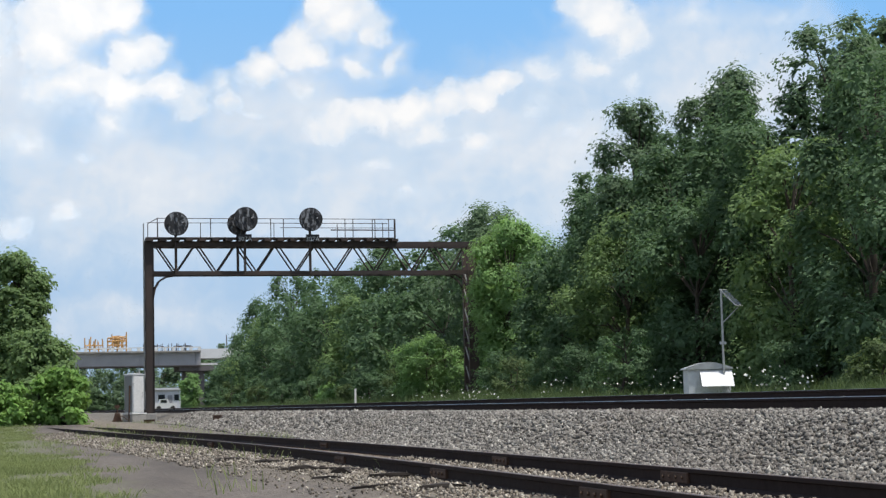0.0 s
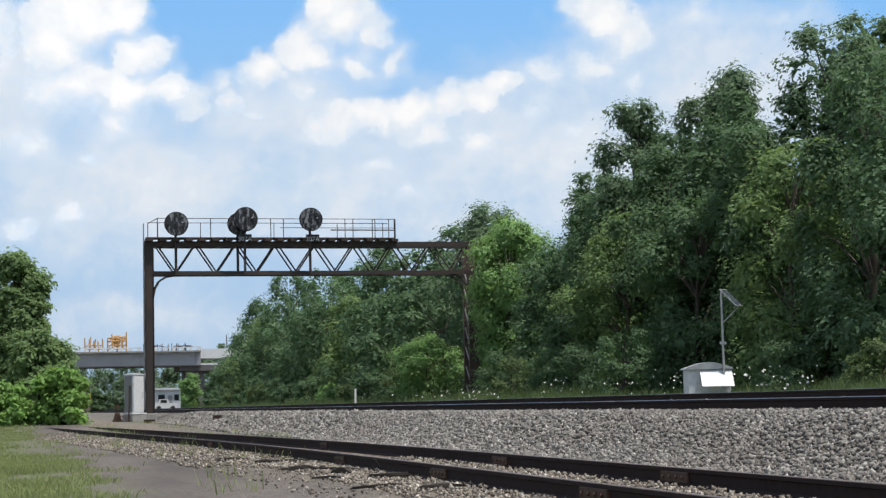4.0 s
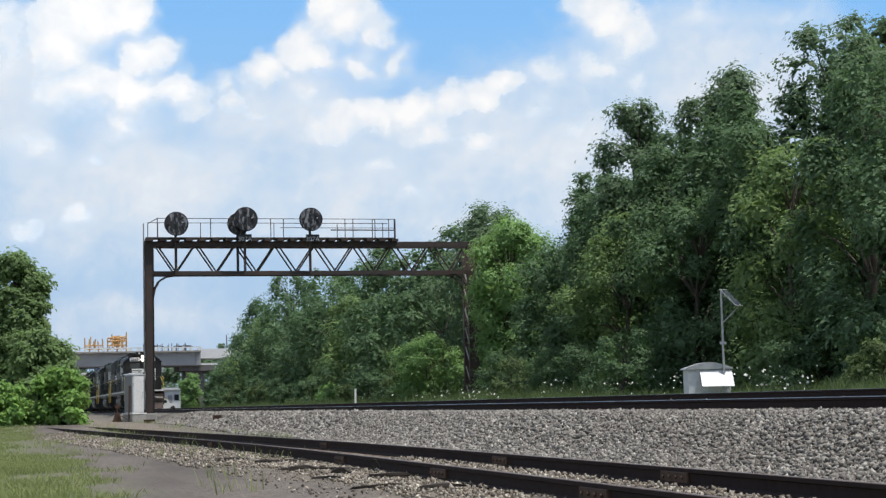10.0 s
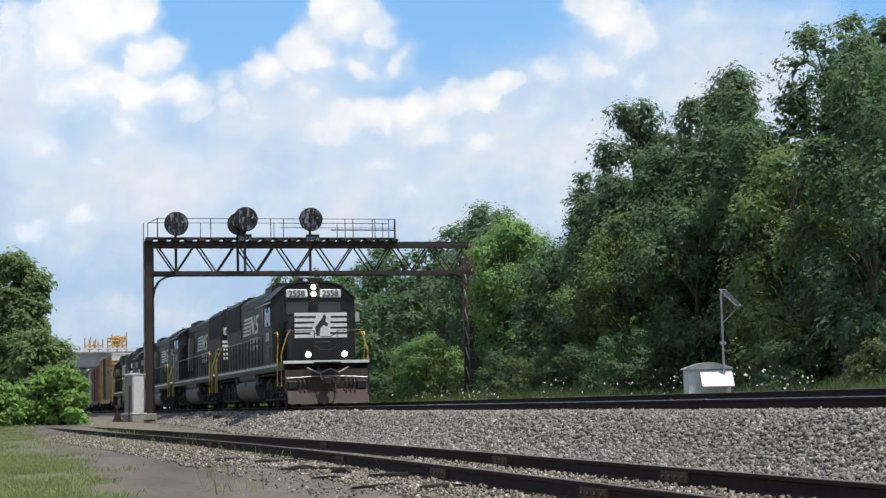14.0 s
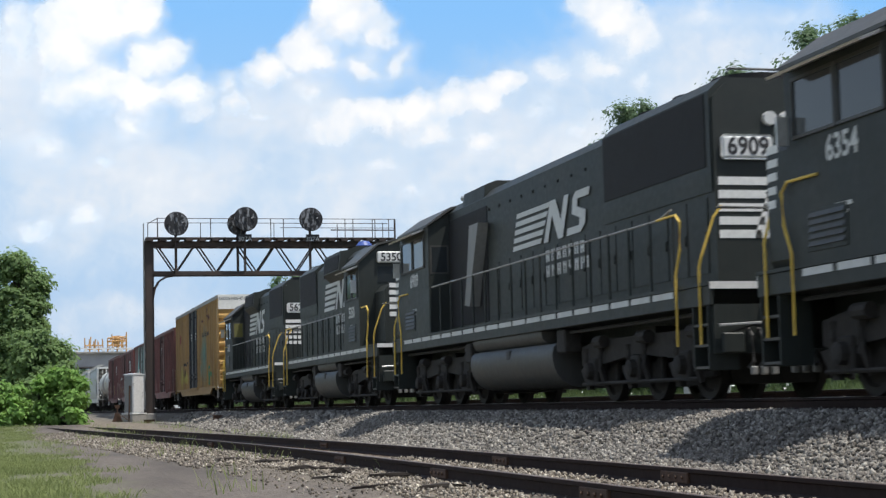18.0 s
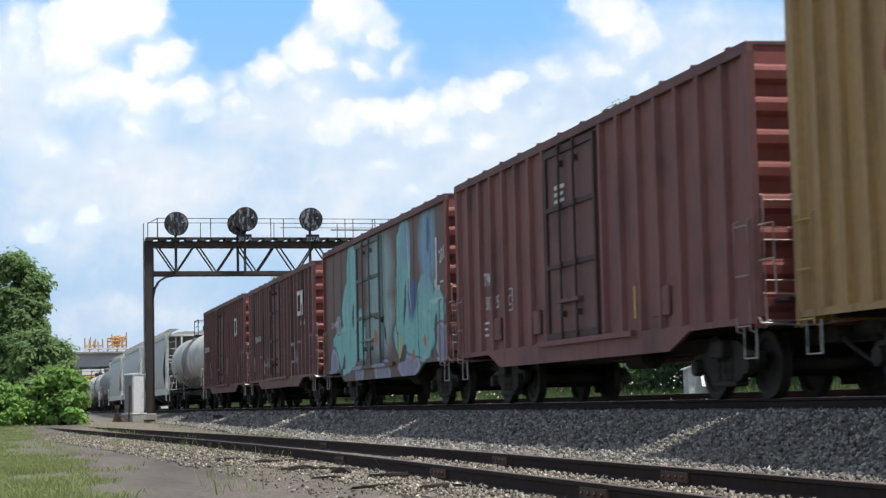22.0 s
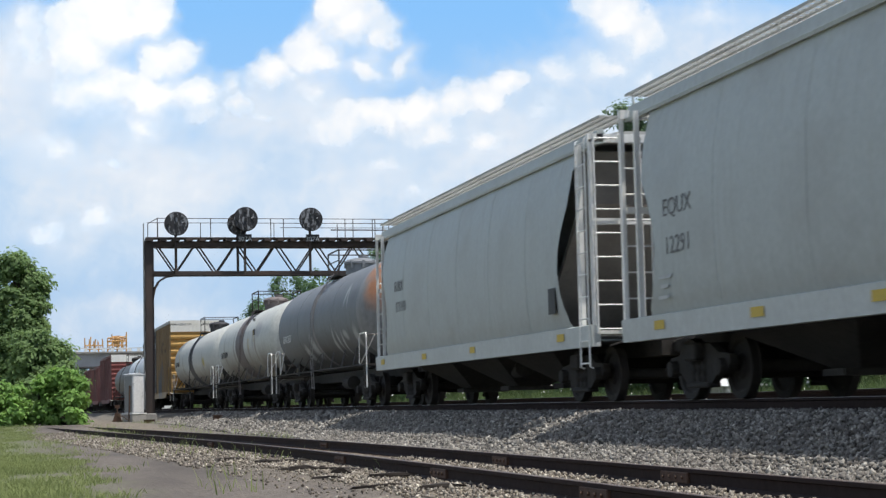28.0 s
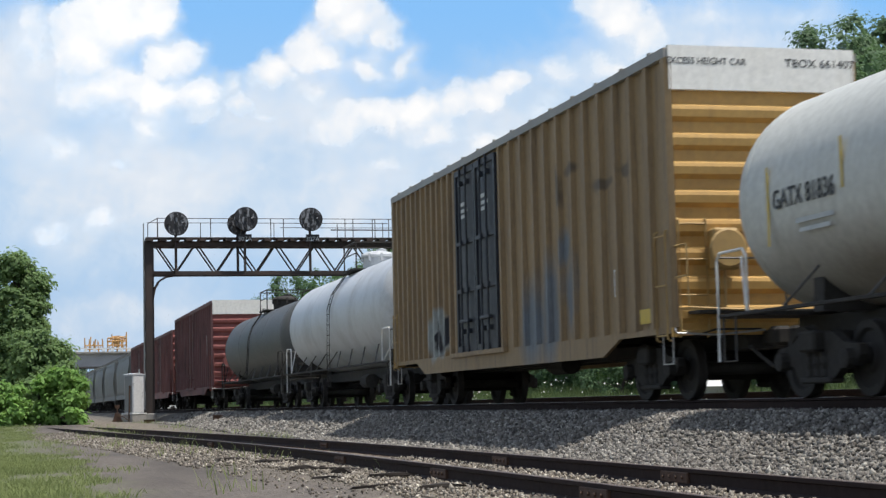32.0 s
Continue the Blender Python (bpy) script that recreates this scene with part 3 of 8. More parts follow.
def make_weeds():
    blades("grass_verge", "rough green grass on the verge near the viewer", np.concatenate([verge(spots(-2.2, 2.4, 12, 34, 90000, 1)), verge(spots(-2.2, 2.2, 34, 78, 50000, 2))]), 0.075, 0.005, GRASS, 1, 0.7, "grass")
    blades("siding_weeds", "thin weeds growing in the siding gravel", np.concatenate([spots(2.0, 4.4, 14, 70, 2600, 3, 0.2), spots(5.8, 7.5, 40, 100, 2200, 4, 0.15)]), 0.20, 0.007, GRASS, 2, 0.5)
    blades("tall_weeds", "tall green weeds and grasses along the edge of the wood", np.concatenate([spots(19.4, 21.6, 44, 66, 3500, 5), spots(19.4, 25.5, 36, 44, 4500, 15), spots(19.4, 25.5, 66, 82, 7000, 16), spots(19.4, 26, 80, 210, 17000, 6)]), 0.55, 0.02, LEAF_D, 3, 0.45)
    rnd = np.random.default_rng(9)
    p = np.concatenate([spots(21.0, 23.5, 38, 60, 420, 7, 0.1), spots(20.5, 23.5, 60, 110, 420, 8, 0.15)])
    p[:, 2] += rnd.uniform(0.35, 0.95, len(p))
    nr = rnd.normal(size=p.shape) + np.array([0, -0.4, 0.8])
    nr /= np.linalg.norm(nr, axis=1)[:, None]
    tagged(link("wild_flowers", leaf_mesh("wild_flowers", p, nr, 0.042, 0.9, rnd), PETAL), "small white wild flowers among the tall weeds", "flowers", kind="stuff")


make_weeds()


# ---- train ----
TRAIN = []          # thing, time at which its leading end stands level with the viewer, turned round?


def text_mesh(words, size, align="CENTER", squeeze=1.0, bold=0.0):
    cu = bpy.data.curves.new("words", "FONT")
    cu.body, cu.size, cu.align_x, cu.align_y = words, size, align, "CENTER"
    cu.extrude = 0.002
    cu.offset = bold
    cu.resolution_u = 3
    ob = bpy.data.objects.new("words", cu)
    scene.collection.objects.link(ob)
    dg = bpy.context.evaluated_depsgraph_get()
    me = bpy.data.meshes.new_from_object(ob.evaluated_get(dg))
    bpy.data.objects.remove(ob)
    bpy.data.curves.remove(cu)
    me.transform(Matrix.Diagonal((squeeze, 1, 1, 1)))
    return me


def face_pose(side, x, y, z):
    """A pose for flat lettering on a face: side -1 / +1 the flanks, 'f' the leading end, 'r' the trailing end."""
    cols = {-1: ((0, -1, 0), (0, 0, 1), (-1, 0, 0)), 1: ((0, 1, 0), (0, 0, 1), (1, 0, 0)), "f": ((1, 0, 0), (0, 0, 1), (0, -1, 0)), "r": ((-1, 0, 0), (0, 0, 1), (0, 1, 0))}[side]
    m = Matrix((cols[0], cols[1], cols[2])).transposed().to_4x4()
    m.translation = (x, y, z)
    return m


def words(parent, text, size, side, x, y, z, mat, label="", squeeze=1.0, bold=0.0, name="lettering", turn=0):
    me = text_mesh(text, size, squeeze=squeeze, bold=bold)
    m = face_pose(side, x, y, z)
    if turn:
        m = m @ pose(0, 0, 0, 0, 0, turn)
    return link(name, me, mat, parent, label or "painted lettering", m)


def bars(parent, rows, side, x, y, z, mat, name="lettering", label="small painted lettering as plain bars"):
    """Unreadable lettering: rows of (u, v, width, height) on a face."""
    bm = bmesh.new()
    for u, v, w, h in rows:
        box(bm, u, u + w, v - h / 2, v + h / 2, 0, 0.003)
    return tagged(link(name, mesh_of(bm), mat, parent, label, face_pose(side, x, y, z)), kind="stuff")


BLACK = paint("loco_black", (0.028, 0.034, 0.0315), (0.06, 0.055, 0.047), 0.45, 0.5, gloss=0.3)
DUCT = paint("duct_grey", (0.26, 0.26, 0.25), (0.10, 0.09, 0.08), 0.4, 0.5)
BLACK_NEW = paint("loco_black_lead", (0.018, 0.0185, 0.0175), (0.062, 0.05, 0.042), 0.45, 0.45, gloss=0.35)
GRILLE = plain("grille", (0.014, 0.014, 0.016), 0.8, 0.0, 40, 0.4, 0.6)
UNDER = plain("underframe", (0.031, 0.028, 0.025), 0.85, 0.0, 9, 0.5, 0.5)
TRUCK = plain("truck_iron", (0.025, 0.022, 0.019), 0.85, 0.0, 8, 0.5, 0.5)
WHEEL_M = plain("wheel_iron", (0.022, 0.019, 0.017), 0.75, 0.1, 9, 0.4, 0.3)
TANKGREY = paint("fuel_tank", (0.055, 0.056, 0.053), (0.10, 0.09, 0.075), 0.6, 0.5)
WHITE = paint("white_paint", (0.82, 0.82, 0.79), (0.34, 0.31, 0.27), 0.3, 0.5)
LETTER = paint("white_lettering", (0.66, 0.67, 0.65), (0.24, 0.22, 0.20), 0.35, 0.55, streak=False)
DARKLET = plain("dark_lettering", (0.03, 0.03, 0.03), 0.6, 0.0, 20, 0.3, 0.05)
YELLOW = paint("safety_yellow", (0.80, 0.55, 0.09), (0.2, 0.14, 0.06), 0.35, 0.5)
ORANGE = paint("reflector_yellow", (0.60, 0.42, 0.05), (0.2, 0.15, 0.06), 0.3, 0.5, streak=False)
GLASS = glass("cab_glass", (0.03, 0.036, 0.04))
GLASS_Y = glass("cab_glass_amber", (0.18, 0.17, 0.06))
ALU = plain("window_frame", (0.55, 0.55, 0.53), 0.4, 0.8, 15, 0.2, 0.1)
LAMP_ON = glow("lamp_lit", (1.0, 0.84, 0.6), 90.0)
LAMP_OFF = plain("lamp_lens", (0.6, 0.6, 0.58), 0.15, 0.0, 15, 0.1, 0.05)
HOSE = plain("rubber", (0.035, 0.033, 0.031), 0.7, 0.0, 10, 0.3, 0.2)
BLUE = plain("blue_tarp", (0.05, 0.10, 0.35), 0.5, 0.0, 8, 0.3, 0.2)


def wheel_mesh(r):
    bm = lt([(-0.07, r * 0.28), (-0.07, r * 0.33), (-0.025, r * 0.42), (-0.02, r * 0.72), (-0.06, r * 0.8), (-0.065, r), (0.05, r), (0.055, r * 1.05), (0.075, r * 1.05), (0.075, r * 0.8), (0.03, r * 0.7), (0.03, r * 0.35), (0.07, r * 0.28)], 22, "x")
    return mesh_of(bm, 40)


WHEEL_CAR, WHEEL_LOCO = wheel_mesh(0.457), wheel_mesh(0.51)
AXLE = mesh_of(lt([(-0.98, 0.07), (-0.75, 0.075), (-0.7, 0.095), (0.7, 0.095), (0.75, 0.075), (0.98, 0.07)], 10, "x"), 40)


def truck_frame_car():
    """Two cast side frames with springs, bearing ends and a bolster."""
    bm = bmesh.new()
    for s in (-1, 1):
        x = 0.99 * s
        out = [(-1.12, 0.50), (-1.10, 0.62), (-0.72, 0.66), (-0.42, 0.80), (0.42, 0.80), (0.72, 0.66), (1.10, 0.62), (1.12, 0.50), (0.98, 0.36), (0.72, 0.40), (0.38, 0.20), (-0.38, 0.20), (-0.72, 0.40), (-0.98, 0.36)]
        prism(bm, out, x - 0.06, x + 0.06, "x")
        for yy in (-0.89, 0.89):
            lathe(bm, [(x + 0.06 * s, 0.13), (x + 0.16 * s, 0.12), (x + 0.17 * s, 0.07)], 10, "x", (0, yy, 0.457))
        for yy in (-0.2, 0.0, 0.2):
            lathe(bm, [(0.26, 0.085), (0.34, 0.06), (0.42, 0.085), (0.5, 0.06), (0.56, 0.085)], 8, "z", (x + 0.03 * s, yy, 0))
        box(bm, x - 0.1, x + 0.1, -0.42, 0.42, 0.17, 0.25, bev=0.02)
    box(bm, -1.2, 1.2, -0.22, 0.22, 0.56, 0.82, bev=0.03)
    for yy in (-0.45, 0.45):
        box(bm, -0.85, 0.85, yy - 0.05, yy + 0.05, 0.3, 0.45)
    return mesh_of(bm)


TRUCK_CAR = truck_frame_car()


def truck_frame_loco(n, wb):
    bm = bmesh.new()
    half = wb * (n - 1) / 2
    for s in (-1, 1):
        x = 1.1 * s
        top = [(-half - 0.62, 0.62), (-half - 0.62, 0.92), (-half + 0.1, 1.02), (half - 0.1, 1.02), (half + 0.62, 0.92), (half + 0.62, 0.62), (half + 0.35, 0.56), (0.0, 0.74), (-half - 0.35, 0.56)]
        prism(bm, top, x - 0.07, x + 0.07, "x")
        for i in range(n):
            yy = -half + wb * i
            box(bm, x - 0.12, x + 0.12, yy - 0.2, yy + 0.2, 0.28, 0.72, bev=0.03)
            lathe(bm, [(x + 0.12 * s, 0.15), (x + 0.22 * s, 0.14), (x + 0.24 * s, 0.08)], 10, "x", (0, yy, 0.51))
            for d in (-0.34, 0.34):
                lathe(bm, [(0.5, 0.08), (0.6, 0.055), (0.7, 0.08), (0.8, 0.055), (0.9, 0.08)], 8, "z", (x + 0.05 * s, yy + d, 0))
            tube(bm, [(x + 0.1 * s, yy + 0.55, 0.95), (x + 0.14 * s, yy + 0.5, 0.55), (x + 0.06 * s, yy + 0.56, 0.25)], 0.05, 5)
            lathe(bm, [(yy + 0.42, 0.1), (yy + 0.78, 0.1)], 10, "y", (x + 0.16 * s, 0, 0.98))
        tube(bm, [(x + 0.1 * s, -half - 0.5, 0.3), (x + 0.1 * s, half + 0.5, 0.3)], 0.03, 5)
    box(bm, -1.0, 1.0, -0.4, 0.4, 0.6, 1.15)
    box(bm, -0.66, 0.66, -half - 0.45, half + 0.45, 0.22, 0.95)
    for s in (-1, 1):
        for i in range(n):
            yy = -half + wb * i
            box(bm, min(s * 0.9, s * 1.0), max(s * 0.9, s * 1.0), yy - 0.62, yy + 0.62, 0.32, 0.8, bev=0.02)
            prism(bm, [(yy - 0.75, 0.55), (yy - 0.45, 0.2), (yy - 0.3, 0.2), (yy - 0.4, 0.6)], s * 1.06, s * 1.15, "x")
    return mesh_of(bm)


TRUCK_SD, TRUCK_GP = truck_frame_loco(3, 2.03), truck_frame_loco(2, 2.74)


def truck(parent, y, kind="car"):
    me, n, wb, wheel, r = {"car": (TRUCK_CAR, 2, 1.78, WHEEL_CAR, 0.457), "sd": (TRUCK_SD, 3, 2.03, WHEEL_LOCO, 0.51), "gp": (TRUCK_GP, 2, 2.74, WHEEL_LOCO, 0.51)}[kind]
    fr = link("truck", me, TRUCK, parent, "dark cast iron truck frame", pose(0, y, 0))
    for i in range(n):
        yy = -wb * (n - 1) / 2 + wb * i
        link("axle", AXLE, TRUCK, fr, m=pose(0, yy, r))
        for s in (-1, 1):
            link("wheel", wheel, WHEEL_M, fr, m=pose(0.76 * s, yy, r, 0, 0, 0 if s < 0 else 180))
    return fr


def coupler_mesh():
    bm = bx(-0.11, 0.11, -0.15, 0.55, 0.78, 0.98, bev=0.03)
    box(bm, -0.2, 0.06, -0.45, -0.12, 0.74, 1.02, bev=0.05)
    box(bm, 0.06, 0.17, -0.42, -0.22, 0.76, 1.0, bev=0.04)
    tube(bm, [(0.25, 0.1, 0.8), (0.28, -0.15, 0.55), (0.2, -0.4, 0.5)], 0.03, 6)
    tube(bm, [(-0.2, 0.05, 1.0), (-0.9, 0.05, 1.0), (-1.25, 0.08, 0.9)], 0.016, 5)
    return mesh_of(bm)


COUPLER = coupler_mesh()


def couplers(parent, length):
    link("coupler", COUPLER, TRUCK, parent, m=pose(0, -0.12, 0))
    link("coupler", COUPLER, TRUCK, parent, m=pose(0, length + 0.12, 0, 0, 0, 180))


def rung_ladder(x, y, z0, z1, w=0.4, side=-1, n=None, r=0.014, along="y"):
    """A ladder of round rungs on two rails; along: the way its rungs run."""
    bm = bmesh.new()
    n = n or max(2, int((z1 - z0) / 0.42))
    def at(u, out, z):
        return (x + side * out, y + u, z) if along == "y" else (x + u, y + side * out, z)
    for u in (0, w):
        tube(bm, [at(u, 0.0, z0), at(u, 0.055, z0 + 0.02), at(u, 0.055, z1 - 0.02), at(u, 0.0, z1)], r * 1.25, 5)
    for i in range(n):
        z = z0 + 0.08 + (z1 - z0 - 0.16) * i / max(1, n - 1)
        tube(bm, [at(0, 0.055, z), at(w, 0.055, z)], r, 5)
    return bm


def brake_gear(parent, length):
    """Air tank, brake cylinder and rods below the floor."""
    bm = lt([(length * 0.42, 0.02), (length * 0.42 + 0.03, 0.2), (length * 0.42 + 0.9, 0.2), (length * 0.42 + 0.93, 0.02)], 14, "y", (-0.5, 0, 0.72))
    lathe(bm, [(length * 0.56, 0.14), (length * 0.56 + 0.5, 0.14)], 12, "y", (0.4, 0, 0.75))
    tube(bm, [(-0.1, 2.5, 0.72), (0.2, length - 2.5, 0.72)], 0.03, 5)
    tube(bm, [(0.5, 1.5, 0.85), (0.5, length - 1.5, 0.85)], 0.025, 5)
    part("brake_gear", bm, UNDER, parent)


GALV_T = plain("galvanised_bar", (0.42, 0.42, 0.41), 0.45, 0.5, 8, 0.2, 0.1)
DULL_BAR = plain("dull_steel_bar", (0.10, 0.095, 0.09), 0.6, 0.2, 8, 0.3, 0.1)
# Hopper end recess: grime plus its shade, both put into the colour.
GRIME_SHADE = paint("grimy_shaded_end", (0.19, 0.175, 0.16), (0.07, 0.055, 0.045), 0.6, 0.8)


# ---- box cars ----
def box_car(label, length, eave, side_m, end_m, roof_m, door_m, door=(0.42, 0.62), posts=22, ribs=8, top_panel=None, post_d=0.085, sill_drop=True, grab_m=None, lead_ladder=True, doors=2, name="box_car", frame_m=None):
    car = thing(name, label=label, category="box car", group="cars of the freight train")
    W, fl = 1.5, 1.02
    grab_m = grab_m or end_m
    part("body", bx(-W + 0.06, W - 0.06, 0.09, length - 0.09, fl, eave - 0.03), side_m, car)
    d0, d1 = door[0] * length, door[1] * length
    # outside posts on both flanks
    n_each = posts // 2
    for s in (-1, 1):
        ys = [0.12 + (d0 - 0.3) * i / (n_each - 1) for i in range(n_each)] + [d1 + 0.18 + (length - 0.12 - d1 - 0.18) * i / (n_each - 1) for i in range(n_each)]
        for i, y in enumerate(ys):
            wide = 0.09 if i in (0, len(ys) - 1) else 0.055
            x0 = s * (W - 0.062)
            x1 = s * (W - 0.062 + post_d)
            bm = pr([(x0, y - wide * 1.5), (x1, y - wide), (x1, y + wide), (x0, y + wide * 1.5)], fl + 0.02, eave - 0.12, "z")
            part("side_post", bm, side_m, car)
        # side plate, sill and door track
        part("top_rail", bx(min(s * (W - 0.061), s * (W + 0.03)), max(s * (W - 0.061), s * (W + 0.03)), 0.02, length - 0.02, eave - 0.13, eave), roof_m, car)
        lo = fl - (0.32 if sill_drop else 0.1)
        out = [(0.03, fl + 0.03), (0.03, fl - 0.06), (2.3, fl - 0.06), (3.1, lo), (length - 3.1, lo), (length - 2.3, fl - 0.06), (length - 0.03, fl - 0.06), (length - 0.03, fl + 0.03)]
        part("side_sill", pr(out, s * (W - 0.055), s * (W + 0.002), "x"), side_m, car)
        part("door_track", bx(min(s * W, s * (W + 0.09)), max(s * W, s * (W + 0.09)), d0 - 1.6 if doors == 1 else d0 - 0.5, d1 + 0.5, fl - 0.04, fl + 0.05), side_m, car)
        # plug doors with frames, locking bars and hinges
        wd = (d1 - d0) / doors
        for j in range(doors):
            a, b = d0 + wd * j + 0.02, d0 + wd * (j + 1) - 0.02
            xo = s * (W + 0.0)
            leaf = part("door", bx(min(s * (W - 0.05), xo), max(s * (W - 0.05), xo), a, b, fl + 0.06, eave - 0.2), door_m, car, "double plug door leaf" if doors == 2 else "sliding plug door")
            fr = bmesh.new()
            for (p, q, r, t) in ((a, a + 0.09, fl + 0.06, eave - 0.2), (b - 0.09, b, fl + 0.06, eave - 0.2), (a + 0.09, b - 0.09, fl + 0.06, fl + 0.18), (a + 0.09, b - 0.09, eave - 0.32, eave - 0.2), (a + 0.09, b - 0.09, 2.3, 2.38), (a + 0.09, b - 0.09, 3.3, 3.38)):
                box(fr, min(xo, xo + s * 0.045), max(xo, xo + s * 0.045), p, q, r, t)
            part("door_frame", fr, frame_m or door_m, leaf)
            for u in (0.36, 0.66):
                y = a + (b - a) * u
                rod = tb([(xo + s * 0.07, y, fl + 0.02), (xo + s * 0.07, y, eave - 0.16)], 0.024, 6)
                for z in (1.5, 2.34, 3.34, eave - 0.5):
                    box(rod, min(xo, xo + s * 0.09), max(xo, xo + s * 0.09), y - 0.06, y + 0.06, z - 0.05, z + 0.05)
                part("locking_bar", rod, frame_m or door_m, leaf)
            hd = bx(min(xo, xo + s * 0.1), max(xo, xo + s * 0.1), a + wd * 0.3, a + wd * 0.72, 1.68, 1.75, bev=0.01)
            part("door_handle", hd, door_m, leaf)
    # ends with pressed ribs
    for y, o in ((0.1, -1), (length - 0.1, 1)):
        top = eave - (0.62 if top_panel else 0.1)
        end = part("end_wall", bx(-W + 0.02, W - 0.02, min(y, y + o * 0.02), max(y, y + o * 0.02), fl - 0.1, eave), end_m, car)
        for i in range(ribs):
            z = fl + 0.05 + (top - fl - 0.1) * (i + 0.5) / ribs
            h = (top - fl) / ribs
            yy = y + o * 0.02
            out = [(yy, z - h * 0.42), (yy + o * 0.085, z - h * 0.27), (yy + o * 0.10, z - h * 0.02), (yy + o * 0.085, z + h * 0.1), (yy, z + h * 0.2)]
            part("end_rib", pr(out, -W + 0.06, W - 0.06, "x"), end_m, end)
        if top_panel:
            part("end_top_panel", bx(-W + 0.03, W - 0.03, min(y + o * 0.022, y + o * 0.11), max(y + o * 0.022, y + o * 0.11), eave - 0.6, eave + 0.05), top_panel, end, "white top panel of the end wall")
        for s in (-1, 1):
            part("corner_post", bx(min(s * (W - 0.05), s * (W + 0.02)), max(s * (W - 0.05), s * (W + 0.02)), min(y, y + o * 0.07), max(y, y + o * 0.07), fl - 0.12, eave + 0.01), end_m, end)
    # roof: low ridge with cross battens
    part("roof", pr([(-W - 0.02, eave - 0.02), (-W - 0.02, eave + 0.02), (0, eave + 0.06), (W + 0.02, eave + 0.02), (W + 0.02, eave - 0.02)], 0.06, length - 0.06, "y"), roof_m, car)
    for i in range(int(length / 1.2)):
        y = 0.6 + 1.2 * i
        part("roof_batten", pr([(-W - 0.03, eave + 0.01), (-W - 0.03, eave + 0.05), (0, eave + 0.09), (W + 0.03, eave + 0.05), (W + 0.03, eave + 0.01)], y, y + 0.09, "y"), roof_m, car)
    # floor frame and centre sill
    fr = bx(-0.32, 0.32, 0.15, length - 0.15, 0.72, fl - 0.1)
    part("centre_sill", fr, UNDER, car)
    for i in range(8):
        y = 0.8 + (length - 1.6) * i / 7
        part("cross_bearer", bx(-W + 0.08, W - 0.08, y - 0.06, y + 0.06, fl - 0.098, fl - 0.004), UNDER, car)
    brake_gear(car, length)
    for y in (2.15, length - 2.15):
        truck(car, y)
    couplers(car, length)
    for s in (-1, 1):
        part("side_ladder", rung_ladder(s * W, 0.14, 0.85, 2.45 if eave > 4.9 else 2.3, 0.42, s), grab_m, car)
        part("side_ladder", rung_ladder(s * W, length - 0.56, 0.85, 2.2, 0.42, s), grab_m, car)
        for y in (0.16, length - 0.56):
            st = tb([(s * (W - 0.03), y, fl - 0.1), (s * (W - 0.03), y, 0.52), (s * (W - 0.03), y + 0.38, 0.52), (s * (W - 0.03), y + 0.38, fl - 0.1)], 0.015, 5)
            part("sill_step", st, GALV_T, car)
    part("end_ladder", rung_ladder(-W + 0.08, 0.0, 0.9, 2.6, 0.42, -1, along="x"), grab_m, car)
    part("end_ladder", rung_ladder(-W + 0.08, length - 0.0, 0.9, eave - 0.3, 0.42, 1, along="x"), grab_m, car)
    gear = lt([(-0.3, 0.26), (-0.27, 0.29), (-0.24, 0.26)], 16, "y", (-0.75, 0.0, 2.15))
    box(gear, -0.95, -0.55, -0.22, 0.0, 1.85, 2.45, bev=0.03)
    tube(gear, [(-0.75, -0.1, 1.85), (-0.75, -0.1, 1.1)], 0.02, 5)
    part("end_rail", tb([(-W + 0.04, 0.0, 2.2), (-W + 0.04, -0.42, 2.2), (-W + 0.04, -0.46, 1.3), (-0.5, -0.46, 1.25)], 0.018, 5), grab_m, car)
    part("end_rail", tb([(-W + 0.04, -0.44, 1.75), (-W + 0.04, 0.0, 1.75)], 0.016, 5), grab_m, car)
    part("hand_brake", gear, grab_m, car)
    part("crossover_step", bx(-1.3, 1.2, -0.46, 0.06, 1.22, 1.26), UNDER, car)
    part("uncoupling_lever", tb([(-W - 0.02, -0.05, 1.02), (-W - 0.02, -0.12, 0.95), (-0.9, -0.14, 0.92), (-0.2, -0.2, 0.98)], 0.016, 5), GALV_T, car)
    part("end_hose", tb([(-0.35, 0.0, 0.75), (-0.3, -0.25, 0.6), (-0.2, -0.45, 0.45), (-0.1, -0.5, 0.5)], 0.03, 6), HOSE, car)
    return car


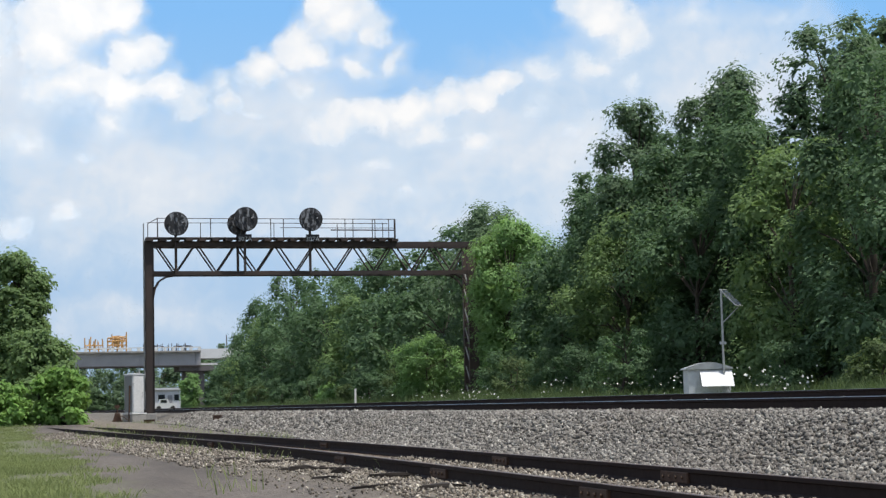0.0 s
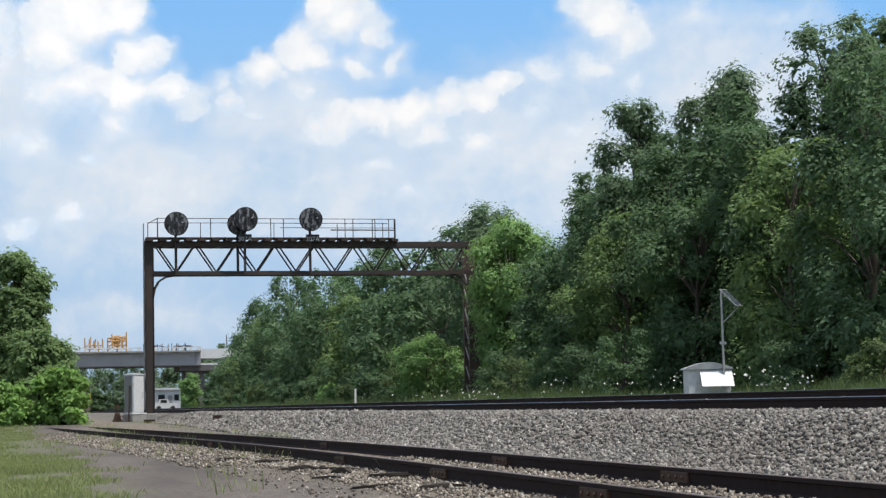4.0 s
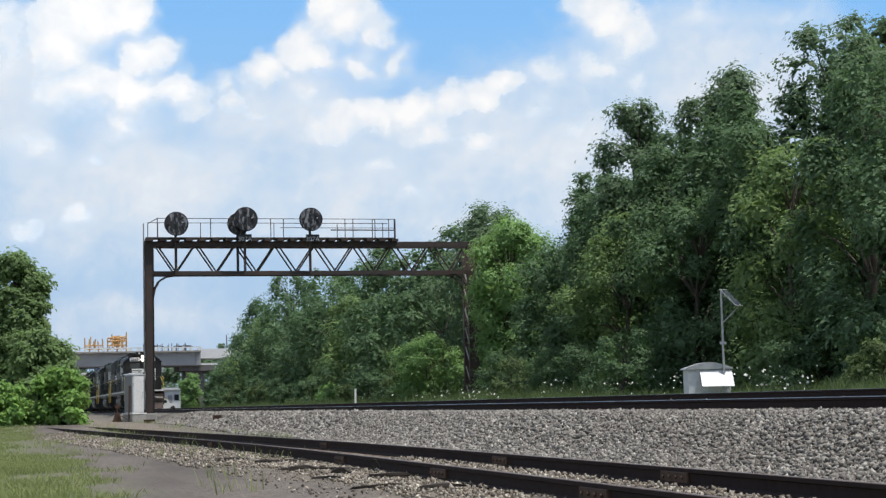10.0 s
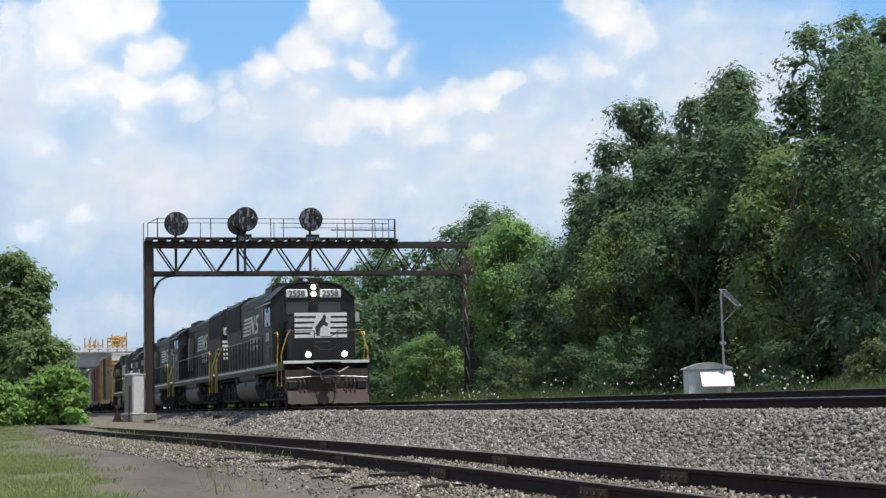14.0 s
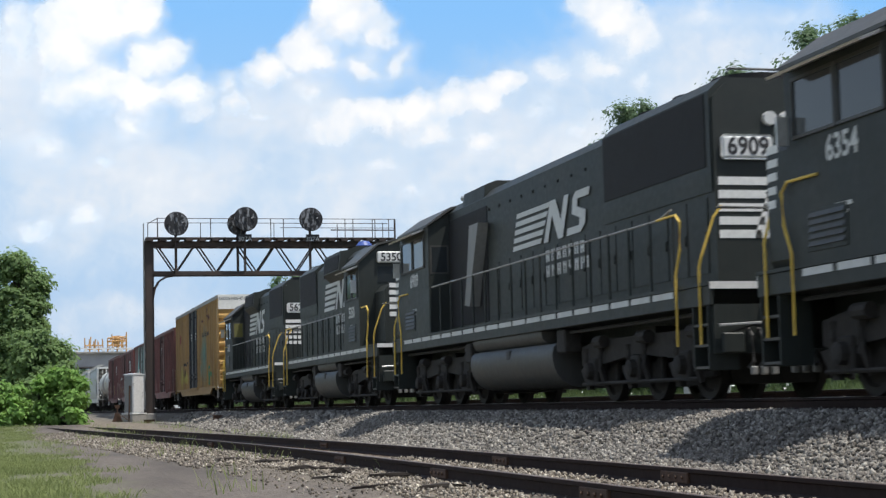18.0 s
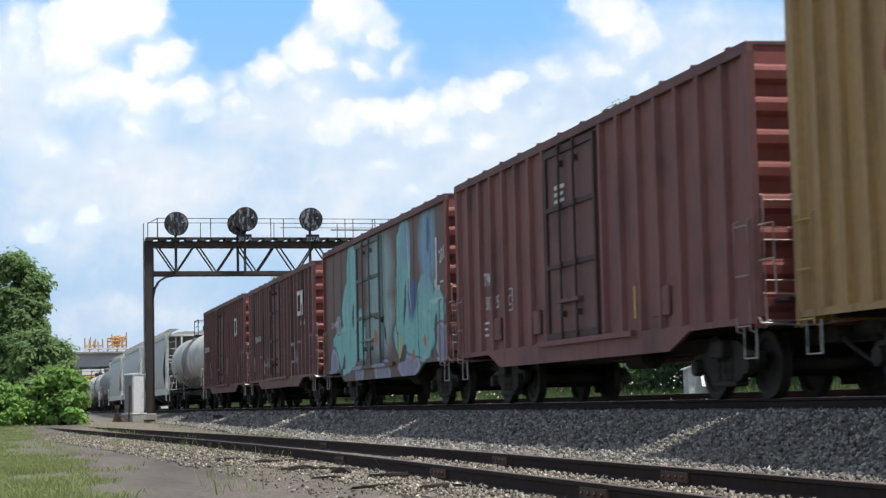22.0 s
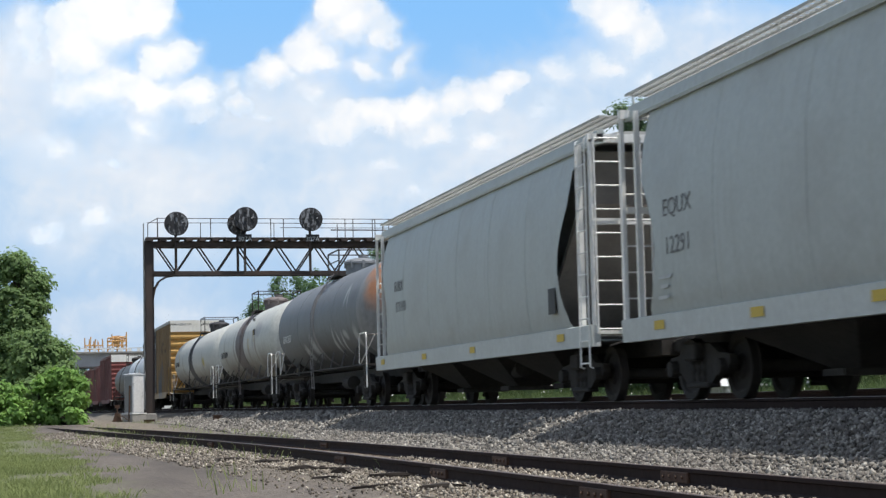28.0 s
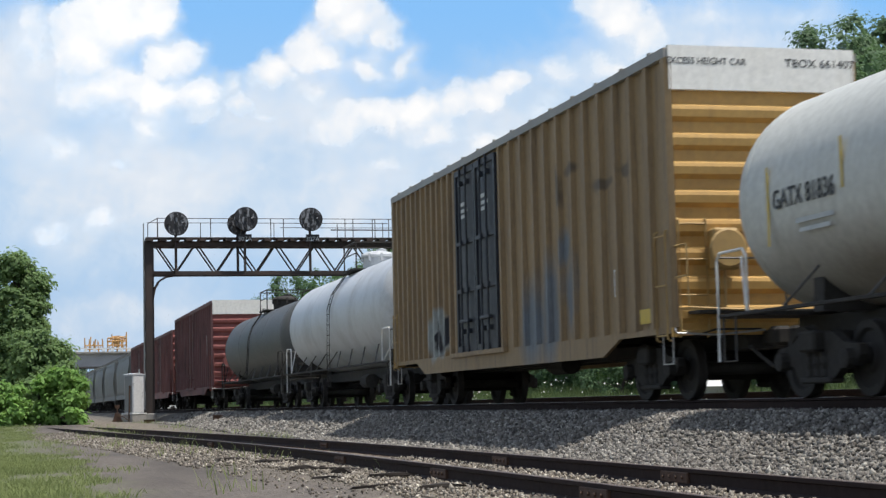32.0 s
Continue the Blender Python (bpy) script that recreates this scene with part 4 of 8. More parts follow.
# ---- tank cars ----
def tank_car(label, length, radius, zc, shell_m, band_m=None, band=(0.44, 0.58), end_m=None, frame_m=None, rail_m=None, sill=True, tank=(0.3, 0.3), dome_m=None):
    car = thing("tank_car", label=label, category="tank car", group="cars of the freight train")
    frame_m, rail_m = frame_m or UNDER, rail_m or WHITE
    a, b = tank[0], length - tank[1]
    prof = lambda y0, y1, r: [(y0, 0.02), (y0 + 0.03, r * 0.45), (y0 + 0.12, r * 0.72), (y0 + 0.28, r * 0.9), (y0 + 0.5, r * 0.985), (y0 + 0.68, r), (y1 - 0.68, r), (y1 - 0.5, r * 0.985), (y1 - 0.28, r * 0.9), (y1 - 0.12, r * 0.72), (y1 - 0.03, r * 0.45), (y1, 0.02)]
    part("tank", lt(prof(a, b, radius), 48, "y", (0, 0, zc)), shell_m, car, smooth=35)
    for y in (a + 0.7, b - 0.7, a + (b - a) * 0.3, a + (b - a) * 0.7):
        part("weld_ring", lt([(y - 0.02, radius - 0.01), (y - 0.015, radius + 0.006), (y + 0.015, radius + 0.006), (y + 0.02, radius - 0.01)], 48, "y", (0, 0, zc)), shell_m, car, smooth=35)
    if band_m:
        y0, y1 = band[0] * length, band[1] * length
        part("band", lt([(y0, radius - 0.02), (y0 + 0.005, radius + 0.008), (y1 - 0.005, radius + 0.008), (y1, radius - 0.02)], 48, "y", (0, 0, zc)), band_m, car, "painted band round the middle of the tank", 35)
    if end_m:
        part("end_cap", lt(prof(a - 0.008, a + 2.0, radius + 0.008)[:6] + [(a + 0.9, radius + 0.008), (a + 0.91, radius - 0.02)], 48, "y", (0, 0, zc)), end_m, car, "rust-stained orange tank end", 35)
    # dome, platform and rails
    mid = (a + b) / 2 - 0.1
    top = zc + radius
    dm = lt([(top - 0.12, 0.46), (top + 0.26, 0.46), (top + 0.28, 0.51), (top + 0.34, 0.51), (top + 0.42, 0.42), (top + 0.47, 0.2), (top + 0.48, 0.0001)], 22, "z", (0, mid, 0))
    for q in range(8):
        part("dome_lug", bx(0.47 * math.cos(q * 0.785) - 0.04, 0.47 * math.cos(q * 0.785) + 0.04, mid + 0.47 * math.sin(q * 0.785) - 0.04, mid + 0.47 * math.sin(q * 0.785) + 0.04, top + 0.15, top + 0.38), dome_m or frame_m, car)
    part("safety_valve", lt([(top + 0.3, 0.16), (top + 0.55, 0.16), (top + 0.57, 0.08)], 12, "z", (0.15, mid + 0.25, 0)), dome_m or frame_m, car)
    part("dome", dm, dome_m or frame_m, car, smooth=35)
    for s in (-1, 1):
        pl = bmesh.new()
        box(pl, s * 0.72 - 0.2, s * 0.72 + 0.2, mid - 0.85, mid + 0.85, top - 0.14, top - 0.1)
        for d in (-0.75, 0.75):
            tube(pl, [(s * 0.7, mid + d, top - 0.12), (s * 0.85, mid + d, top - 0.5)], 0.02, 5)
        part("top_platform", pl, frame_m, car)
    hr = bmesh.new()
    for s in (-1, 1):
        tube(hr, [(s * 0.85, mid - 0.9, top - 0.1), (s * 0.85, mid - 0.9, top + 0.66), (s * 0.85, mid + 0.9, top + 0.66), (s * 0.85, mid + 0.9, top - 0.1)], 0.026, 6)
        tube(hr, [(s * 0.85, mid - 0.9, top + 0.34), (s * 0.85, mid + 0.9, top + 0.34)], 0.018, 5)
    for d in (-0.9, 0.9):
        tube(hr, [(-0.85, mid + d, top + 0.65), (0.85, mid + d, top + 0.65)], 0.02, 6)
    part("top_railing", hr, frame_m, car)
    lad = (band[0] + 0.22 * (band[1] - band[0])) * length - mid if band_m else 0.0
    for s in (-1, 1):
        ld = bmesh.new()
        for d in (lad - 0.18, lad + 0.18):
            pts = [(s * 1.52, mid + d, 0.55), (s * 1.56, mid + d, 1.4)] + [(s * (radius + 0.06) * math.sin(q), mid + d, zc + (radius + 0.06) * math.cos(q)) for q in (1.4, 1.1, 0.8)] + [(s * 0.85, mid + d, top - 0.02)]
            tube(ld, pts, 0.015, 5)
        for i in range(11):
            z = 0.6 + 0.3 * i
            x = 1.54 if z < zc else math.sqrt(max(0.3, (radius + 0.06) ** 2 - (z - zc) ** 2))
            tube(ld, [(s * x, mid + lad - 0.18, z), (s * x, mid + lad + 0.18, z)], 0.011, 5)
        part("ladder", ld, band_m or frame_m, car)
    # frame
    if sill:
        fr = bx(-0.3, 0.3, 0.1, length - 0.1, 0.78, 1.08)
    else:
        fr = bx(-0.3, 0.3, 0.1, 3.6, 0.78, 1.1)
        box(fr, -0.3, 0.3, length - 3.6, length - 0.1, 0.78, 1.1)
    for y in (0.5, length - 0.5):
        box(fr, -1.45, 1.45, y - 0.5, y + 0.5, 1.08, 1.13)
    for y in (2.1, length - 2.1):
        prism(fr, [(-1.0, 1.06), (1.0, 1.06), (0.98, zc - 1.04), (0.6, zc - 1.32), (0, zc - radius - 0.01), (-0.6, zc - 1.32), (-0.98, zc - 1.04)], y - 0.14, y + 0.14, "y")
    part("frame", fr, frame_m, car)
    for s in (-1, 1):
        part("running_board", bx(min(s * 1.42, s * 1.5), max(s * 1.42, s * 1.5), 0.15, length - 0.15, 1.085, 1.13, bev=0.006), frame_m, car)
        for i in range(8):
            y = 2.0 + (length - 4.0) * i / 7
            part("brace", tb([(s * 1.46, y, 1.1), (s * 1.22, y + (0.6 if i < 4 else -0.6), zc - radius * 0.66)], 0.02, 5), DULL_BAR, car)
        for y0, d in ((0.08, 1), (length - 0.08, -1)):
            loop = [(s * 1.47, y0, 0.5), (s * 1.47, y0, 1.85), (s * 1.47, y0 + d * 0.1, 1.95), (s * 1.47, y0 + d * 0.85, 1.95), (s * 1.47, y0 + d * 0.95, 1.85), (s * 1.47, y0 + d * 0.95, 1.1)]
            part("corner_rail", tb(loop, 0.021, 6), rail_m, car)
            part("sill_step", tb([(s * 1.44, y0 + d * 0.1, 1.08), (s * 1.44, y0 + d * 0.1, 0.5), (s * 1.44, y0 + d * 0.5, 0.5), (s * 1.44, y0 + d * 0.5, 1.08)], 0.018, 5), DULL_BAR, car)
            part("slant_brace", tb([(s * 1.46, y0 + d * 0.9, 1.12), (s * 1.2, y0 + d * 0.2, 1.9)], 0.018, 5), rail_m, car)
    for y0 in (0.08, length - 0.08):
        for s in (-1, 1):
            part("end_railing", tb([(s * 1.45, y0, 1.12), (s * 1.45, y0, 1.9), (s * 0.5, y0, 1.9), (s * 0.45, y0, 1.12)], 0.018, 5), DULL_BAR, car)
    hb = lt([(-0.06, 0.26), (-0.03, 0.29), (0.0, 0.26)], 16, "y", (-0.75, 0.2, 1.72))
    for q in range(3):
        c, s = math.cos(q * 1.05), math.sin(q * 1.05)
        tube(hb, [(-0.75 - 0.26 * c, 0.17, 1.72 - 0.26 * s), (-0.75 + 0.26 * c, 0.17, 1.72 + 0.26 * s)], 0.018, 5)
    part("hand_brake", hb, frame_m, car)
    part("brake_housing", bx(-0.95, -0.55, 0.2, 0.42, 1.14, 1.95, bev=0.03), frame_m, car)
    part("air_cylinder", lt([(0.3, 0.2), (0.35, 0.24), (0.62, 0.24), (0.66, 0.18)], 14, "y", (0.2, 0, 1.4)), frame_m, car)
    brake_gear(car, length)
    for y in (2.1, length - 2.1):
        truck(car, y)
    couplers(car, length)
    return car


# ---- covered hoppers ----
def hopper_car(label, length, top, shell_m, sill_m, roof_m, cage_m, bays=3, name="hopper_car"):
    car = thing(name, label=label, category="hopper car", group="cars of the freight train")
    e = 1.05
    half = [(1.34, 1.02), (1.48, 1.35), (1.52, 1.6), (1.545, 1.9), (1.56, 2.25), (1.56, 2.6), (1.55, 2.95), (1.53, 3.3), (1.44, 3.85), (1.3, top - 0.32)]
    bite = lambda z: 0.62 * math.sin(math.pi * (z - 1.1) / 2.3) if 1.1 < z < 3.4 else 0.0
    out = [(-x, z) for x, z in half] + [(x, z) for x, z in half[::-1]]
    bm = bmesh.new()
    ys = (e + 0.02, length - e - 0.02)
    rings = [[bm.verts.new((x, y + o * bite(z), z)) for x, z in out] for y, o in zip(ys, (1, -1))]
    n = len(out)
    for q in range(n):
        bm.faces.new((rings[0][q], rings[1][q], rings[1][(q + 1) % n], rings[0][(q + 1) % n]))
    bmesh.ops.recalc_face_normals(bm, faces=bm.faces[:])
    part("body", bm, shell_m, car, smooth=35)
    # slope sheets that fall inwards from both ends, dirt and shade in their colour
    for y, d in ((ys[0], 1), (ys[1], -1)):
        sh = bmesh.new()
        prism(sh, [(y + d * 0.01, top - 0.35), (y + d * 0.05, 3.35), (y + d * 2.6, 1.03), (y + d * 2.7, 1.08), (y + d * 0.12, 3.4), (y + d * 0.06, top - 0.35)], -1.27, 1.27, "x")
        part("slope_sheet", sh, GRIME_SHADE, car, "end slope sheet darkened by rust and painted shade")
    for i in range(1, 6):
        y = ys[0] + (ys[1] - ys[0]) * i / 6
        o2 = [(x * 1.003, z) for x, z in out]
        part("seam", pr(o2, y - 0.012, y + 0.012, "y"), shell_m, car)
    # eave and roof
    for s in (-1, 1):
        part("eave", pr([(s * 1.2, top - 0.36), (s * 1.37, top - 0.38), (s * 1.38, top - 0.33), (s * 1.34, top - 0.31), (s * 1.30, top - 0.13), (s * 1.2, top - 0.11)], 0.12, length - 0.12, "y"), shell_m, car)
        part("side_sill", pr([(s * 1.36, 0.9), (s * 1.5, 0.9), (s * 1.52, 1.24), (s * 1.46, 1.26), (s * 1.36, 1.2)], 0.1, length - 0.1, "y"), sill_m, car)
    part("roof", pr([(-1.24, top - 0.22), (-0.75, top - 0.08), (0.75, top - 0.08), (1.24, top - 0.22)], e - 0.5, length - e + 0.5, "y"), roof_m, car)
    for i in range(bays * 3):
        y = e + (length - 2 * e) * (i + 0.5) / (bays * 3)
        part("hatch", bx(-0.32, 0.32, y - 0.55, y + 0.55, top - 0.078, top + 0.03, bev=0.03), roof_m, car)
    for s in (-1, 1):
        wk = bmesh.new()
        for x in (0.80, 0.97, 1.14, 1.30):
            box(wk, s * x - 0.012, s * x + 0.012, 0.0, length, top + 0.05, top + 0.09)
        n = int(length / 0.16)
        for i in range(n + 1):
            y = length * i / n
            box(wk, min(s * 0.80, s * 1.30), max(s * 0.80, s * 1.30), y - 0.012, y + 0.012, top + 0.06, top + 0.085)
        for i in range(15):
            y = 0.3 + (length - 0.6) * i / 14
            tube(wk, [(s * 1.30, y, top + 0.05), (s * 1.26, y, top - 0.2)], 0.014, 4)
        part("walkway", wk, roof_m, car)
    # discharge hoppers
    for i in range(bays):
        c = e + 2.0 + (length - 2 * e - 4.0) * (i + 0.5) / bays
        w = (length - 2 * e - 4.0) / bays * 0.5
        bm = bmesh.new()
        a = [bm.verts.new(p) for p in ((-1.33, c - w, 1.05), (1.33, c - w, 1.05), (1.33, c + w, 1.05), (-1.33, c + w, 1.05))]
        b = [bm.verts.new(p) for p in ((-0.35, c - 0.35, 0.36), (0.35, c - 0.35, 0.36), (0.35, c + 0.35, 0.36), (-0.35, c + 0.35, 0.36))]
        for q in range(4):
            bm.faces.new((a[q], a[(q + 1) % 4], b[(q + 1) % 4], b[q]))
        bm.faces.new(b)
        bmesh.ops.recalc_face_normals(bm, faces=bm.faces[:])
        box(bm, -0.55, 0.55, c - 0.3, c + 0.3, 0.27, 0.36)
        part("outlet", bm, UNDER, car)
    # end cages: posts, ladders, platform
    for y, d in ((0.12, 1), (length - 0.12, -1)):
        for s in (-1, 1):
            part("end_post", bx(min(s * 1.41, s * 1.47), max(s * 1.41, s * 1.47), min(y, y + d * 0.06), max(y, y + d * 0.06), 0.95, top - 0.3), cage_m, car)
            part("end_post", bx(min(s * 1.38, s * 1.46), max(s * 1.38, s * 1.46), min(y + d * 0.6, y + d * 0.65), max(y + d * 0.6, y + d * 0.65), 1.2, top - 0.3), cage_m, car)
            part("end_post", bx(min(s * 0.55, s * 0.65), max(s * 0.55, s * 0.65), min(y, y + d * 0.1), max(y, y + d * 0.1), 1.2, top - 0.25), cage_m, car)
            if d == 1:
                part("side_ladder", rung_ladder(s * 1.46, min(y + d * 0.08, y + d * 0.56), 0.55, top - 0.25, 0.46, s, n=11, r=0.014), cage_m, car)
        ex = bx(-1.48, 1.48, min(y, y + d * 0.1), max(y, y + d * 0.1), top - 0.34, top - 0.2)
        box(ex, -1.4, 1.4, min(y, y + d * 0.08), max(y, y + d * 0.08), 2.9, 3.0)
        part("end_beam", ex, cage_m, car)
        part("end_ladder", rung_ladder(-1.4, y, 1.1, top - 0.2, 0.45, -d, n=9, along="x"), cage_m, car)
        part("end_platform", bx(-1.45, 1.45, min(y, y + d * 1.0), max(y, y + d * 1.0), 1.1, 1.16), cage_m, car)
    part("hand_brake", lt([(-0.05, 0.26), (-0.02, 0.29), (0.0, 0.26)], 16, "y", (0.7, 0.1, 1.9)), cage_m, car)
    part("centre_sill", bx(-0.3, 0.3, 0.1, length - 0.1, 0.74, 1.03), UNDER, car)
    brake_gear(car, length)
    for y in (2.0, length - 2.0):
        truck(car, y)
    couplers(car, length)
    return car


# ---- locomotives ----
def herald(parent, side, x, y0, z, s, wide=1.0):
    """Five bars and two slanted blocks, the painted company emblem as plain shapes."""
    bm = bmesh.new()
    for i in range(5):
        v = z - 0.40 * s + 0.18 * s * i
        b = 1.22 * s + 0.09 * i * s
        q = [bm.verts.new((u * wide, w, 0)) for u, w in ((0.05 * i * s, v), (b, v), (b + 0.05 * s, v + 0.11 * s), (0.05 * i * s + 0.03, v + 0.11 * s))]
        bm.faces.new(q)

    def poly(pts):
        bm.faces.new([bm.verts.new(((1.3 * s + u * s) * wide, z + v * s, 0)) for u, v in pts])
    poly([(0.05, -0.42), (0.22, -0.42), (0.40, 0.12), (0.62, -0.42), (0.80, -0.42), (1.06, 0.44), (0.89, 0.44), (0.74, -0.04), (0.55, 0.44), (0.34, 0.44)])
    poly([(0.95, -0.42), (1.45, -0.42), (1.62, -0.28), (1.66, 0.0), (1.36, 0.12), (1.38, 0.28), (1.78, 0.28), (1.82, 0.44), (1.32, 0.44), (1.2, 0.3), (1.16, 0.0), (1.44, -0.12), (1.42, -0.27), (0.98, -0.27)])
    r = bmesh.ops.extrude_face_region(bm, geom=bm.faces[:])
    bmesh.ops.translate(bm, vec=(0, 0, 0.004), verts=[e for e in r["geom"] if hasattr(e, "co")])
    bmesh.ops.recalc_face_normals(bm, faces=bm.faces[:])
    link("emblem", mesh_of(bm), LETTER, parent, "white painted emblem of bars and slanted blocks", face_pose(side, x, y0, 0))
    rows = []
    for v, n in ((-0.72, 7), (-1.05, 8)):
        for i in range(n):
            u = (1.42 + 0.22 * i) * s * wide
            w = 0.13 * s * wide
            rows += [(u, z + v * s, w * 0.35, 0.25 * s), (u + w * 0.65, z + v * s, w * 0.35, 0.25 * s), (u + w * 0.35, z + v * s + (0.06 if i % 2 else -0.02) * s, w * 0.3, 0.06 * s)]
    bars(parent, rows, side, x, y0, 0, LETTER)


def end_stripes(parent, side, y, zc, half, dz=0.95):
    """White bars with a slanted white panel across a nose or hood end."""
    bm = bmesh.new()
    n = 5
    for i in range(n):
        z = zc - dz / 2 + dz * i / n
        box(bm, -half, -0.3 + 0.05 * i, z, z + dz / n * 0.62, 0, 0.004)
        box(bm, 0.30 + 0.0 * i, half, z, z + dz / n * 0.62, 0, 0.004)
    bm.faces.new([bm.verts.new(p) for p in ((-0.42, zc - dz / 2, 0.004), (0.32, zc - dz / 2, 0.004), (0.36, zc + dz * 0.42, 0.004), (-0.12, zc + dz * 0.42, 0.004))])
    st = link("stripes", mesh_of(bm), WHITE, parent, "white stripes across the end", face_pose(side, 0, y, 0))
    bm = bmesh.new()
    bm.faces.new([bm.verts.new((u, zc + v, 0.008)) for u, v in ((-0.16, -0.42), (-0.06, -0.40), (-0.02, -0.16), (0.10, -0.02), (0.22, -0.1), (0.26, 0.0), (0.16, 0.1), (0.20, 0.26), (0.12, 0.36), (0.04, 0.2), (-0.1, 0.02), (-0.2, -0.12))])
    link("emblem_figure", mesh_of(bm), DARKLET, st, "small dark figure on the stripes")
    return st


PILOT_DUST = paint("pilot_dust", (0.06, 0.043, 0.036), (0.11, 0.085, 0.065), 0.6, 0.8)
PLATE = plain("number_plate_white", (0.72, 0.72, 0.70), 0.5, 0.0, 6, 0.12, 0.05)


def locomotive(label, number, length, kind, lit=False, black=None, reverse=False, blue_cap=False, wide=False):
    """A diesel road switcher in its own space: cab end at y = 0, long hood behind."""
    black = black or BLACK
    lo = thing("locomotive", label=label, category="locomotive", group="locomotives of the freight train")
    sd = kind == "sd"
    L = length
    nose0, cab0, cab1 = (0.35, 1.0, 3.85 if sd else 3.45) if reverse else (1.0, 2.45 if sd else 2.2, 4.75 if sd else 4.3)
    up = 0.1 if lit else 0.0
    dust = PILOT_DUST if lit else black
    hood1 = L - 0.85
    rad0 = hood1 - (4.6 if sd else 3.3)
    # frame, sills and white edge
    fr = bx(-1.5, 1.5, 0.0, L, 1.28, 1.55, bev=0.01)
    box(fr, -0.6, 0.6, 0.3, L - 0.3, 0.95, 1.28)
    part("underframe", fr, black, lo)
    part("walkway", bx(-1.52, 1.52, 0.02, L - 0.02, 1.552, 1.60), black, lo)
    n_st = 19 if sd else 14
    ys = [1.25 + (L - 2.5) * i / n_st for i in range(n_st + 1)]
    for s in (-1, 1):
        for a, b in zip(ys, ys[1:]):
            part("sill_stripe", bx(min(s * 1.50, s * 1.512), max(s * 1.50, s * 1.512), a + 0.06, b - 0.06, 1.45, 1.54), LETTER, lo)
        hr = bmesh.new()
        a0 = ys[0]
        part("top_rail", tb([(s * 1.5, cab1 + 0.3, 2.62), (s * 1.5, L - 1.8, 2.62), (s * 1.5, L - 1.3, 2.72)], 0.018, 6), DUCT, lo, "pale worn top hand rail")
        for y in ys:
            if y > cab1:
                tube(hr, [(s * 1.5, y, 1.5), (s * 1.5, y, 2.64)], 0.022, 6)
        part("hand_rail", hr, black, lo)
        for y, d in ((0.8, 1), (L - 0.8, -1)):
            g = tb([(s * 1.52, y + d * 1.0, 2.62), (s * 1.54, y + d * 0.25, 2.62), (s * 1.54, y + d * 0.08, 2.5), (s * 1.54, y + d * 0.12, 2.1), (s * 1.54, y + d * 0.3, 1.75), (s * 1.54, y + d * 0.3, 0.75)], 0.02, 7)
            part("corner_grab", g, YELLOW, lo, "yellow corner hand rail")
            g = tb([(s * 1.2, y - d * 0.62, 2.66), (s * 1.32, y - d * 0.6, 2.5), (s * 1.5, y - d * 0.55, 1.95), (s * 1.52, y - d * 0.5, 1.8), (s * 1.52, y - d * 0.5, 0.75)], 0.02, 7)
            part("corner_grab", g, YELLOW, lo, "yellow corner hand rail")
            y -= d * 0.45
            well = pr([(s * 1.51, y - 0.255), (s * 1.51, y - 0.225), (s * 1.1, y - 0.225), (s * 1.1, y + 0.255), (s * 1.51, y + 0.255), (s * 1.51, y + 0.285), (s * 1.07, y + 0.285), (s * 1.07, y - 0.255)], 0.4, 1.275, "z")
            well = part("step_well", well, black, lo)
            for z in (0.42, 0.72, 1.0):
                part("step", bx(min(s * 1.101, s * 1.5), max(s * 1.101, s * 1.5), y - 0.224, y + 0.254, z, z + 0.035), TANKGREY, well)
    # pilots with plough, hoses and coupler
    for y, d in ((0.0, 1), (L, -1)):
        pl = bx(-1.45, 1.45, min(y, y + d * 0.06), max(y, y + d * 0.06), 0.62 if not lit else 0.5, 1.5)
        if lit and d == 1:
            part("plough", pr([(y - 0.004, 0.62), (y - 0.1, 0.55), (y - 0.38, 0.12), (y - 0.3, 0.12), (y - 0.004, 0.5)], -1.4, 1.4, "x"), dust, lo, "dark dusty snow plough")
        pil = part("pilot", pl, dust, lo)
        edge = bx(-1.5, 1.5, min(y - d * 0.012, y - d * 0.002), max(y - d * 0.012, y - d * 0.002), 1.5, 1.6)
        part("pilot_stripe", edge, WHITE, pil)
        for x in (-0.95, -0.8, -0.65, 0.65, 0.8, 0.95):
            part("air_hose", tb([(x, y, 0.95), (x, y - d * 0.12, 0.85), (x, y - d * 0.14, 0.5), (x + 0.04, y - d * 0.06, 0.42)], 0.028, 6), HOSE, pil)
            part("hose_coupling", bx(x - 0.045, x + 0.045, min(y - d * 0.18, y - d * 0.1), max(y - d * 0.18, y - d * 0.1), 0.32, 0.44, bev=0.015), DUCT, pil, "pale worn hose coupling")
        part("cable", tb([(-0.7, y - d * 0.05, 1.35), (-0.3, y - d * 0.16, 1.15), (0.1, y - d * 0.12, 1.3), (0.4, y - d * 0.16, 1.18), (0.75, y - d * 0.05, 1.35)], 0.03, 6), DUCT if lit and d == 1 else HOSE, pil)
        part("uncoupling_rod", tb([(-1.4, y - d * 0.06, 1.0), (-0.4, y - d * 0.1, 1.05), (0.4, y - d * 0.1, 1.05), (1.4, y - d * 0.06, 1.0)], 0.02, 5), GALV, pil)
        for x in (-1.2, 1.2):
            part("mu_box", bx(x - 0.16, x + 0.16, min(y - d * 0.1, y), max(y - d * 0.1, y), 0.62, 0.9, bev=0.02), black, pil)
    couplers(lo, L)
    # fuel tank and reservoirs
    m = L / 2
    hl = 2.75 if sd else 1.75
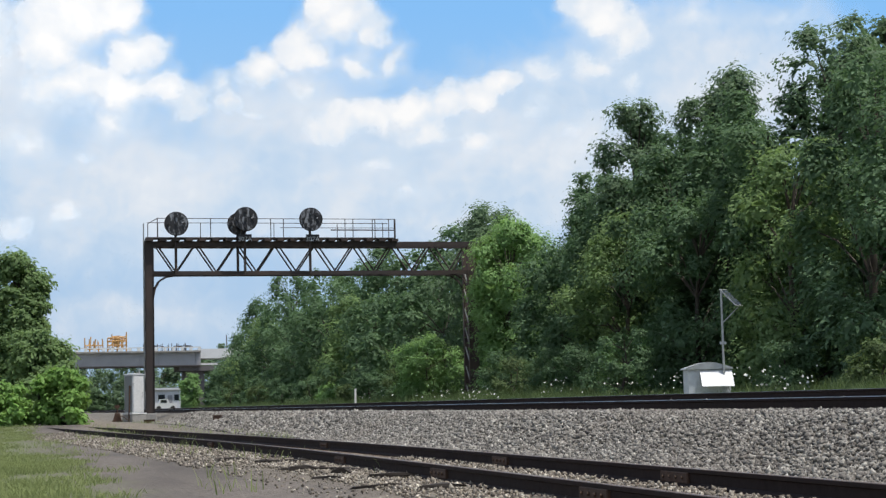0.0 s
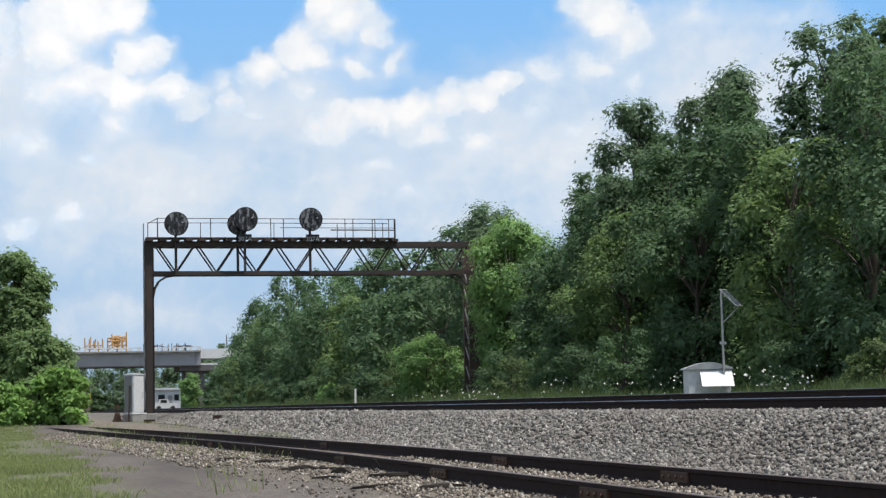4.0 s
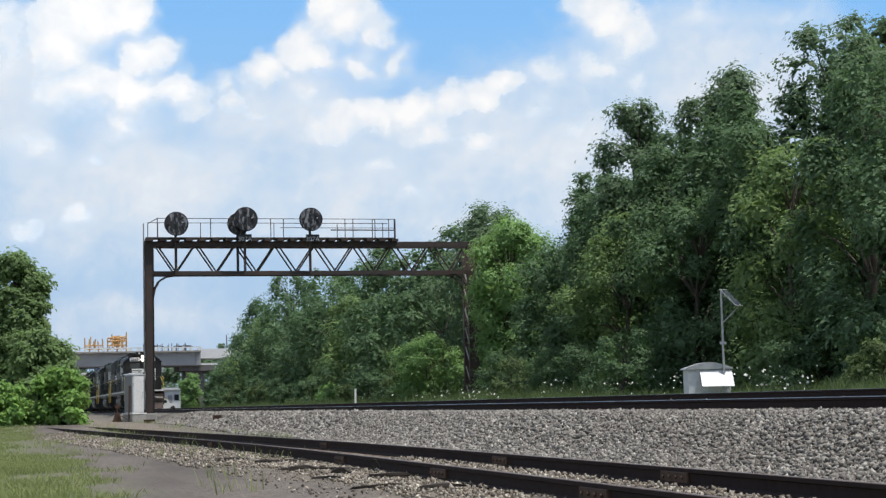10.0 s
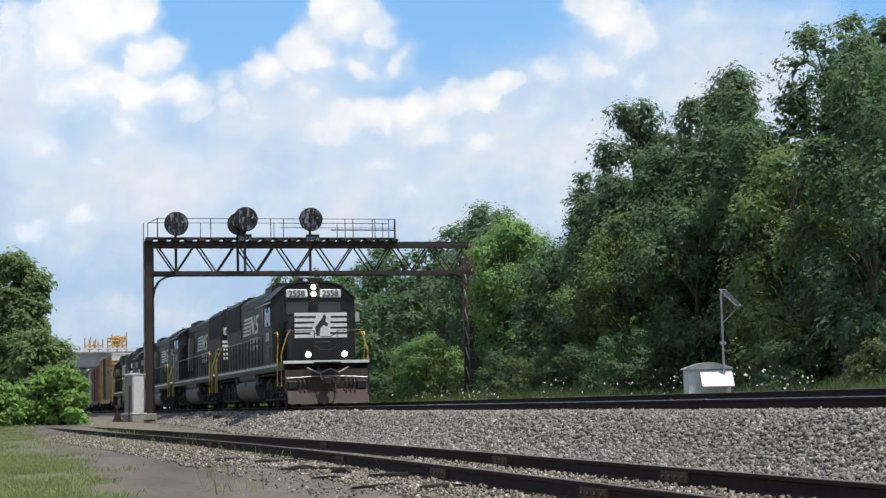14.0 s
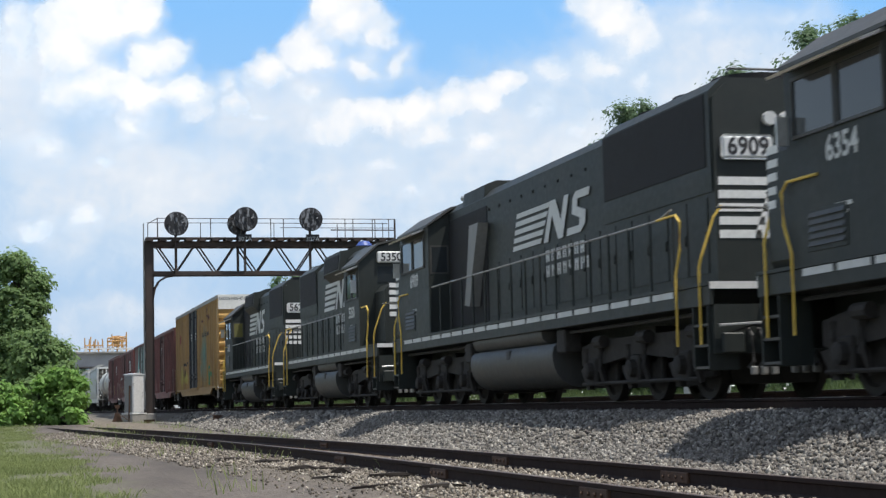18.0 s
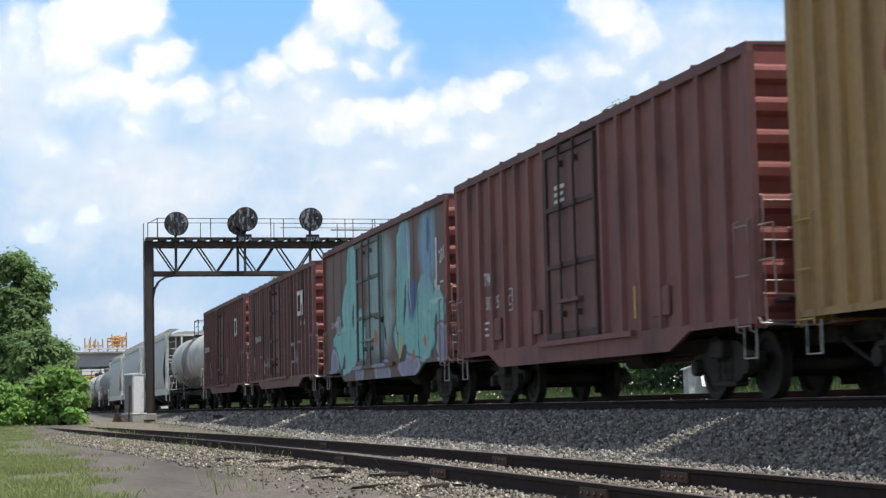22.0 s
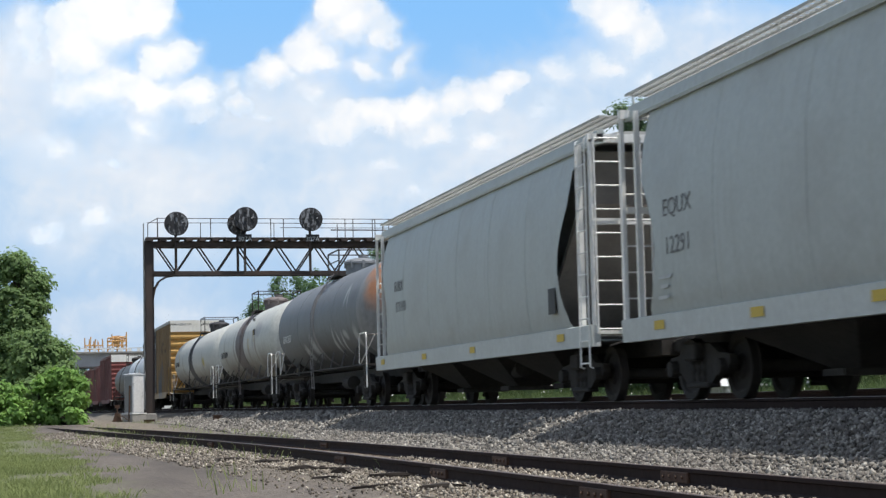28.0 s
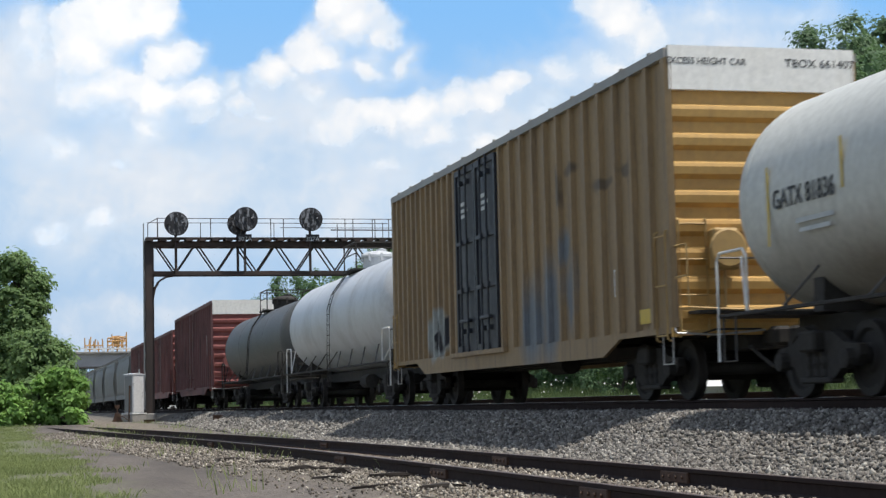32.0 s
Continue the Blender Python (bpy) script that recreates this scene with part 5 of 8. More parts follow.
    out = [(-1.36, 1.04), (-1.44, 0.96), (-1.46, 0.84), (-1.45, 0.68), (-1.38, 0.5), (-1.27, 0.37), (-1.12, 0.29), (-0.95, 0.26), (0.95, 0.26), (1.12, 0.29), (1.27, 0.37), (1.38, 0.5), (1.45, 0.68), (1.46, 0.84), (1.44, 0.96), (1.36, 1.04)]
    tank = part("fuel_tank", pr(out, m - hl, m + hl, "y"), TANKGREY, lo, "grey fuel tank below the frame", 40)
    for s in (-1, 1):
        part("air_reservoir", lt([(m - hl + 0.1, 0.05), (m - hl + 0.14, 0.2), (m + hl * 0.75, 0.2), (m + hl * 0.75 + 0.04, 0.05)], 16, "y", (s * 1.24, 0, 1.24)), TANKGREY, lo, smooth=35)
        part("filler", bx(min(s * 1.4, s * 1.47), max(s * 1.4, s * 1.47), m - 0.12, m + 0.12, 0.82, 1.0, bev=0.02), DARKLET, tank)
        part("air_pipe", tb([(s * 1.3, 0.9, 1.2), (s * 1.3, m - hl, 1.2)], 0.03, 5), UNDER, lo)
        part("air_pipe", tb([(s * 1.3, m + hl, 1.2), (s * 1.3, L - 0.9, 1.2)], 0.03, 5), UNDER, lo)
        for y in (m - hl - 0.35, m + hl + 0.35):
            part("battery_box", bx(min(s * 1.1, s * 1.42), max(s * 1.1, s * 1.42), y - 0.22, y + 0.22, 0.85, 1.26, bev=0.03), UNDER, lo)
    tc = 3.75 if sd else 3.25
    for y in (tc, L - tc):
        truck(lo, y, kind)
    # nose
    nz = 3.22
    nw = 1.47 if wide else 1.06
    nose = part("nose", pr([(-nw + 0.06, 1.6), (-nw, 1.7), (-nw, nz - 0.18), (-nw + 0.16, nz), (nw - 0.16, nz), (nw, nz - 0.18), (nw, 1.7), (nw - 0.06, 1.6)], nose0, cab0, "y"), black, lo)
    end_stripes(lo, "f", nose0 - 0.004, 2.82 + up * 0.7, 1.15 if wide else 0.93)
    if wide:
        for s in (-1, 1):
            for i in range(5):
                z = 2.36 + 0.17 * i
                part("nose_stripe", bx(min(s * nw, s * (nw + 0.004)), max(s * nw, s * (nw + 0.004)), nose0 + 0.01, nose0 + 0.22 + 0.03 * i, z, z + 0.1), WHITE, nose)
    part("nose_door", bx(-0.32, 0.32, nose0 - 0.02, nose0 - 0.002, 1.62, 2.28, bev=0.008), black, lo)
    # cab with peaked roof
    cw, ce, ct = 1.5, 4.02 if wide else 3.85, 4.48 if wide else 4.42
    wz = 0.2 if wide else 0.0
    out = [(-cw, 1.6), (-cw, ce), (-0.95, ct - 0.12), (-0.5, ct), (0.5, ct), (0.95, ct - 0.12), (cw, ce), (cw, 1.6)]
    cab = part("cab", pr(out, cab0, cab1, "y"), black, lo)
    rf = [(-cw - 0.05, ce - 0.02), (-0.97, ct - 0.09), (-0.52, ct + 0.03), (0.52, ct + 0.03), (0.97, ct - 0.09), (cw + 0.05, ce - 0.02), (cw + 0.05, ce + 0.03), (0.98, ct - 0.03), (0.53, ct + 0.08), (-0.53, ct + 0.08), (-0.98, ct - 0.03), (-cw - 0.05, ce + 0.03)]
    part("cab_roof", pr(rf, cab0 - 0.08, cab1 + 0.08, "y"), TANKGREY if not lit else black, cab)
    for s in (-1, 1):
        ws = bx(min(s * 0.18, s * 0.98), max(s * 0.18, s * 0.98), cab0 - 0.012, cab0 - 0.002, 3.32, 3.76, bev=0.004)
        part("windscreen", ws, GLASS, cab)
        nb = bx(min(s * 0.22, s * 1.0), max(s * 0.22, s * 1.0), cab0 - 0.09, cab0 - 0.002, 3.86 + up * 0.5, 4.16 + up * 0.5, bev=0.03)
        board = part("number_board", nb, PLATE, cab, "number board over the windscreen")
        words(cab, number, 0.31, "f", s * 0.61, cab0 - 0.093, 4.0 + up * 0.5, DARKLET, squeeze=0.95, bold=0.006)
        wa, wb = cab0 + 0.25, cab1 - 0.4
        rear = part("rear_window", bx(min(s * 1.07, s * 1.42), max(s * 1.07, s * 1.42), cab1 + 0.002, cab1 + 0.012, 2.98, 3.55), GLASS_Y if reverse and not sd else GLASS, cab, "narrow window in the cab's rear wall")
        part("window_frame", bx(min(s * 1.03, s * 1.46), max(s * 1.03, s * 1.46), cab1 + 0.002, cab1 + 0.008, 2.94, 3.59), TANKGREY, rear)
        half = (wa + wb) / 2
        for a, b, mat in ((wa, half - 0.06, GLASS_Y if (not lit and kind == "gp" and reverse) else GLASS), (half + 0.06, wb, GLASS)):
            win = part("side_window", bx(min(s * cw, s * (cw + 0.008)), max(s * cw, s * (cw + 0.008)), a, b, 2.95 + wz, 3.62 + wz), mat, cab)
            f = bmesh.new()
            for (p, q, r, t) in ((a - 0.04, a, 2.91 + wz, 3.66 + wz), (b, b + 0.04, 2.91 + wz, 3.66 + wz), (a, b, 2.91 + wz, 2.95 + wz), (a, b, 3.62 + wz, 3.66 + wz)):
                box(f, min(s * cw, s * (cw + 0.03)), max(s * cw, s * (cw + 0.03)), p, q, r, t)
            part("window_frame", f, TANKGREY, win, "grey metal window frame")
        vis = bmesh.new()
        prism(vis, [(s * (cw + 0.0), 3.76 + wz), (s * (cw + 0.02), 3.8 + wz), (s * (cw + 0.32), 3.68 + wz), (s * (cw + 0.30), 3.65 + wz)], wa - 0.1, wb + 0.1, "y")
        part("sun_visor", vis, ALU, cab)
        words(cab, number, 0.42, s, s * (cw + 0.004), (cab0 + cab1) / 2, 2.55 + wz * 1.6, LETTER, squeeze=0.95, bold=0.008)
        bars(cab, [(-0.2, 0, 0.4, 0.05), (-0.2, -0.09, 0.3, 0.04)], s, s * (cw + 0.004), (cab0 + cab1) / 2, 2.2, LETTER)
        part("mirror", bx(min(s * (cw + 0.05), s * (cw + 0.2)), max(s * (cw + 0.05), s * (cw + 0.2)), cab0 + 0.12, cab0 + 0.16, 3.05, 3.4), ALU, cab)
        part("cab_louvre", bx(min(s * cw, s * (cw + 0.012)), max(s * cw, s * (cw + 0.012)), cab0 + 0.5, cab0 + 1.5, 1.72, 2.22, bev=0.004), black, cab)
        for i in range(5):
            part("louvre", pr([(s * (cw + 0.012), 1.78 + 0.085 * i), (s * (cw + 0.035), 1.78 + 0.085 * i), (s * (cw + 0.012), 1.84 + 0.085 * i)], cab0 + 0.55, cab0 + 1.45, "y"), TANKGREY, cab)
    part("headlight_case", bx(-0.2, 0.2, cab0 - 0.1, cab0 - 0.001, 3.84 + up, 4.3 + up, bev=0.03), black if lit else DUCT, cab)
    for z in (3.94 + up, 4.19 + up):
        part("headlight", lt([(cab0 - 0.13, 0.075), (cab0 - 0.10, 0.08)], 16, "y", (0, 0, z)), LAMP_ON if lit else LAMP_OFF, cab, "lit headlight" if lit else "unlit headlight")
    for x in ((-0.63, 0.63) if lit else (-0.78, 0.78)):
        hs = part("ditch_light", lt([(-0.02, 0.12), (0.0, 0.14), (0.16, 0.13), (0.2, 0.06)], 16, "y", (x, 0.02, 2.0 - 2 * up)), black, lo)
        part("lens", lt([(-0.03, 0.085), (-0.019, 0.09)], 16, "y", (x, 0.02, 2.0 - 2 * up)), LAMP_ON if lit else LAMP_OFF, hs, "lit lamp" if lit else "unlit lamp")
        part("lamp_post", tb([(x, 0.12, 1.6), (x, 0.12, 1.9 - 2 * up)], 0.03, 6), black, lo)
    for s in (-1, 1):
        part("end_rail", tb([(s * 0.4, 0.08, 1.6), (s * 0.4, 0.08, 2.62), (s * 1.35, 0.05, 2.62)], 0.022, 6), black, lo)
        part("end_rail", tb([(s * 0.4, L - 0.08, 1.6), (s * 0.4, L - 0.08, 2.62), (s * 1.35, L - 0.05, 2.62)], 0.022, 6), black, lo)
    for y, d in ((0.0, 1), (L, -1)):
        part("drop_step", bx(-0.45, 0.45, min(y - d * 0.35, y - d * 0.02), max(y - d * 0.35, y - d * 0.02), 1.5, 1.54), TANKGREY, lo)
        ch = bmesh.new()
        for z in (2.55, 2.1):
            tube(ch, [(-0.4, y + d * 0.08, z), (-0.15, y + d * 0.02, z - 0.14), (0.15, y + d * 0.02, z - 0.14), (0.4, y + d * 0.08, z)], 0.014, 4)
        part("safety_chain", ch, UNDER, lo)
        part("brake_hose", tb([(-0.3, y - d * 0.05, 1.45), (-0.25, y - d * 0.35, 0.95), (-0.1, y - d * 0.5, 0.75)], 0.035, 6), HOSE, lo)
    # long hood
    hw, hz = 1.0, 4.5
    out = [(-hw, 1.6), (-hw, hz - 0.2), (-hw + 0.2, hz), (hw - 0.2, hz), (hw, hz - 0.2), (hw, 1.6)]
    hood = part("hood", pr(out, cab1 + 0.002, hood1, "y"), black, lo)
    rw = 1.03
    out = [(-hw - 0.02, 2.95), (-rw, 3.15), (-rw, hz - 0.1), (-rw + 0.22, hz + 0.1), (rw - 0.22, hz + 0.1), (rw, hz - 0.1), (rw, 3.15), (hw + 0.02, 2.95)]
    rad = part("radiator_housing", pr(out, rad0, hood1 - 0.05, "y"), black, hood)
    for s in (-1, 1):
        part("radiator_grille", bx(min(s * rw, s * (rw + 0.012)), max(s * rw, s * (rw + 0.012)), rad0 + 0.06, hood1 - 0.22, 3.32, hz - 0.13), GRILLE, rad, "dark radiator grille")
        # blower recess, doors and latches
        y = cab1 + 0.15
        part("inertial_grille", bx(min(s * hw, s * (hw + 0.015)), max(s * hw, s * (hw + 0.015)), cab1 + 0.06, cab1 + (3.2 if reverse and sd else 1.9), 1.72, 4.12), GRILLE, hood, "dark air intake grille")
        if not sd:
            fl = part("brake_flare", pr([(s * hw, 3.75), (s * (hw + 0.26), 4.0), (s * (hw + 0.2), hz + 0.05), (s * (hw - 0.3), hz + 0.12)], cab1 + 2.0, cab1 + 4.6, "y"), black, hood)
            part("brake_grille", pr([(s * (hw + 0.255), 4.03), (s * (hw + 0.27), 4.05), (s * (hw + 0.225), hz - 0.04), (s * (hw + 0.21), hz - 0.04)], cab1 + 2.15, cab1 + 4.45, "y"), GRILLE, fl)
        bd = cab1 + (1.6 if reverse else 0.3)
        if sd:
            part("blower_duct", pr([(bd + 0.55, 2.1), (bd + 0.95, 2.05), (bd + 1.25, 2.8), (bd + 1.75, 3.75), (bd + 1.05, 3.75), (bd + 0.8, 2.8)], s * (hw + 0.02), s * (hw + 0.25), "x"), DUCT, hood, "pale grey blower duct")
        nd = 15 if sd else 11
        y0, y1 = cab1 + (3.3 if reverse and sd else 2.0), hood1 - 0.25
        w = (y1 - y0) / nd
        for i in range(nd):
            a = y0 + w * i
            d = part("hood_door", bx(min(s * hw, s * (hw + 0.014)), max(s * hw, s * (hw + 0.014)), a + 0.03, a + w - 0.03, 1.8, 2.88), black, hood)
            part("latch", bx(min(s * (hw + 0.014), s * (hw + 0.035)), max(s * (hw + 0.014), s * (hw + 0.035)), a + w - 0.14, a + w - 0.07, 2.25, 2.4), black, d)
            if a + w < rad0:
                for z in (2.94, 3.3, 3.66):
                    part("panel_bolt", bx(min(s * hw, s * (hw + 0.02)), max(s * hw, s * (hw + 0.02)), a + 0.05, a + 0.1, z + 0.33, z + 0.38), GRILLE, hood) if z > 3.5 else None
        yl = (rad0 - 0.75) if sd else (rad0 - 1.3)
        sc = 0.86 if sd else 1.0
        wide = 1.75 if sd else 1.4
        herald(hood, s, s * (hw + 0.02), yl if s < 0 else yl - 3.1 * sc * wide, 3.32 if sd else 3.35, sc, wide)
    # hood end
    end_stripes(hood, "r", hood1 + 0.004, 2.75, 0.95)
    for s in (-1, 1):
        nb = bx(min(s * 0.1, s * 0.9), max(s * 0.1, s * 0.9), hood1 + 0.002, hood1 + 0.06, 3.40, 3.76, bev=0.05)
        part("number_board", nb, PLATE, hood, "white number board on the hood end")
        words(hood, number, 0.36, "r", s * 0.49, hood1 + 0.063, 3.58, DARKLET, squeeze=0.9, bold=0.008)
        part("headlight", lt([(hood1, 0.11), (hood1 + 0.07, 0.10)], 14, "y", (s * 0.13, 0, 4.0)), LAMP_OFF, hood, "unlit headlight")
    # roof gear
    fans = 3 if sd else 2
    for i in range(fans):
        y = rad0 + 0.8 + (hood1 - rad0 - 1.6) * i / max(1, fans - 1)
        part("radiator_fan", lt([(hz + 0.08, 0.62), (hz + 0.22, 0.62), (hz + 0.23, 0.55), (hz + 0.16, 0.2)], 22, "z", (0, y, 0)), GRILLE, hood)
    part("exhaust", bx(-0.3, 0.3, m + 0.4, m + 1.4, hz - 0.002, hz + 0.22, bev=0.02), black, hood)
    part("dynamic_brake_hatch", pr([(-0.98, hz - 0.19), (-0.95, hz + 0.1), (-0.7, hz + 0.2), (0.7, hz + 0.2), (0.95, hz + 0.1), (0.98, hz - 0.19)], cab1 + (1.2 if sd else 2.0), cab1 + (2.9 if sd else 4.4), "y"), black, hood)
    hn = tb([(0.3, cab1 - 0.6, ct + 0.05), (0.3, cab1 - 0.6, ct + 0.25)], 0.03, 6)
    for dx in (-0.12, 0, 0.12):
        lathe(hn, [(-0.25, 0.07), (0.0, 0.025), (0.15, 0.03)], 8, "y", (0.3 + dx, cab1 - 0.6, ct + 0.28))
    part("horn", hn, GALV, cab)
    part("roof_grab", tb([(-0.7, hood1 - 0.12, hz + 0.08), (-0.7, hood1 - 0.12, hz + 0.24), (0.7, hood1 - 0.12, hz + 0.24), (0.7, hood1 - 0.12, hz + 0.08)], 0.02, 6), black, hood)
    part("antenna", lt([(ct + 0.06, 0.1), (ct + 0.2, 0.09), (ct + 0.22, 0.0001)], 12, "z", (-0.2, cab0 + 0.5, 0)), LAMP_OFF, cab)
    if lit:
        part("air_conditioner", bx(-0.45, 0.45, cab0 + 0.5, cab0 + 1.6, ct + 0.03, ct + 0.28, bev=0.04), black, cab)
    if blue_cap:
        part("exhaust_cover", lt([(hz + 0.2, 0.22), (hz + 0.42, 0.26), (hz + 0.55, 0.16), (hz + 0.58, 0.0001)], 14, "z", (0, m + 0.9, 0)), BLUE, hood, "blue wrapped exhaust cover")
    return lo


# ---- sky ----
def cloud_sheet(name, label, puffs, drift, far, seed, bright=1.0, veil=False):
    """A bank of cumulus far beyond everything, on a thin sheet that drifts across the sky. puffs: (x, y, rx, ry, weight) in hundredths of the view."""
    k = Nodes(name)
    unit = far / 3065.0 * 100.0
    pos = k.coord()
    sc = k.n("ShaderNodeVectorMath", operation="SCALE")
    sc.inputs["Scale"].default_value = 1.0 / unit
    k.l(pos, sc.inputs[0])
    p = sc.outputs[0]
    off = k.n("ShaderNodeVectorMath", operation="ADD")
    off.inputs[1].default_value = (seed * 3.7, seed * 1.3, 0)
    k.l(p, off.inputs[0])
    q = off.outputs[0]

    def fbm(vec, s, d=6.0, r=0.55):
        t = k.n("ShaderNodeTexNoise")
        t.inputs["Scale"].default_value, t.inputs["Detail"].default_value, t.inputs["Roughness"].default_value = s, d, r
        k.l(vec, t.inputs["Vector"])
        return t

    def shifted(vec, by):
        t = k.n("ShaderNodeVectorMath", operation="ADD")
        t.inputs[1].default_value = by
        k.l(vec, t.inputs[0])
        return t.outputs[0]

    def stirred(vec, node, amp):
        t = k.n("ShaderNodeVectorMath", operation="SUBTRACT")
        t.inputs[1].default_value = (0.5, 0.5, 0.5)
        k.l(node.outputs["Color"], t.inputs[0])
        m = k.n("ShaderNodeVectorMath", operation="MULTIPLY_ADD")
        m.inputs[1].default_value = (amp, amp, 0)
        k.l(t.outputs[0], m.inputs[0])
        k.l(vec, m.inputs[2])
        return m.outputs[0]
    wp = stirred(stirred(p, fbm(q, 0.9, 2.0), 0.55), fbm(q, 2.6, 4.0, 0.55), 0.36)

    def body(vec):
        total = None
        for x, y, rx, ry, wt in puffs:
            a = k.n("ShaderNodeVectorMath", operation="SUBTRACT")
            a.inputs[1].default_value = (x, y, 0)
            k.l(vec, a.inputs[0])
            b = k.n("ShaderNodeVectorMath", operation="MULTIPLY")
            b.inputs[1].default_value = (1 / rx, 1 / ry, 0)
            k.l(a.outputs[0], b.inputs[0])
            c = k.n("ShaderNodeVectorMath", operation="LENGTH")
            k.l(b.outputs[0], c.inputs[0])
            one = k.span(c.outputs["Value"], 0.0, 1.3, wt, -0.3 * wt)
            if total is None:
                total = one
            else:
                m = k.n("ShaderNodeMath", operation="SMOOTH_MAX")
                m.inputs[2].default_value = 0.32
                k.l(total, m.inputs[0])
                k.l(one, m.inputs[1])
                total = m.outputs[0]
        return total

    def billow(vec):
        """Rounded heads at three sizes."""
        total = None
        for scale, amp in ((1.1, 0.5), (2.6, 0.32), (6.0, 0.18)):
            v = k.n("ShaderNodeTexVoronoi")
            v.voronoi_dimensions = "2D"
            v.feature = "SMOOTH_F1"
            v.inputs["Scale"].default_value = scale
            v.inputs["Smoothness"].default_value = 0.6
            k.l(vec, v.inputs["Vector"])
            one = k.math("MULTIPLY", k.math("SUBTRACT", 0.55, v.outputs["Distance"]), amp * 2)
            total = one if total is None else k.math("ADD", total, one)
        return total
    wq = stirred(wp, fbm(q, 5.0, 3.0, 0.5), 0.10)
    field = body(wp)
    crest = k.math("SUBTRACT", field, body(shifted(wp, (-0.10, 0.36, 0))))
    bil = billow(wq)
    rel = k.math("SUBTRACT", bil, billow(shifted(wq, (-0.10, 0.16, 0))))
    grain = k.math("MULTIPLY", k.math("SUBTRACT", fbm(wp, 1.7, 6.0, 0.55).outputs[0], 0.46), 0.26)
    dens = k.math("ADD", field, k.math("ADD", grain, k.math("MULTIPLY", bil, 0.12 if not veil else 0.05)))
    # crisp heads, ragged soft undersides
    alpha = k.n("ShaderNodeMapRange")
    alpha.interpolation_type = "SMOOTHSTEP"
    alpha.inputs[1].default_value = 0.04
    alpha.inputs[4].default_value = 0.80 if veil else 0.97
    if veil:
        alpha.inputs[2].default_value = 0.6
    else:
        k.l(k.span(crest, -0.12, 0.30, 1.25, 0.50), alpha.inputs[2])
    k.l(dens, alpha.inputs[0])
    big = fbm(q, 0.7, 3.0, 0.55)
    # sunlit heads and blue-grey shaded sides are painted into the glow colour
    lit = k.math("ADD", k.math("MULTIPLY", rel, 0.20), k.math("ADD", k.span(big.outputs[0], 0.34, 0.66, -0.10, 0.26), k.math("MULTIPLY", crest, 0.34)))
    lit = k.math("ADD", lit, k.span(field, 0.2, 1.5, 0.0, 0.42))
    col = k.ramp(k.math("ADD", lit, 0.08), [(0.0, (0.60, 0.735, 0.895)), (0.22, (0.70, 0.80, 0.915)), (0.46, (0.85, 0.885, 0.93)), (0.72, (0.985, 0.98, 0.975))])
    em = k.n("ShaderNodeEmission")
    k.l(col, em.inputs[0])
    em.inputs[1].default_value = bright
    tr = k.n("ShaderNodeBsdfTransparent")
    ms = k.n("ShaderNodeMixShader")
    k.l(alpha.outputs[0], ms.inputs[0])
    k.l(tr.outputs[0], ms.inputs[1])
    k.l(em.outputs[0], ms.inputs[2])
    k.l(ms.outputs[0], k.out.inputs[0])
    hw, hh = 14 * unit, 9 * unit
    v = np.array([(-hw, -hh * 0.75, 0), (hw, -hh * 0.75, 0), (hw, hh, 0), (-hw, hh, 0)])
    me = raw_mesh(name, v, np.array([(0, 1, 2, 3)]), 4)
    ob = tagged(link(name, me, k.mat), label, "cloud", kind="structure")
    DRIFTING.append((ob, far, drift))
    return ob


def sky_sheet(far=4700.0):
    """The clear sky behind the clouds: blue above, paler towards the horizon."""
    k = Nodes("backdrop_sky")
    unit = far / 3065.0 * 100.0
    sep = k.n("ShaderNodeSeparateXYZ")
    k.l(k.coord(), sep.inputs[0])
    col = k.ramp(k.span(sep.outputs[1], -3.0 * unit, 5.0 * unit), [(0.0, (0.40, 0.55, 0.75)), (0.25, (0.38, 0.56, 0.79)), (0.55, (0.36, 0.59, 0.88)), (0.9, (0.245, 0.525, 0.92))])
    em = k.n("ShaderNodeEmission")
    k.l(col, em.inputs[0])
    k.l(em.outputs[0], k.out.inputs[0])
    hw, hh = 16 * unit, 10 * unit
    me = raw_mesh("backdrop_sky", np.array([(-hw, -hh * 0.5, 0), (hw, -hh * 0.5, 0), (hw, hh, 0), (-hw, hh, 0)]), np.array([(0, 1, 2, 3)]), 4)
    ob = tagged(link("backdrop_sky", me, k.mat), "clear pale blue summer sky", "sky", kind="structure")
    ob.matrix_world = look(EYE, AIM, -1.30) @ pose(0, 0, -far)


sky_sheet()
DRIFTING = []          # sheet, distance, (right, up) hundredths of the view in the whole time


def px(rows):
    return [((x - 784) / 100.0, (441 - y) / 100.0, rx / 100.0, ry / 100.0, w) for x, y, rx, ry, w in rows]


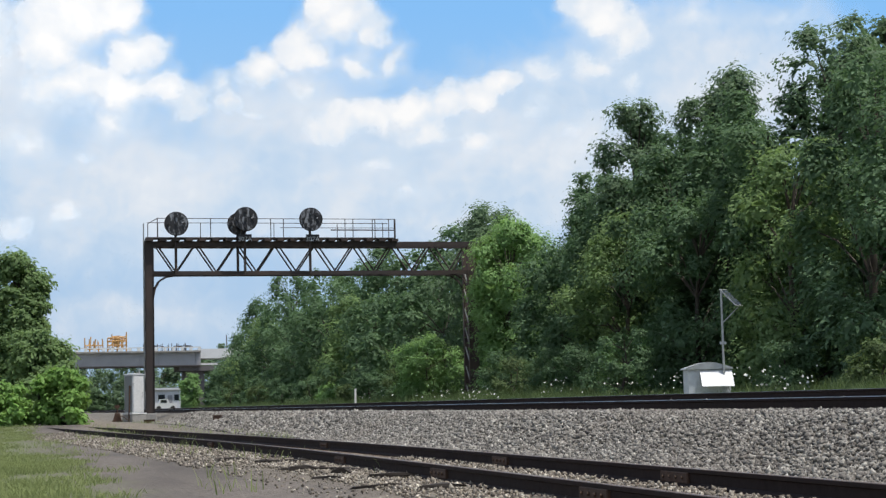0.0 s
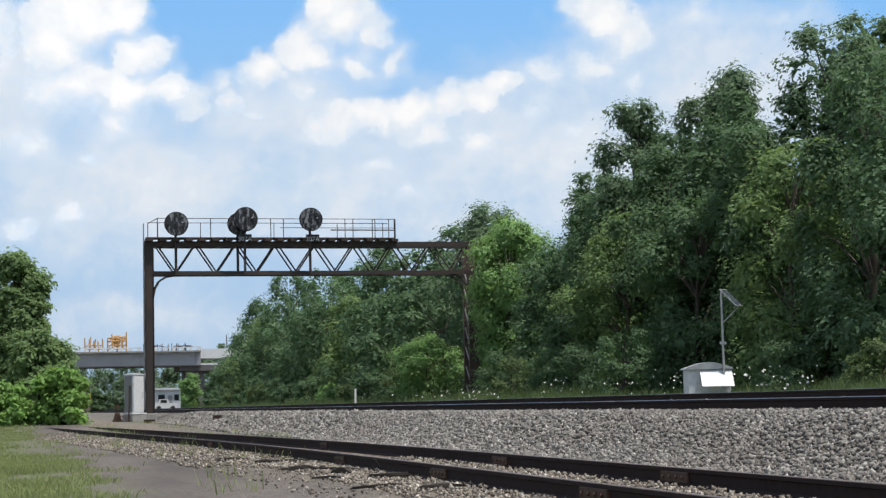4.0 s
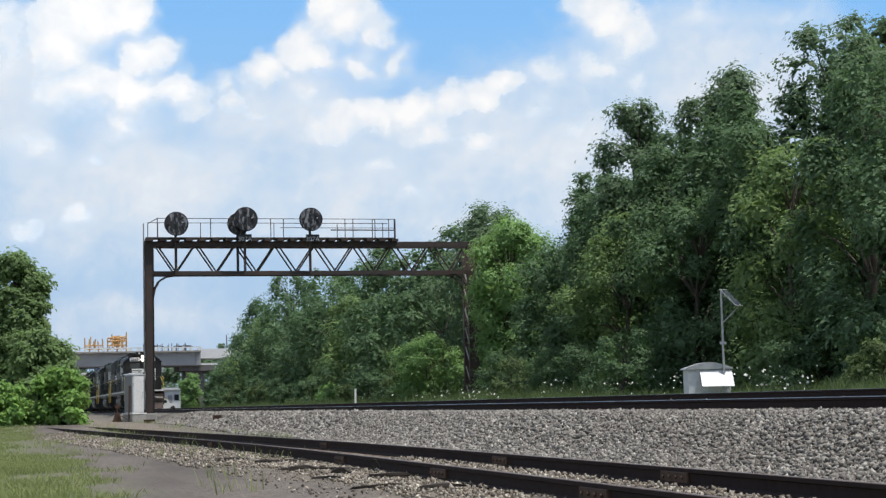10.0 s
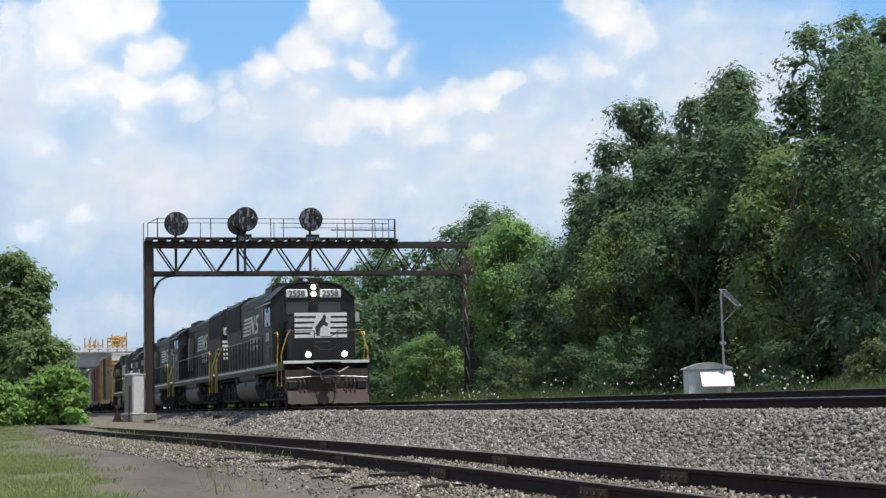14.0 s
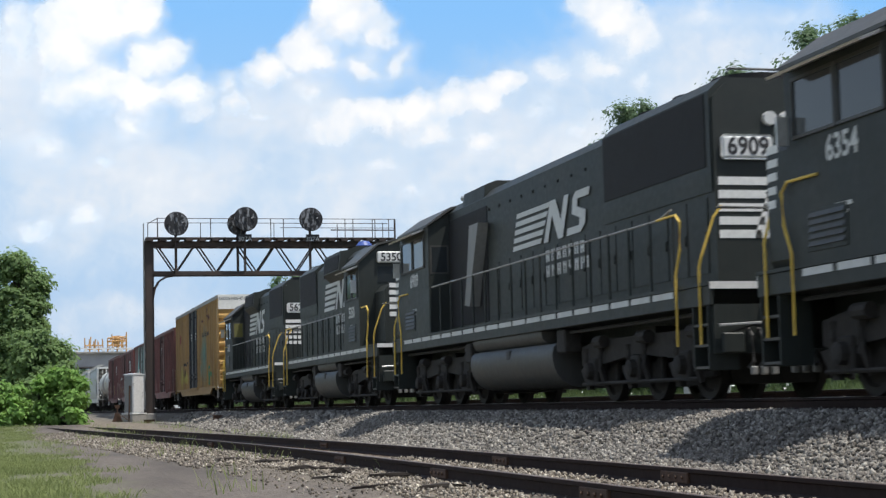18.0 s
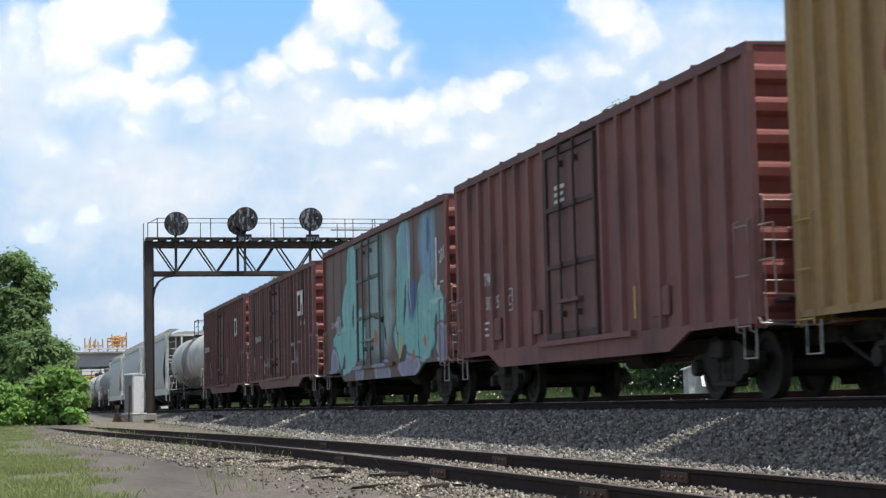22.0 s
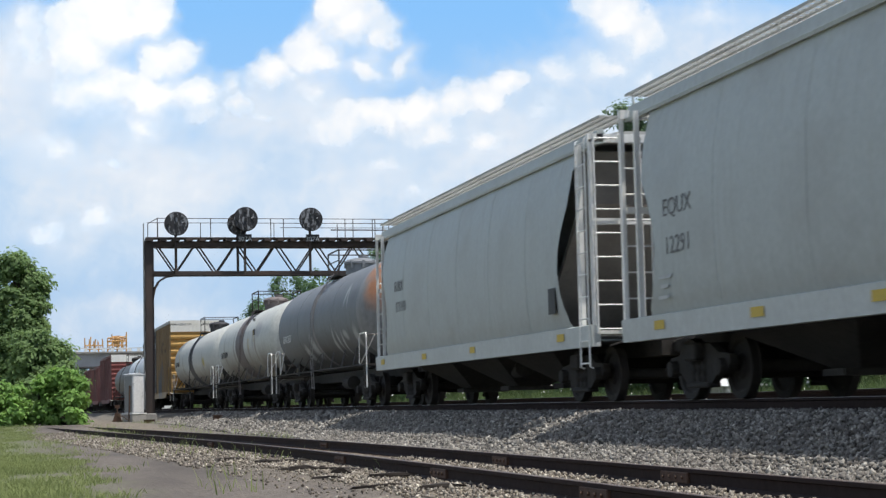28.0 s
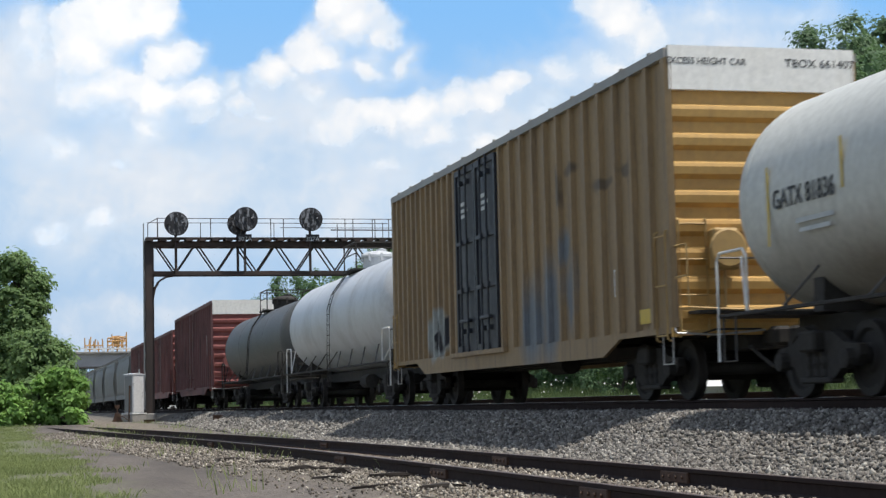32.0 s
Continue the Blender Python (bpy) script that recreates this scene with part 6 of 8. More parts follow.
cloud_sheet("backdrop_clouds_left", "towering white cumulus cloud bank in a blue sky", px([
    (90, 80, 100, 100, 1.6), (140, 40, 105, 95, 1.6), (212, 20, 62, 80, 1.4), (235, 95, 75, 70, 1.5), (120, 150, 140, 100, 1.5), (220, 155, 100, 75, 1.5),
    (285, 150, 70, 55, 1.2), (205, 205, 95, 65, 1.0), (0, 80, 60, 120, 0.8), (50, 260, 130, 70, 0.5), (150, 275, 70, 35, 0.55), (125, 385, 55, 48, 0.6), (30, 405, 70, 45, 0.55)]), (0.62, -0.10), 3600, 1, 1.04)
cloud_sheet("backdrop_clouds_middle", "white cumulus towers in a blue sky", px([
    (602, 40, 90, 85, 1.5), (575, 15, 60, 60, 1.3), (655, 65, 60, 70, 1.1), (560, 100, 95, 75, 1.2), (640, 120, 90, 75, 1.0), (692, 110, 48, 70, 0.8),
    (465, 132, 68, 56, 1.1), (412, 182, 44, 36, 1.0), (350, 190, 65, 60, 0.8), (395, 150, 45, 50, 0.55), (540, 160, 110, 60, 0.7), (450, 200, 90, 60, 0.6), (340, 270, 110, 60, 0.4)]), (0.20, -0.04), 3800, 2)
cloud_sheet("backdrop_clouds_right", "long bank of white cumulus above the trees", px([
    (600, 228, 85, 60, 1.0), (665, 212, 78, 56, 1.1), (735, 200, 70, 55, 1.2), (795, 190, 62, 48, 1.1), (848, 176, 62, 46, 1.0), (893, 152, 52, 42, 1.1), (760, 235, 95, 62, 1.2),
    (835, 255, 70, 66, 0.85), (720, 340, 70, 48, 0.6), (660, 285, 110, 55, 0.65), (935, 205, 80, 66, 0.6), (1010, 235, 70, 50, 0.5)]), (0.14, 0.0), 4000, 3)
cloud_sheet("backdrop_clouds_high", "soft white cumulus heads in the upper sky", px([
    (1065, 40, 85, 70, 1.2), (1112, 72, 80, 70, 1.1), (1055, 110, 85, 60, 0.9), (1125, 140, 68, 56, 0.8), (1035, 15, 60, 60, 1.0), (970, 135, 85, 55, 0.55), (1235, 35, 130, 70, 0.42), (1400, 40, 170, 70, 0.4)]), (0.30, 0.0), 4150, 7)
cloud_sheet("backdrop_clouds_veil", "thin pale veil of high cloud over the horizon", px([
    (250, 350, 500, 210, 0.9), (700, 330, 520, 200, 0.95), (1250, 180, 400, 260, 0.9), (0, 160, 220, 240, 0.9), (1000, 270, 440, 210, 0.95), (500, 220, 260, 130, 0.85), (250, 560, 500, 120, 0.45)]), (0.10, 0.0), 4300, 5, 0.94, True)


# ---- signal bridge ----
BRIDGE_IRON = paint("signal_bridge_iron", (0.045, 0.035, 0.032), (0.10, 0.06, 0.045), 0.5, 0.7)
# Bridge iron again, lightened: the far post's sunlight is put into the colour.
POST_IRON_SUNLIT = paint("signal_bridge_post_sunlit", (0.10, 0.07, 0.062), (0.16, 0.10, 0.08), 0.5, 0.7)
# Sun glint on the flat lacing bars is painted as pale grey.
LACING_GLINT = plain("lacing_bars_glint", (0.38, 0.37, 0.35), 0.5, 0.3, 6, 0.3, 0.2)
DISC = plain("signal_disc", (0.018, 0.018, 0.02), 0.55, 0.0, 5, 0.4, 0.2)
GALV = plain("galvanised", (0.42, 0.43, 0.43), 0.5, 0.4, 8, 0.2, 0.15)
SILVER = paint("silver_paint", (0.62, 0.64, 0.66), (0.30, 0.28, 0.25), 0.3, 0.45)
CONC = plain("concrete", (0.33, 0.32, 0.30), 0.9, 0.0, 5, 0.2, 0.4)


def peeling():
    """Black paint flaking off in pale upright streaks."""
    k = Nodes("signal_disc_peeling")
    a = k.noise(2.2, 5, 0.65, stretch=(2.4, 1, 0.8))
    b = k.noise(9, 4, 0.6)
    f = k.span(k.math("ADD", a, k.math("MULTIPLY", b, 0.25)), 0.63, 0.72)
    k.color(k.mix(f, (0.02, 0.021, 0.025), (0.24, 0.25, 0.27)))
    k.rough(0.65)
    return k.mat


PEEL = peeling()


def lattice(bm, x0, x1, y, z0, z1, n, r=0.045):
    """Zigzag of flat bars between two chords."""
    w = (x1 - x0) / n
    for i in range(n):
        a, b, c = x0 + w * i, x0 + w * (i + 0.5), x0 + w * (i + 1)
        for p, q in (((a + 0.12, z1), (b - 0.05, z0)), ((b + 0.05, z0), (c - 0.12, z1))):
            tube(bm, [(p[0], y, p[1]), (q[0], y, q[1])], r, 4)


def signal_bridge():
    g = thing("signal_bridge", pose(0, 96.0, 0), "dark rusty steel signal bridge spanning the tracks with three signal heads", "signal bridge")
    k = 96.0 / 95.0
    xl, xr = 7.66 * k, 25.75 * k
    zt, zb = 10.02, 8.42
    for x, w in ((xl, 0.16), (xr, 0.2)):
        iron = BRIDGE_IRON if x == xl else POST_IRON_SUNLIT
        for y in (-0.55, 0.55):
            part("post_leg", bx(x - w - 0.05, x + w + 0.05, y - 0.07, y + 0.07, 0.7, zt, bev=0.01), iron, g)
            part("post_flange", bx(x - w - 0.075, x - w - 0.055, y - 0.13, y + 0.13, 0.7, zt), iron, g)
            part("post_flange", bx(x + w + 0.055, x + w + 0.075, y - 0.13, y + 0.13, 0.7, zt), iron, g)
        lace = bmesh.new()
        z = 0.9
        while z < zb - 0.3:
            for d in (-w, w):
                tube(lace, [(x + d, -0.5, z), (x + d, 0.5, z + 1.1)], 0.04, 4)
            z += 1.1
        tagged(part("post_lacing", lace, LACING_GLINT, g, "thin lacing bars with sun glint painted pale"), kind="stuff")
        part("footing", bx(x - 0.32, x + 0.32, -0.75, 0.75, 0.3, 0.8, bev=0.04), CONC, g)
    for y in (-0.55, 0.55):
        part("top_chord", bx(xl - 0.25, xr + 0.3, y - 0.09, y + 0.09, zt - 0.12, zt + 0.16), BRIDGE_IRON, g)
        part("bottom_chord", bx(xl, xr + 0.1, y - 0.09, y + 0.09, zb - 0.09, zb + 0.12), BRIDGE_IRON, g)
        bm = bmesh.new()
        lattice(bm, xl + 0.35, xr - 0.1, y, zb + 0.1, zt - 0.1, 8)
        tagged(part("web", bm, BRIDGE_IRON, g), kind="stuff")
        for x, d in ((xl + 0.1, 1), (xr - 0.1, -1)):
            part("knee_brace", tb([(x + d * 1.35, y, zb - 0.05), (x + d * 0.9, y, zb - 0.12), (x + d * 0.45, y, zb - 0.4), (x + d * 0.2, y, zb - 0.85), (x + d * 0.1, y, zb - 1.35)], 0.05, 5), BRIDGE_IRON, g)
    # walkway with hand rails along two thirds of the span
    xe = 21.23 * k
    wk = bmesh.new()
    box(wk, xl - 0.2, xe, -0.95, 0.0, zt + 0.30, zt + 0.36)
    n = 20
    for i in range(n):
        x = xl + (xe - xl) * i / (n - 1)
        box(wk, x - 0.19, x + 0.19, -0.95, 0.6, zt + 0.16, zt + 0.30)
    part("walkway", wk, BRIDGE_IRON, g)
    hr = bmesh.new()
    zr = 11.42
    posts = [xl - 0.1, xl + 0.42, 10.95 * k, 14.25 * k, 14.95 * k, 18.4 * k, 18.85 * k, 19.95 * k, 20.1 * k, xe - 0.35, xe]
    for i, x in enumerate(posts):
        r = 0.055 if i == len(posts) - 1 else 0.024
        tube(hr, [(x, -0.93, zt + 0.3), (x, -0.93, zr if i else zr - 0.3)], r, 5)
    for z, r, x0 in ((zr, 0.02, xl + 0.4), (zr - 0.5, 0.018, xl + 7.2), (zr - 0.62, 0.035, 17.6 * k)):
        tube(hr, [(x0, -0.93, z), (xe, -0.93, z)], r, 5)
    tube(hr, [(xl - 0.1, -0.93, zr - 0.3), (xl + 0.42, -0.93, zr)], 0.02, 5)
    for i, x in enumerate([xl + 0.6, 10.6 * k, 14.7 * k, 18.3 * k, xe - 0.3]):
        tube(hr, [(x, 0.9, zt + 0.16), (x, 0.9, zr - 0.05)], 0.022, 5)
    tube(hr, [(xl, 0.9, zr - 0.05), (xe, 0.9, zr - 0.05)], 0.02, 5)
    part("hand_rail", hr, BRIDGE_IRON, g)
    # ladder on the outer face of the near post
    ld = bmesh.new()
    for y in (-0.2, 0.2):
        tube(ld, [(xl - 0.26, y, 1.0), (xl - 0.26, y, zr - 0.2)], 0.022, 5)
    for i in range(30):
        z = 1.2 + 0.32 * i
        tube(ld, [(xl - 0.26, -0.2, z), (xl - 0.26, 0.2, z)], 0.022, 4)
    part("ladder", ld, GALV, g)
    # signal heads: black discs with a ring of small lamps
    for x, z, r, y in ((9.17, 11.10, 0.64, -1.1), (12.62, 11.14, 0.60, -0.72), (12.96, 11.36, 0.66, -1.15), (16.62, 11.37, 0.64, -1.1)):
        head = part("signal_head", lt([(y - 0.105, r - 0.02), (y - 0.05, r - 0.01), (y, r), (y + 0.02, r - 0.03)], 40, "y", (x, 0, z)), PEEL, g, "round black position light signal head")
        part("rim", lt([(y - 0.1, r + 0.015), (y - 0.1, r - 0.03), (y - 0.061, r - 0.03), (y - 0.04, r + 0.02)], 40, "y", (x, 0, z)), BRIDGE_IRON, head)
        for a in [45 * j for j in range(8)] + [None]:
            lx, lz = (x, z) if a is None else (x + r * 0.66 * math.cos(radians(a)), z + r * 0.66 * math.sin(radians(a)))
            if a in (0, 180, None, 45, 225, 90, 270):
                part("lamp", lt([(y - 0.16, 0.07), (y - 0.16, 0.085), (y - 0.06, 0.09)], 12, "y", (lx, 0, lz)), DISC, head)
        part("lens", lt([(y - 0.15, 0.06), (y - 0.1, 0.065)], 12, "y", (x, 0, z)), LENS, head, "small pale lens")
        part("lens", lt([(y - 0.15, 0.05), (y - 0.1, 0.055)], 12, "y", (x + r * 0.55, 0, z + r * 0.1)), LENS, head, "small pale lens")
        mast = tb([(x, y + 0.35, zb), (x, y + 0.35, z + 0.2)], 0.075, 8)
        box(mast, x - 0.22, x + 0.22, y, y + 0.45, z - 0.25, z + 0.25, bev=0.03)
        part("mast", mast, BRIDGE_IRON, g)
    for x in (12.8 * k, 16.55 * k):
        part("plate", bx(x - 0.38, x + 0.38, -1.02, -0.99, zt + 0.22, zt + 0.52), DISC, g, "dark plate below a signal head")
        words(g, "307A", 0.36, "f", x, -1.022, zt + 0.25, GALV, "pale worn signal number 307A", name="number_sign")


LENS = plain("lens_glass", (0.5, 0.5, 0.52), 0.1, 0.0, 8, 0.1, 0.05)
signal_bridge()


def relay_cabinet():
    c = thing("relay_cabinet", pose(6.66, 92.5, 0.78, 0, 0, 33), "tall silver metal relay cabinet on a concrete base beside the track", "cabinet")
    part("body", bx(-0.36, 0.36, -0.36, 0.36, 0.08, 2.05, bev=0.015), SILVER, c)
    part("roof", pr([(-0.4, 2.05), (0.4, 2.05), (0.4, 2.1), (0, 2.15), (-0.4, 2.1)], -0.4, 0.4, "y"), SILVER, c)
    part("door", bx(-0.32, 0.34, -0.385, -0.362, 0.13, 2.0, bev=0.008), PALE, c)
    part("side_door", bx(-0.39, -0.362, -0.3, 0.3, 0.13, 2.0, bev=0.008), SILVER_SHADED, c, "side door with shade painted into its grey")
    part("handle", tb([(0.24, -0.39, 0.9), (0.24, -0.42, 0.95), (0.24, -0.42, 1.1), (0.24, -0.39, 1.15)], 0.015, 5), GALV, c)
    part("hinge", bx(-0.335, -0.32, -0.4, -0.386, 0.4, 0.55), GALV, c)
    part("hinge", bx(-0.335, -0.32, -0.4, -0.386, 1.5, 1.65), GALV, c)
    part("base", bx(-0.46, 0.46, -0.44, 0.44, -0.6, -0.005, bev=0.03), CONC, c)
    part("plinth", bx(-0.48, 0.48, -0.46, 0.46, 0.0, 0.075, bev=0.01), PALE, c)
    part("vent_pipe", tb([(0.34, 0.0, 2.05), (0.34, 0.0, 2.35)], 0.04, 8), GALV, c)
    part("conduit", tb([(-0.5, -0.2, -0.5), (-0.46, -0.2, 0.6), (-0.44, -0.2, 1.5)], 0.04, 6), RUST, c)
    s = thing("switch_stand", pose(5.75, 92.0, 0.42), "low dark rusty switch stand beside the siding", "switch stand")
    part("stand", pr([(-0.3, 0), (0.3, 0), (0.2, 0.12), (0.12, 0.45), (-0.12, 0.45), (-0.2, 0.12)], -0.12, 0.12, "y"), RUST, s)
    part("lever", tb([(0.0, -0.15, 0.35), (0.3, -0.2, 0.25), (0.55, -0.2, 0.05)], 0.025, 6), RUST, s)
    part("mast", tb([(0, 0, 0.4), (0, 0, 0.85)], 0.03, 6), RUST, s)
    part("target", bx(-0.12, 0.12, -0.01, 0.01, 0.7, 0.86, bev=0.004), RUST, s)
    for x, y, w in ((7.35, 91.4, 0.55), (8.4, 70.5, 0.35)):
        j = thing("track_box", pose(x, y, ground_z(x, y) - 0.02), "small dark track box lying in the ballast", "track box")
        part("body", bx(-w / 2, w / 2, -0.15, 0.15, 0, 0.2, bev=0.02), RUST, j)
        part("lid", bx(-w / 2 - 0.02, w / 2 + 0.02, -0.17, 0.17, 0.202, 0.23, bev=0.01), RUST, j)


# Cabinet silver with the shade of its left side painted in.
SILVER_SHADED = paint("cabinet_silver_shaded", (0.24, 0.255, 0.26), (0.15, 0.14, 0.13), 0.3, 0.5)
PALE = paint("pale_paint", (0.78, 0.79, 0.78), (0.4, 0.38, 0.35), 0.2, 0.35)
relay_cabinet()


def solar_site():
    c = thing("equipment_box", pose(20.05, 47.6, 0.86, 0, 0, -14), "grey metal trackside equipment box with a sloping lid", "equipment box")
    part("body", bx(-0.62, 0.62, -0.5, 0.5, 0.0, 0.95, bev=0.015), SILVER, c)
    part("roof", pr([(-0.7, 0.95), (0.7, 0.95), (0.66, 1.0), (0.16, 1.15), (-0.16, 1.15), (-0.66, 1.0)], -0.58, 0.58, "y"), GALV, c)
    lid = bmesh.new()
    prism(lid, [(-0.505, 0.88), (-0.53, 0.91), (-0.92, 0.45), (-0.895, 0.42)], -0.28, 0.66, "x")
    part("lid", lid, SILVER, c, "pale sloping hatch lid")
    part("leg", bx(-0.55, -0.45, -0.4, 0.4, -0.5, 0.0), GALV, c)
    part("leg", bx(0.45, 0.55, -0.4, 0.4, -0.5, 0.0), GALV, c)
    p = thing("solar_panel", pose(20.30, 46.9, 0.9), "small solar panel tilted on a slim grey steel pole", "solar panel")
    part("pole", tb([(0, 0, -0.4), (0, 0, 3.22)], 0.034, 8), GALV, p)
    part("pole_clamp", bx(-0.08, 0.08, -0.06, 0.06, 1.62, 1.7), GALV, p)
    m = Matrix.Translation((0.30, 0.0, 2.98)) @ Euler((0, radians(45), radians(-47))).to_matrix().to_4x4()
    bm = bx(-0.35, 0.35, -0.25, 0.25, -0.015, 0.015)
    bmesh.ops.transform(bm, matrix=m, verts=bm.verts[:])
    panel = part("panel", bm, GALV, p)
    bm = bx(-0.33, 0.33, -0.23, 0.23, 0.016, 0.02)
    bmesh.ops.transform(bm, matrix=m, verts=bm.verts[:])
    part("glass_pane", bm, GLASS_PV, panel, "dark blue solar glass")
    part("strut", tb([(0.02, 0, 2.25), (0.5, -0.1, 2.72)], 0.014, 5), GALV, p)


GLASS_PV = glass("solar_cells", (0.05, 0.06, 0.08))
solar_site()

post = thing("marker_post", pose(17.6, 88.0, 0.5), "short white marker post beside the second track", "marker post")
part("stake", bx(-0.05, 0.05, -0.03, 0.03, 0, 1.35, bev=0.01), plain("white_post", (0.7, 0.7, 0.67), 0.6), post)


# ---- road bridge under construction and what lies beyond ----
FASCIA = plain("girder_grey", (0.36, 0.36, 0.37), 0.7, 0.1, 0.6, 0.12, 0.2)
# Darker copy of the girder grey, with the shade under the deck painted in.
SHADE = plain("girder_shaded", (0.13, 0.12, 0.12), 0.8, 0.0, 0.6, 0.2, 0.2)
CRANE = plain("machine_yellow", (0.50, 0.28, 0.09), 0.6, 0.0, 1.0, 0.3, 0.2)
SIDING_W = plain("white_siding", (0.62, 0.64, 0.66), 0.7, 0.0, 1.0, 0.1, 0.1)
ROOFING = plain("roof_grey", (0.30, 0.31, 0.33), 0.8, 0.0, 1.0, 0.2, 0.2)


def road_bridge():
    b = thing("road_bridge", pose(0, 285.0, 0), "grey steel girder road bridge under construction across the railway", "bridge")
    x0, x1 = -70.0, 31.3
    for i, y in enumerate((0.0, 3.0, 6.0, 9.0)):
        part("girder", bx(x0, x1, y - 0.25, y + 0.25, 8.15, 10.25), FASCIA if i == 0 else SHADE, b)
    part("bottom_flange", bx(x0, x1, -0.5, 9.5, 8.0, 8.14), SHADE, b)
    for i in range(34):
        x = x0 + 1.5 + 3.0 * i
        part("stiffener", bx(x - 0.06, x + 0.06, -0.4, -0.252, 8.16, 10.2), FASCIA, b)
    part("deck", bx(x0, x1, -0.9, 10.4, 10.25, 10.5), CONC, b)
    par = bmesh.new()
    box(par, x0, x1, -0.85, -0.7, 10.95, 11.1)
    x = x0
    while x < x1:
        box(par, x, x + 0.5, -0.85, -0.7, 10.5, 10.95)
        x += 1.4
    part("parapet", par, PALE, b, "pale railing along the deck")
    pier = bx(29.0, 32.0, 1.0, 8.5, 0.5, 7.2)
    box(pier, 27.8, 33.5, 0.2, 9.4, 7.2, 7.99)
    part("pier", pier, SHADE, b)
    part("pier", bx(-42, -39, 1, 8.5, 0.2, 7.99), CONC, b)
    far = bx(31.5, 90, 4.0, 12.0, 9.3, 10.9)
    box(far, 31.5, 90, 3.6, 3.9, 8.2, 8.5)
    part("approach_span", far, PALE, b, "pale unfinished approach span")
    part("approach_pier", bx(52, 55, 5, 11, 0.5, 9.3), CONC, b)
    # stores and plant on the deck
    rnd = random.Random(3)
    clut = bmesh.new()
    for i in range(26):
        x = rnd.uniform(22, 30)
        box(clut, x, x + 0.09, 1, 1.1, 10.5, 10.9 + rnd.uniform(0.3, 0.9))
        if i % 2:
            z = rnd.uniform(10.9, 11.3)
            box(clut, x, x + rnd.uniform(0.5, 1.3), 1.2, 1.6, z, z + 0.14)
    part("deck_stores", clut, RUST, b)
    part("lamp_pole", tb([(36.2, 5, 10.9), (36.2, 5, 13.2)], 0.09, 6), SHADE, b)
    for cx, w, h in ((14.3, 2.9, 2.6), (18.0, 3.0, 3.4)):
        m = thing("formwork_frame", pose(cx, 286.5, 10.5), "yellow steel formwork frame standing on the bridge deck", "formwork")
        fr = bmesh.new()
        n = 5
        for i in range(n):
            x = -w / 2 + w * i / (n - 1)
            hh = h * rnd.uniform(0.6, 1.0)
            tube(fr, [(x, 0, 0), (x + rnd.uniform(-0.2, 0.2), 0, hh)], 0.10, 5)
            tube(fr, [(x, 1.5, 0), (x, 1.5, hh * 0.9)], 0.09, 5)
        for z in (0.5, 1.1):
            tube(fr, [(-w / 2, 0, z), (w / 2, 0, z)], 0.09, 5)
        for i in range(4):
            x = -w / 2 + w * i / 4
            tube(fr, [(x, 0, 0.5), (x + w / 4, 0, 1.5)], 0.06, 4)
        if cx > 16:
            for z in (1.7, 2.3):
                tube(fr, [(-w / 2, 0, z), (w / 2, 0, z + 0.2)], 0.09, 5)
                tube(fr, [(-w / 2, 1.5, z), (w / 2, 1.5, z)], 0.09, 5)
        part("frame", fr, CRANE, m)
        if cx > 16:
            part("hopper", pr([(-0.5, 0.9), (0.3, 0.9), (0.6, 2.0), (0.2, 2.3), (-0.7, 2.1)], 0.1, 1.4, "y"), CRANE, m)
            part("boom", tb([(-1.3, 0.5, 1.7), (-0.7, 0.5, 2.5), (0.4, 0.5, 2.6), (1.3, 0.5, 2.0)], 0.1, 6), CRANE, m)


road_bridge()


def white_house():
    h = thing("house", pose(23.2, 262, 1.0), "low white building with a grey roof beyond the bridge", "house")
    part("wall", bx(-1.6, 2.6, 0, 6, 0, 2.9), SIDING_W, h)
    part("roof", pr([(-1.9, 2.9), (2.9, 2.9), (2.7, 3.2), (-1.7, 3.2)], -0.4, 6.4, "y"), SIDING_W, h)
    part("window", bx(-0.8, 0.2, -0.04, -0.004, 1.3, 2.2), GLASS, h)
    part("door", bx(0.6, 1.3, -0.05, -0.004, 0, 2.1), ROOFING, h)
    part("window", bx(1.6, 2.3, -0.04, -0.004, 1.3, 2.2), GLASS, h)
    v = thing("pickup_truck", pose(21.2, 240, 0.8), "white pickup truck parked beyond the tracks", "truck")
    part("body", pr([(-1.1, 0.35), (1.9, 0.35), (1.9, 1.0), (0.9, 1.05), (0.6, 1.6), (-0.4, 1.6), (-0.6, 1.05), (-1.1, 1.0)], 0, 1.8, "y"), PALE, v)
    part("side_window", bx(-0.35, 0.5, -0.02, -0.004, 1.08, 1.5), GLASS, v)
    for x in (-0.6, 1.3):
        part("wheel", lt([(-0.02, 0.2), (-0.02, 0.34), (0.2, 0.34), (0.2, 0.2)], 16, "y", (x, 0, 0.34)), HOSE, v)


white_house()

# Distance haze is put into the leaf colour: most take the paler LEAF_B.
for i, (x, y, h, r) in enumerate(((20, 345, 8.5, 6), (30, 350, 7.5, 6), (10, 352, 8.0, 6), (39, 330, 9.5, 6), (3, 340, 8.5, 6), (14, 300, 4.0, 3.0), (33.5, 262, 6.0, 3.2), (27.5, 222, 5.5, 2.4), (31.0, 236, 7.0, 3.0), (24, 330, 9.5, 6), (28, 318, 8, 4.5), (16, 335, 9, 6), (22, 312, 6.5, 4), (52, 420, 16, 7), (58, 430, 17, 8), (46, 425, 13, 6))):
    make_tree("tree", "hazy green tree beyond the road bridge", x, y, h, r, LEAF_A if 4 < i < 9 else LEAF_B, 400 + i, leaf=0.34, n_clump=34, twigs=10, group="trees beyond the bridge", low=0.05)


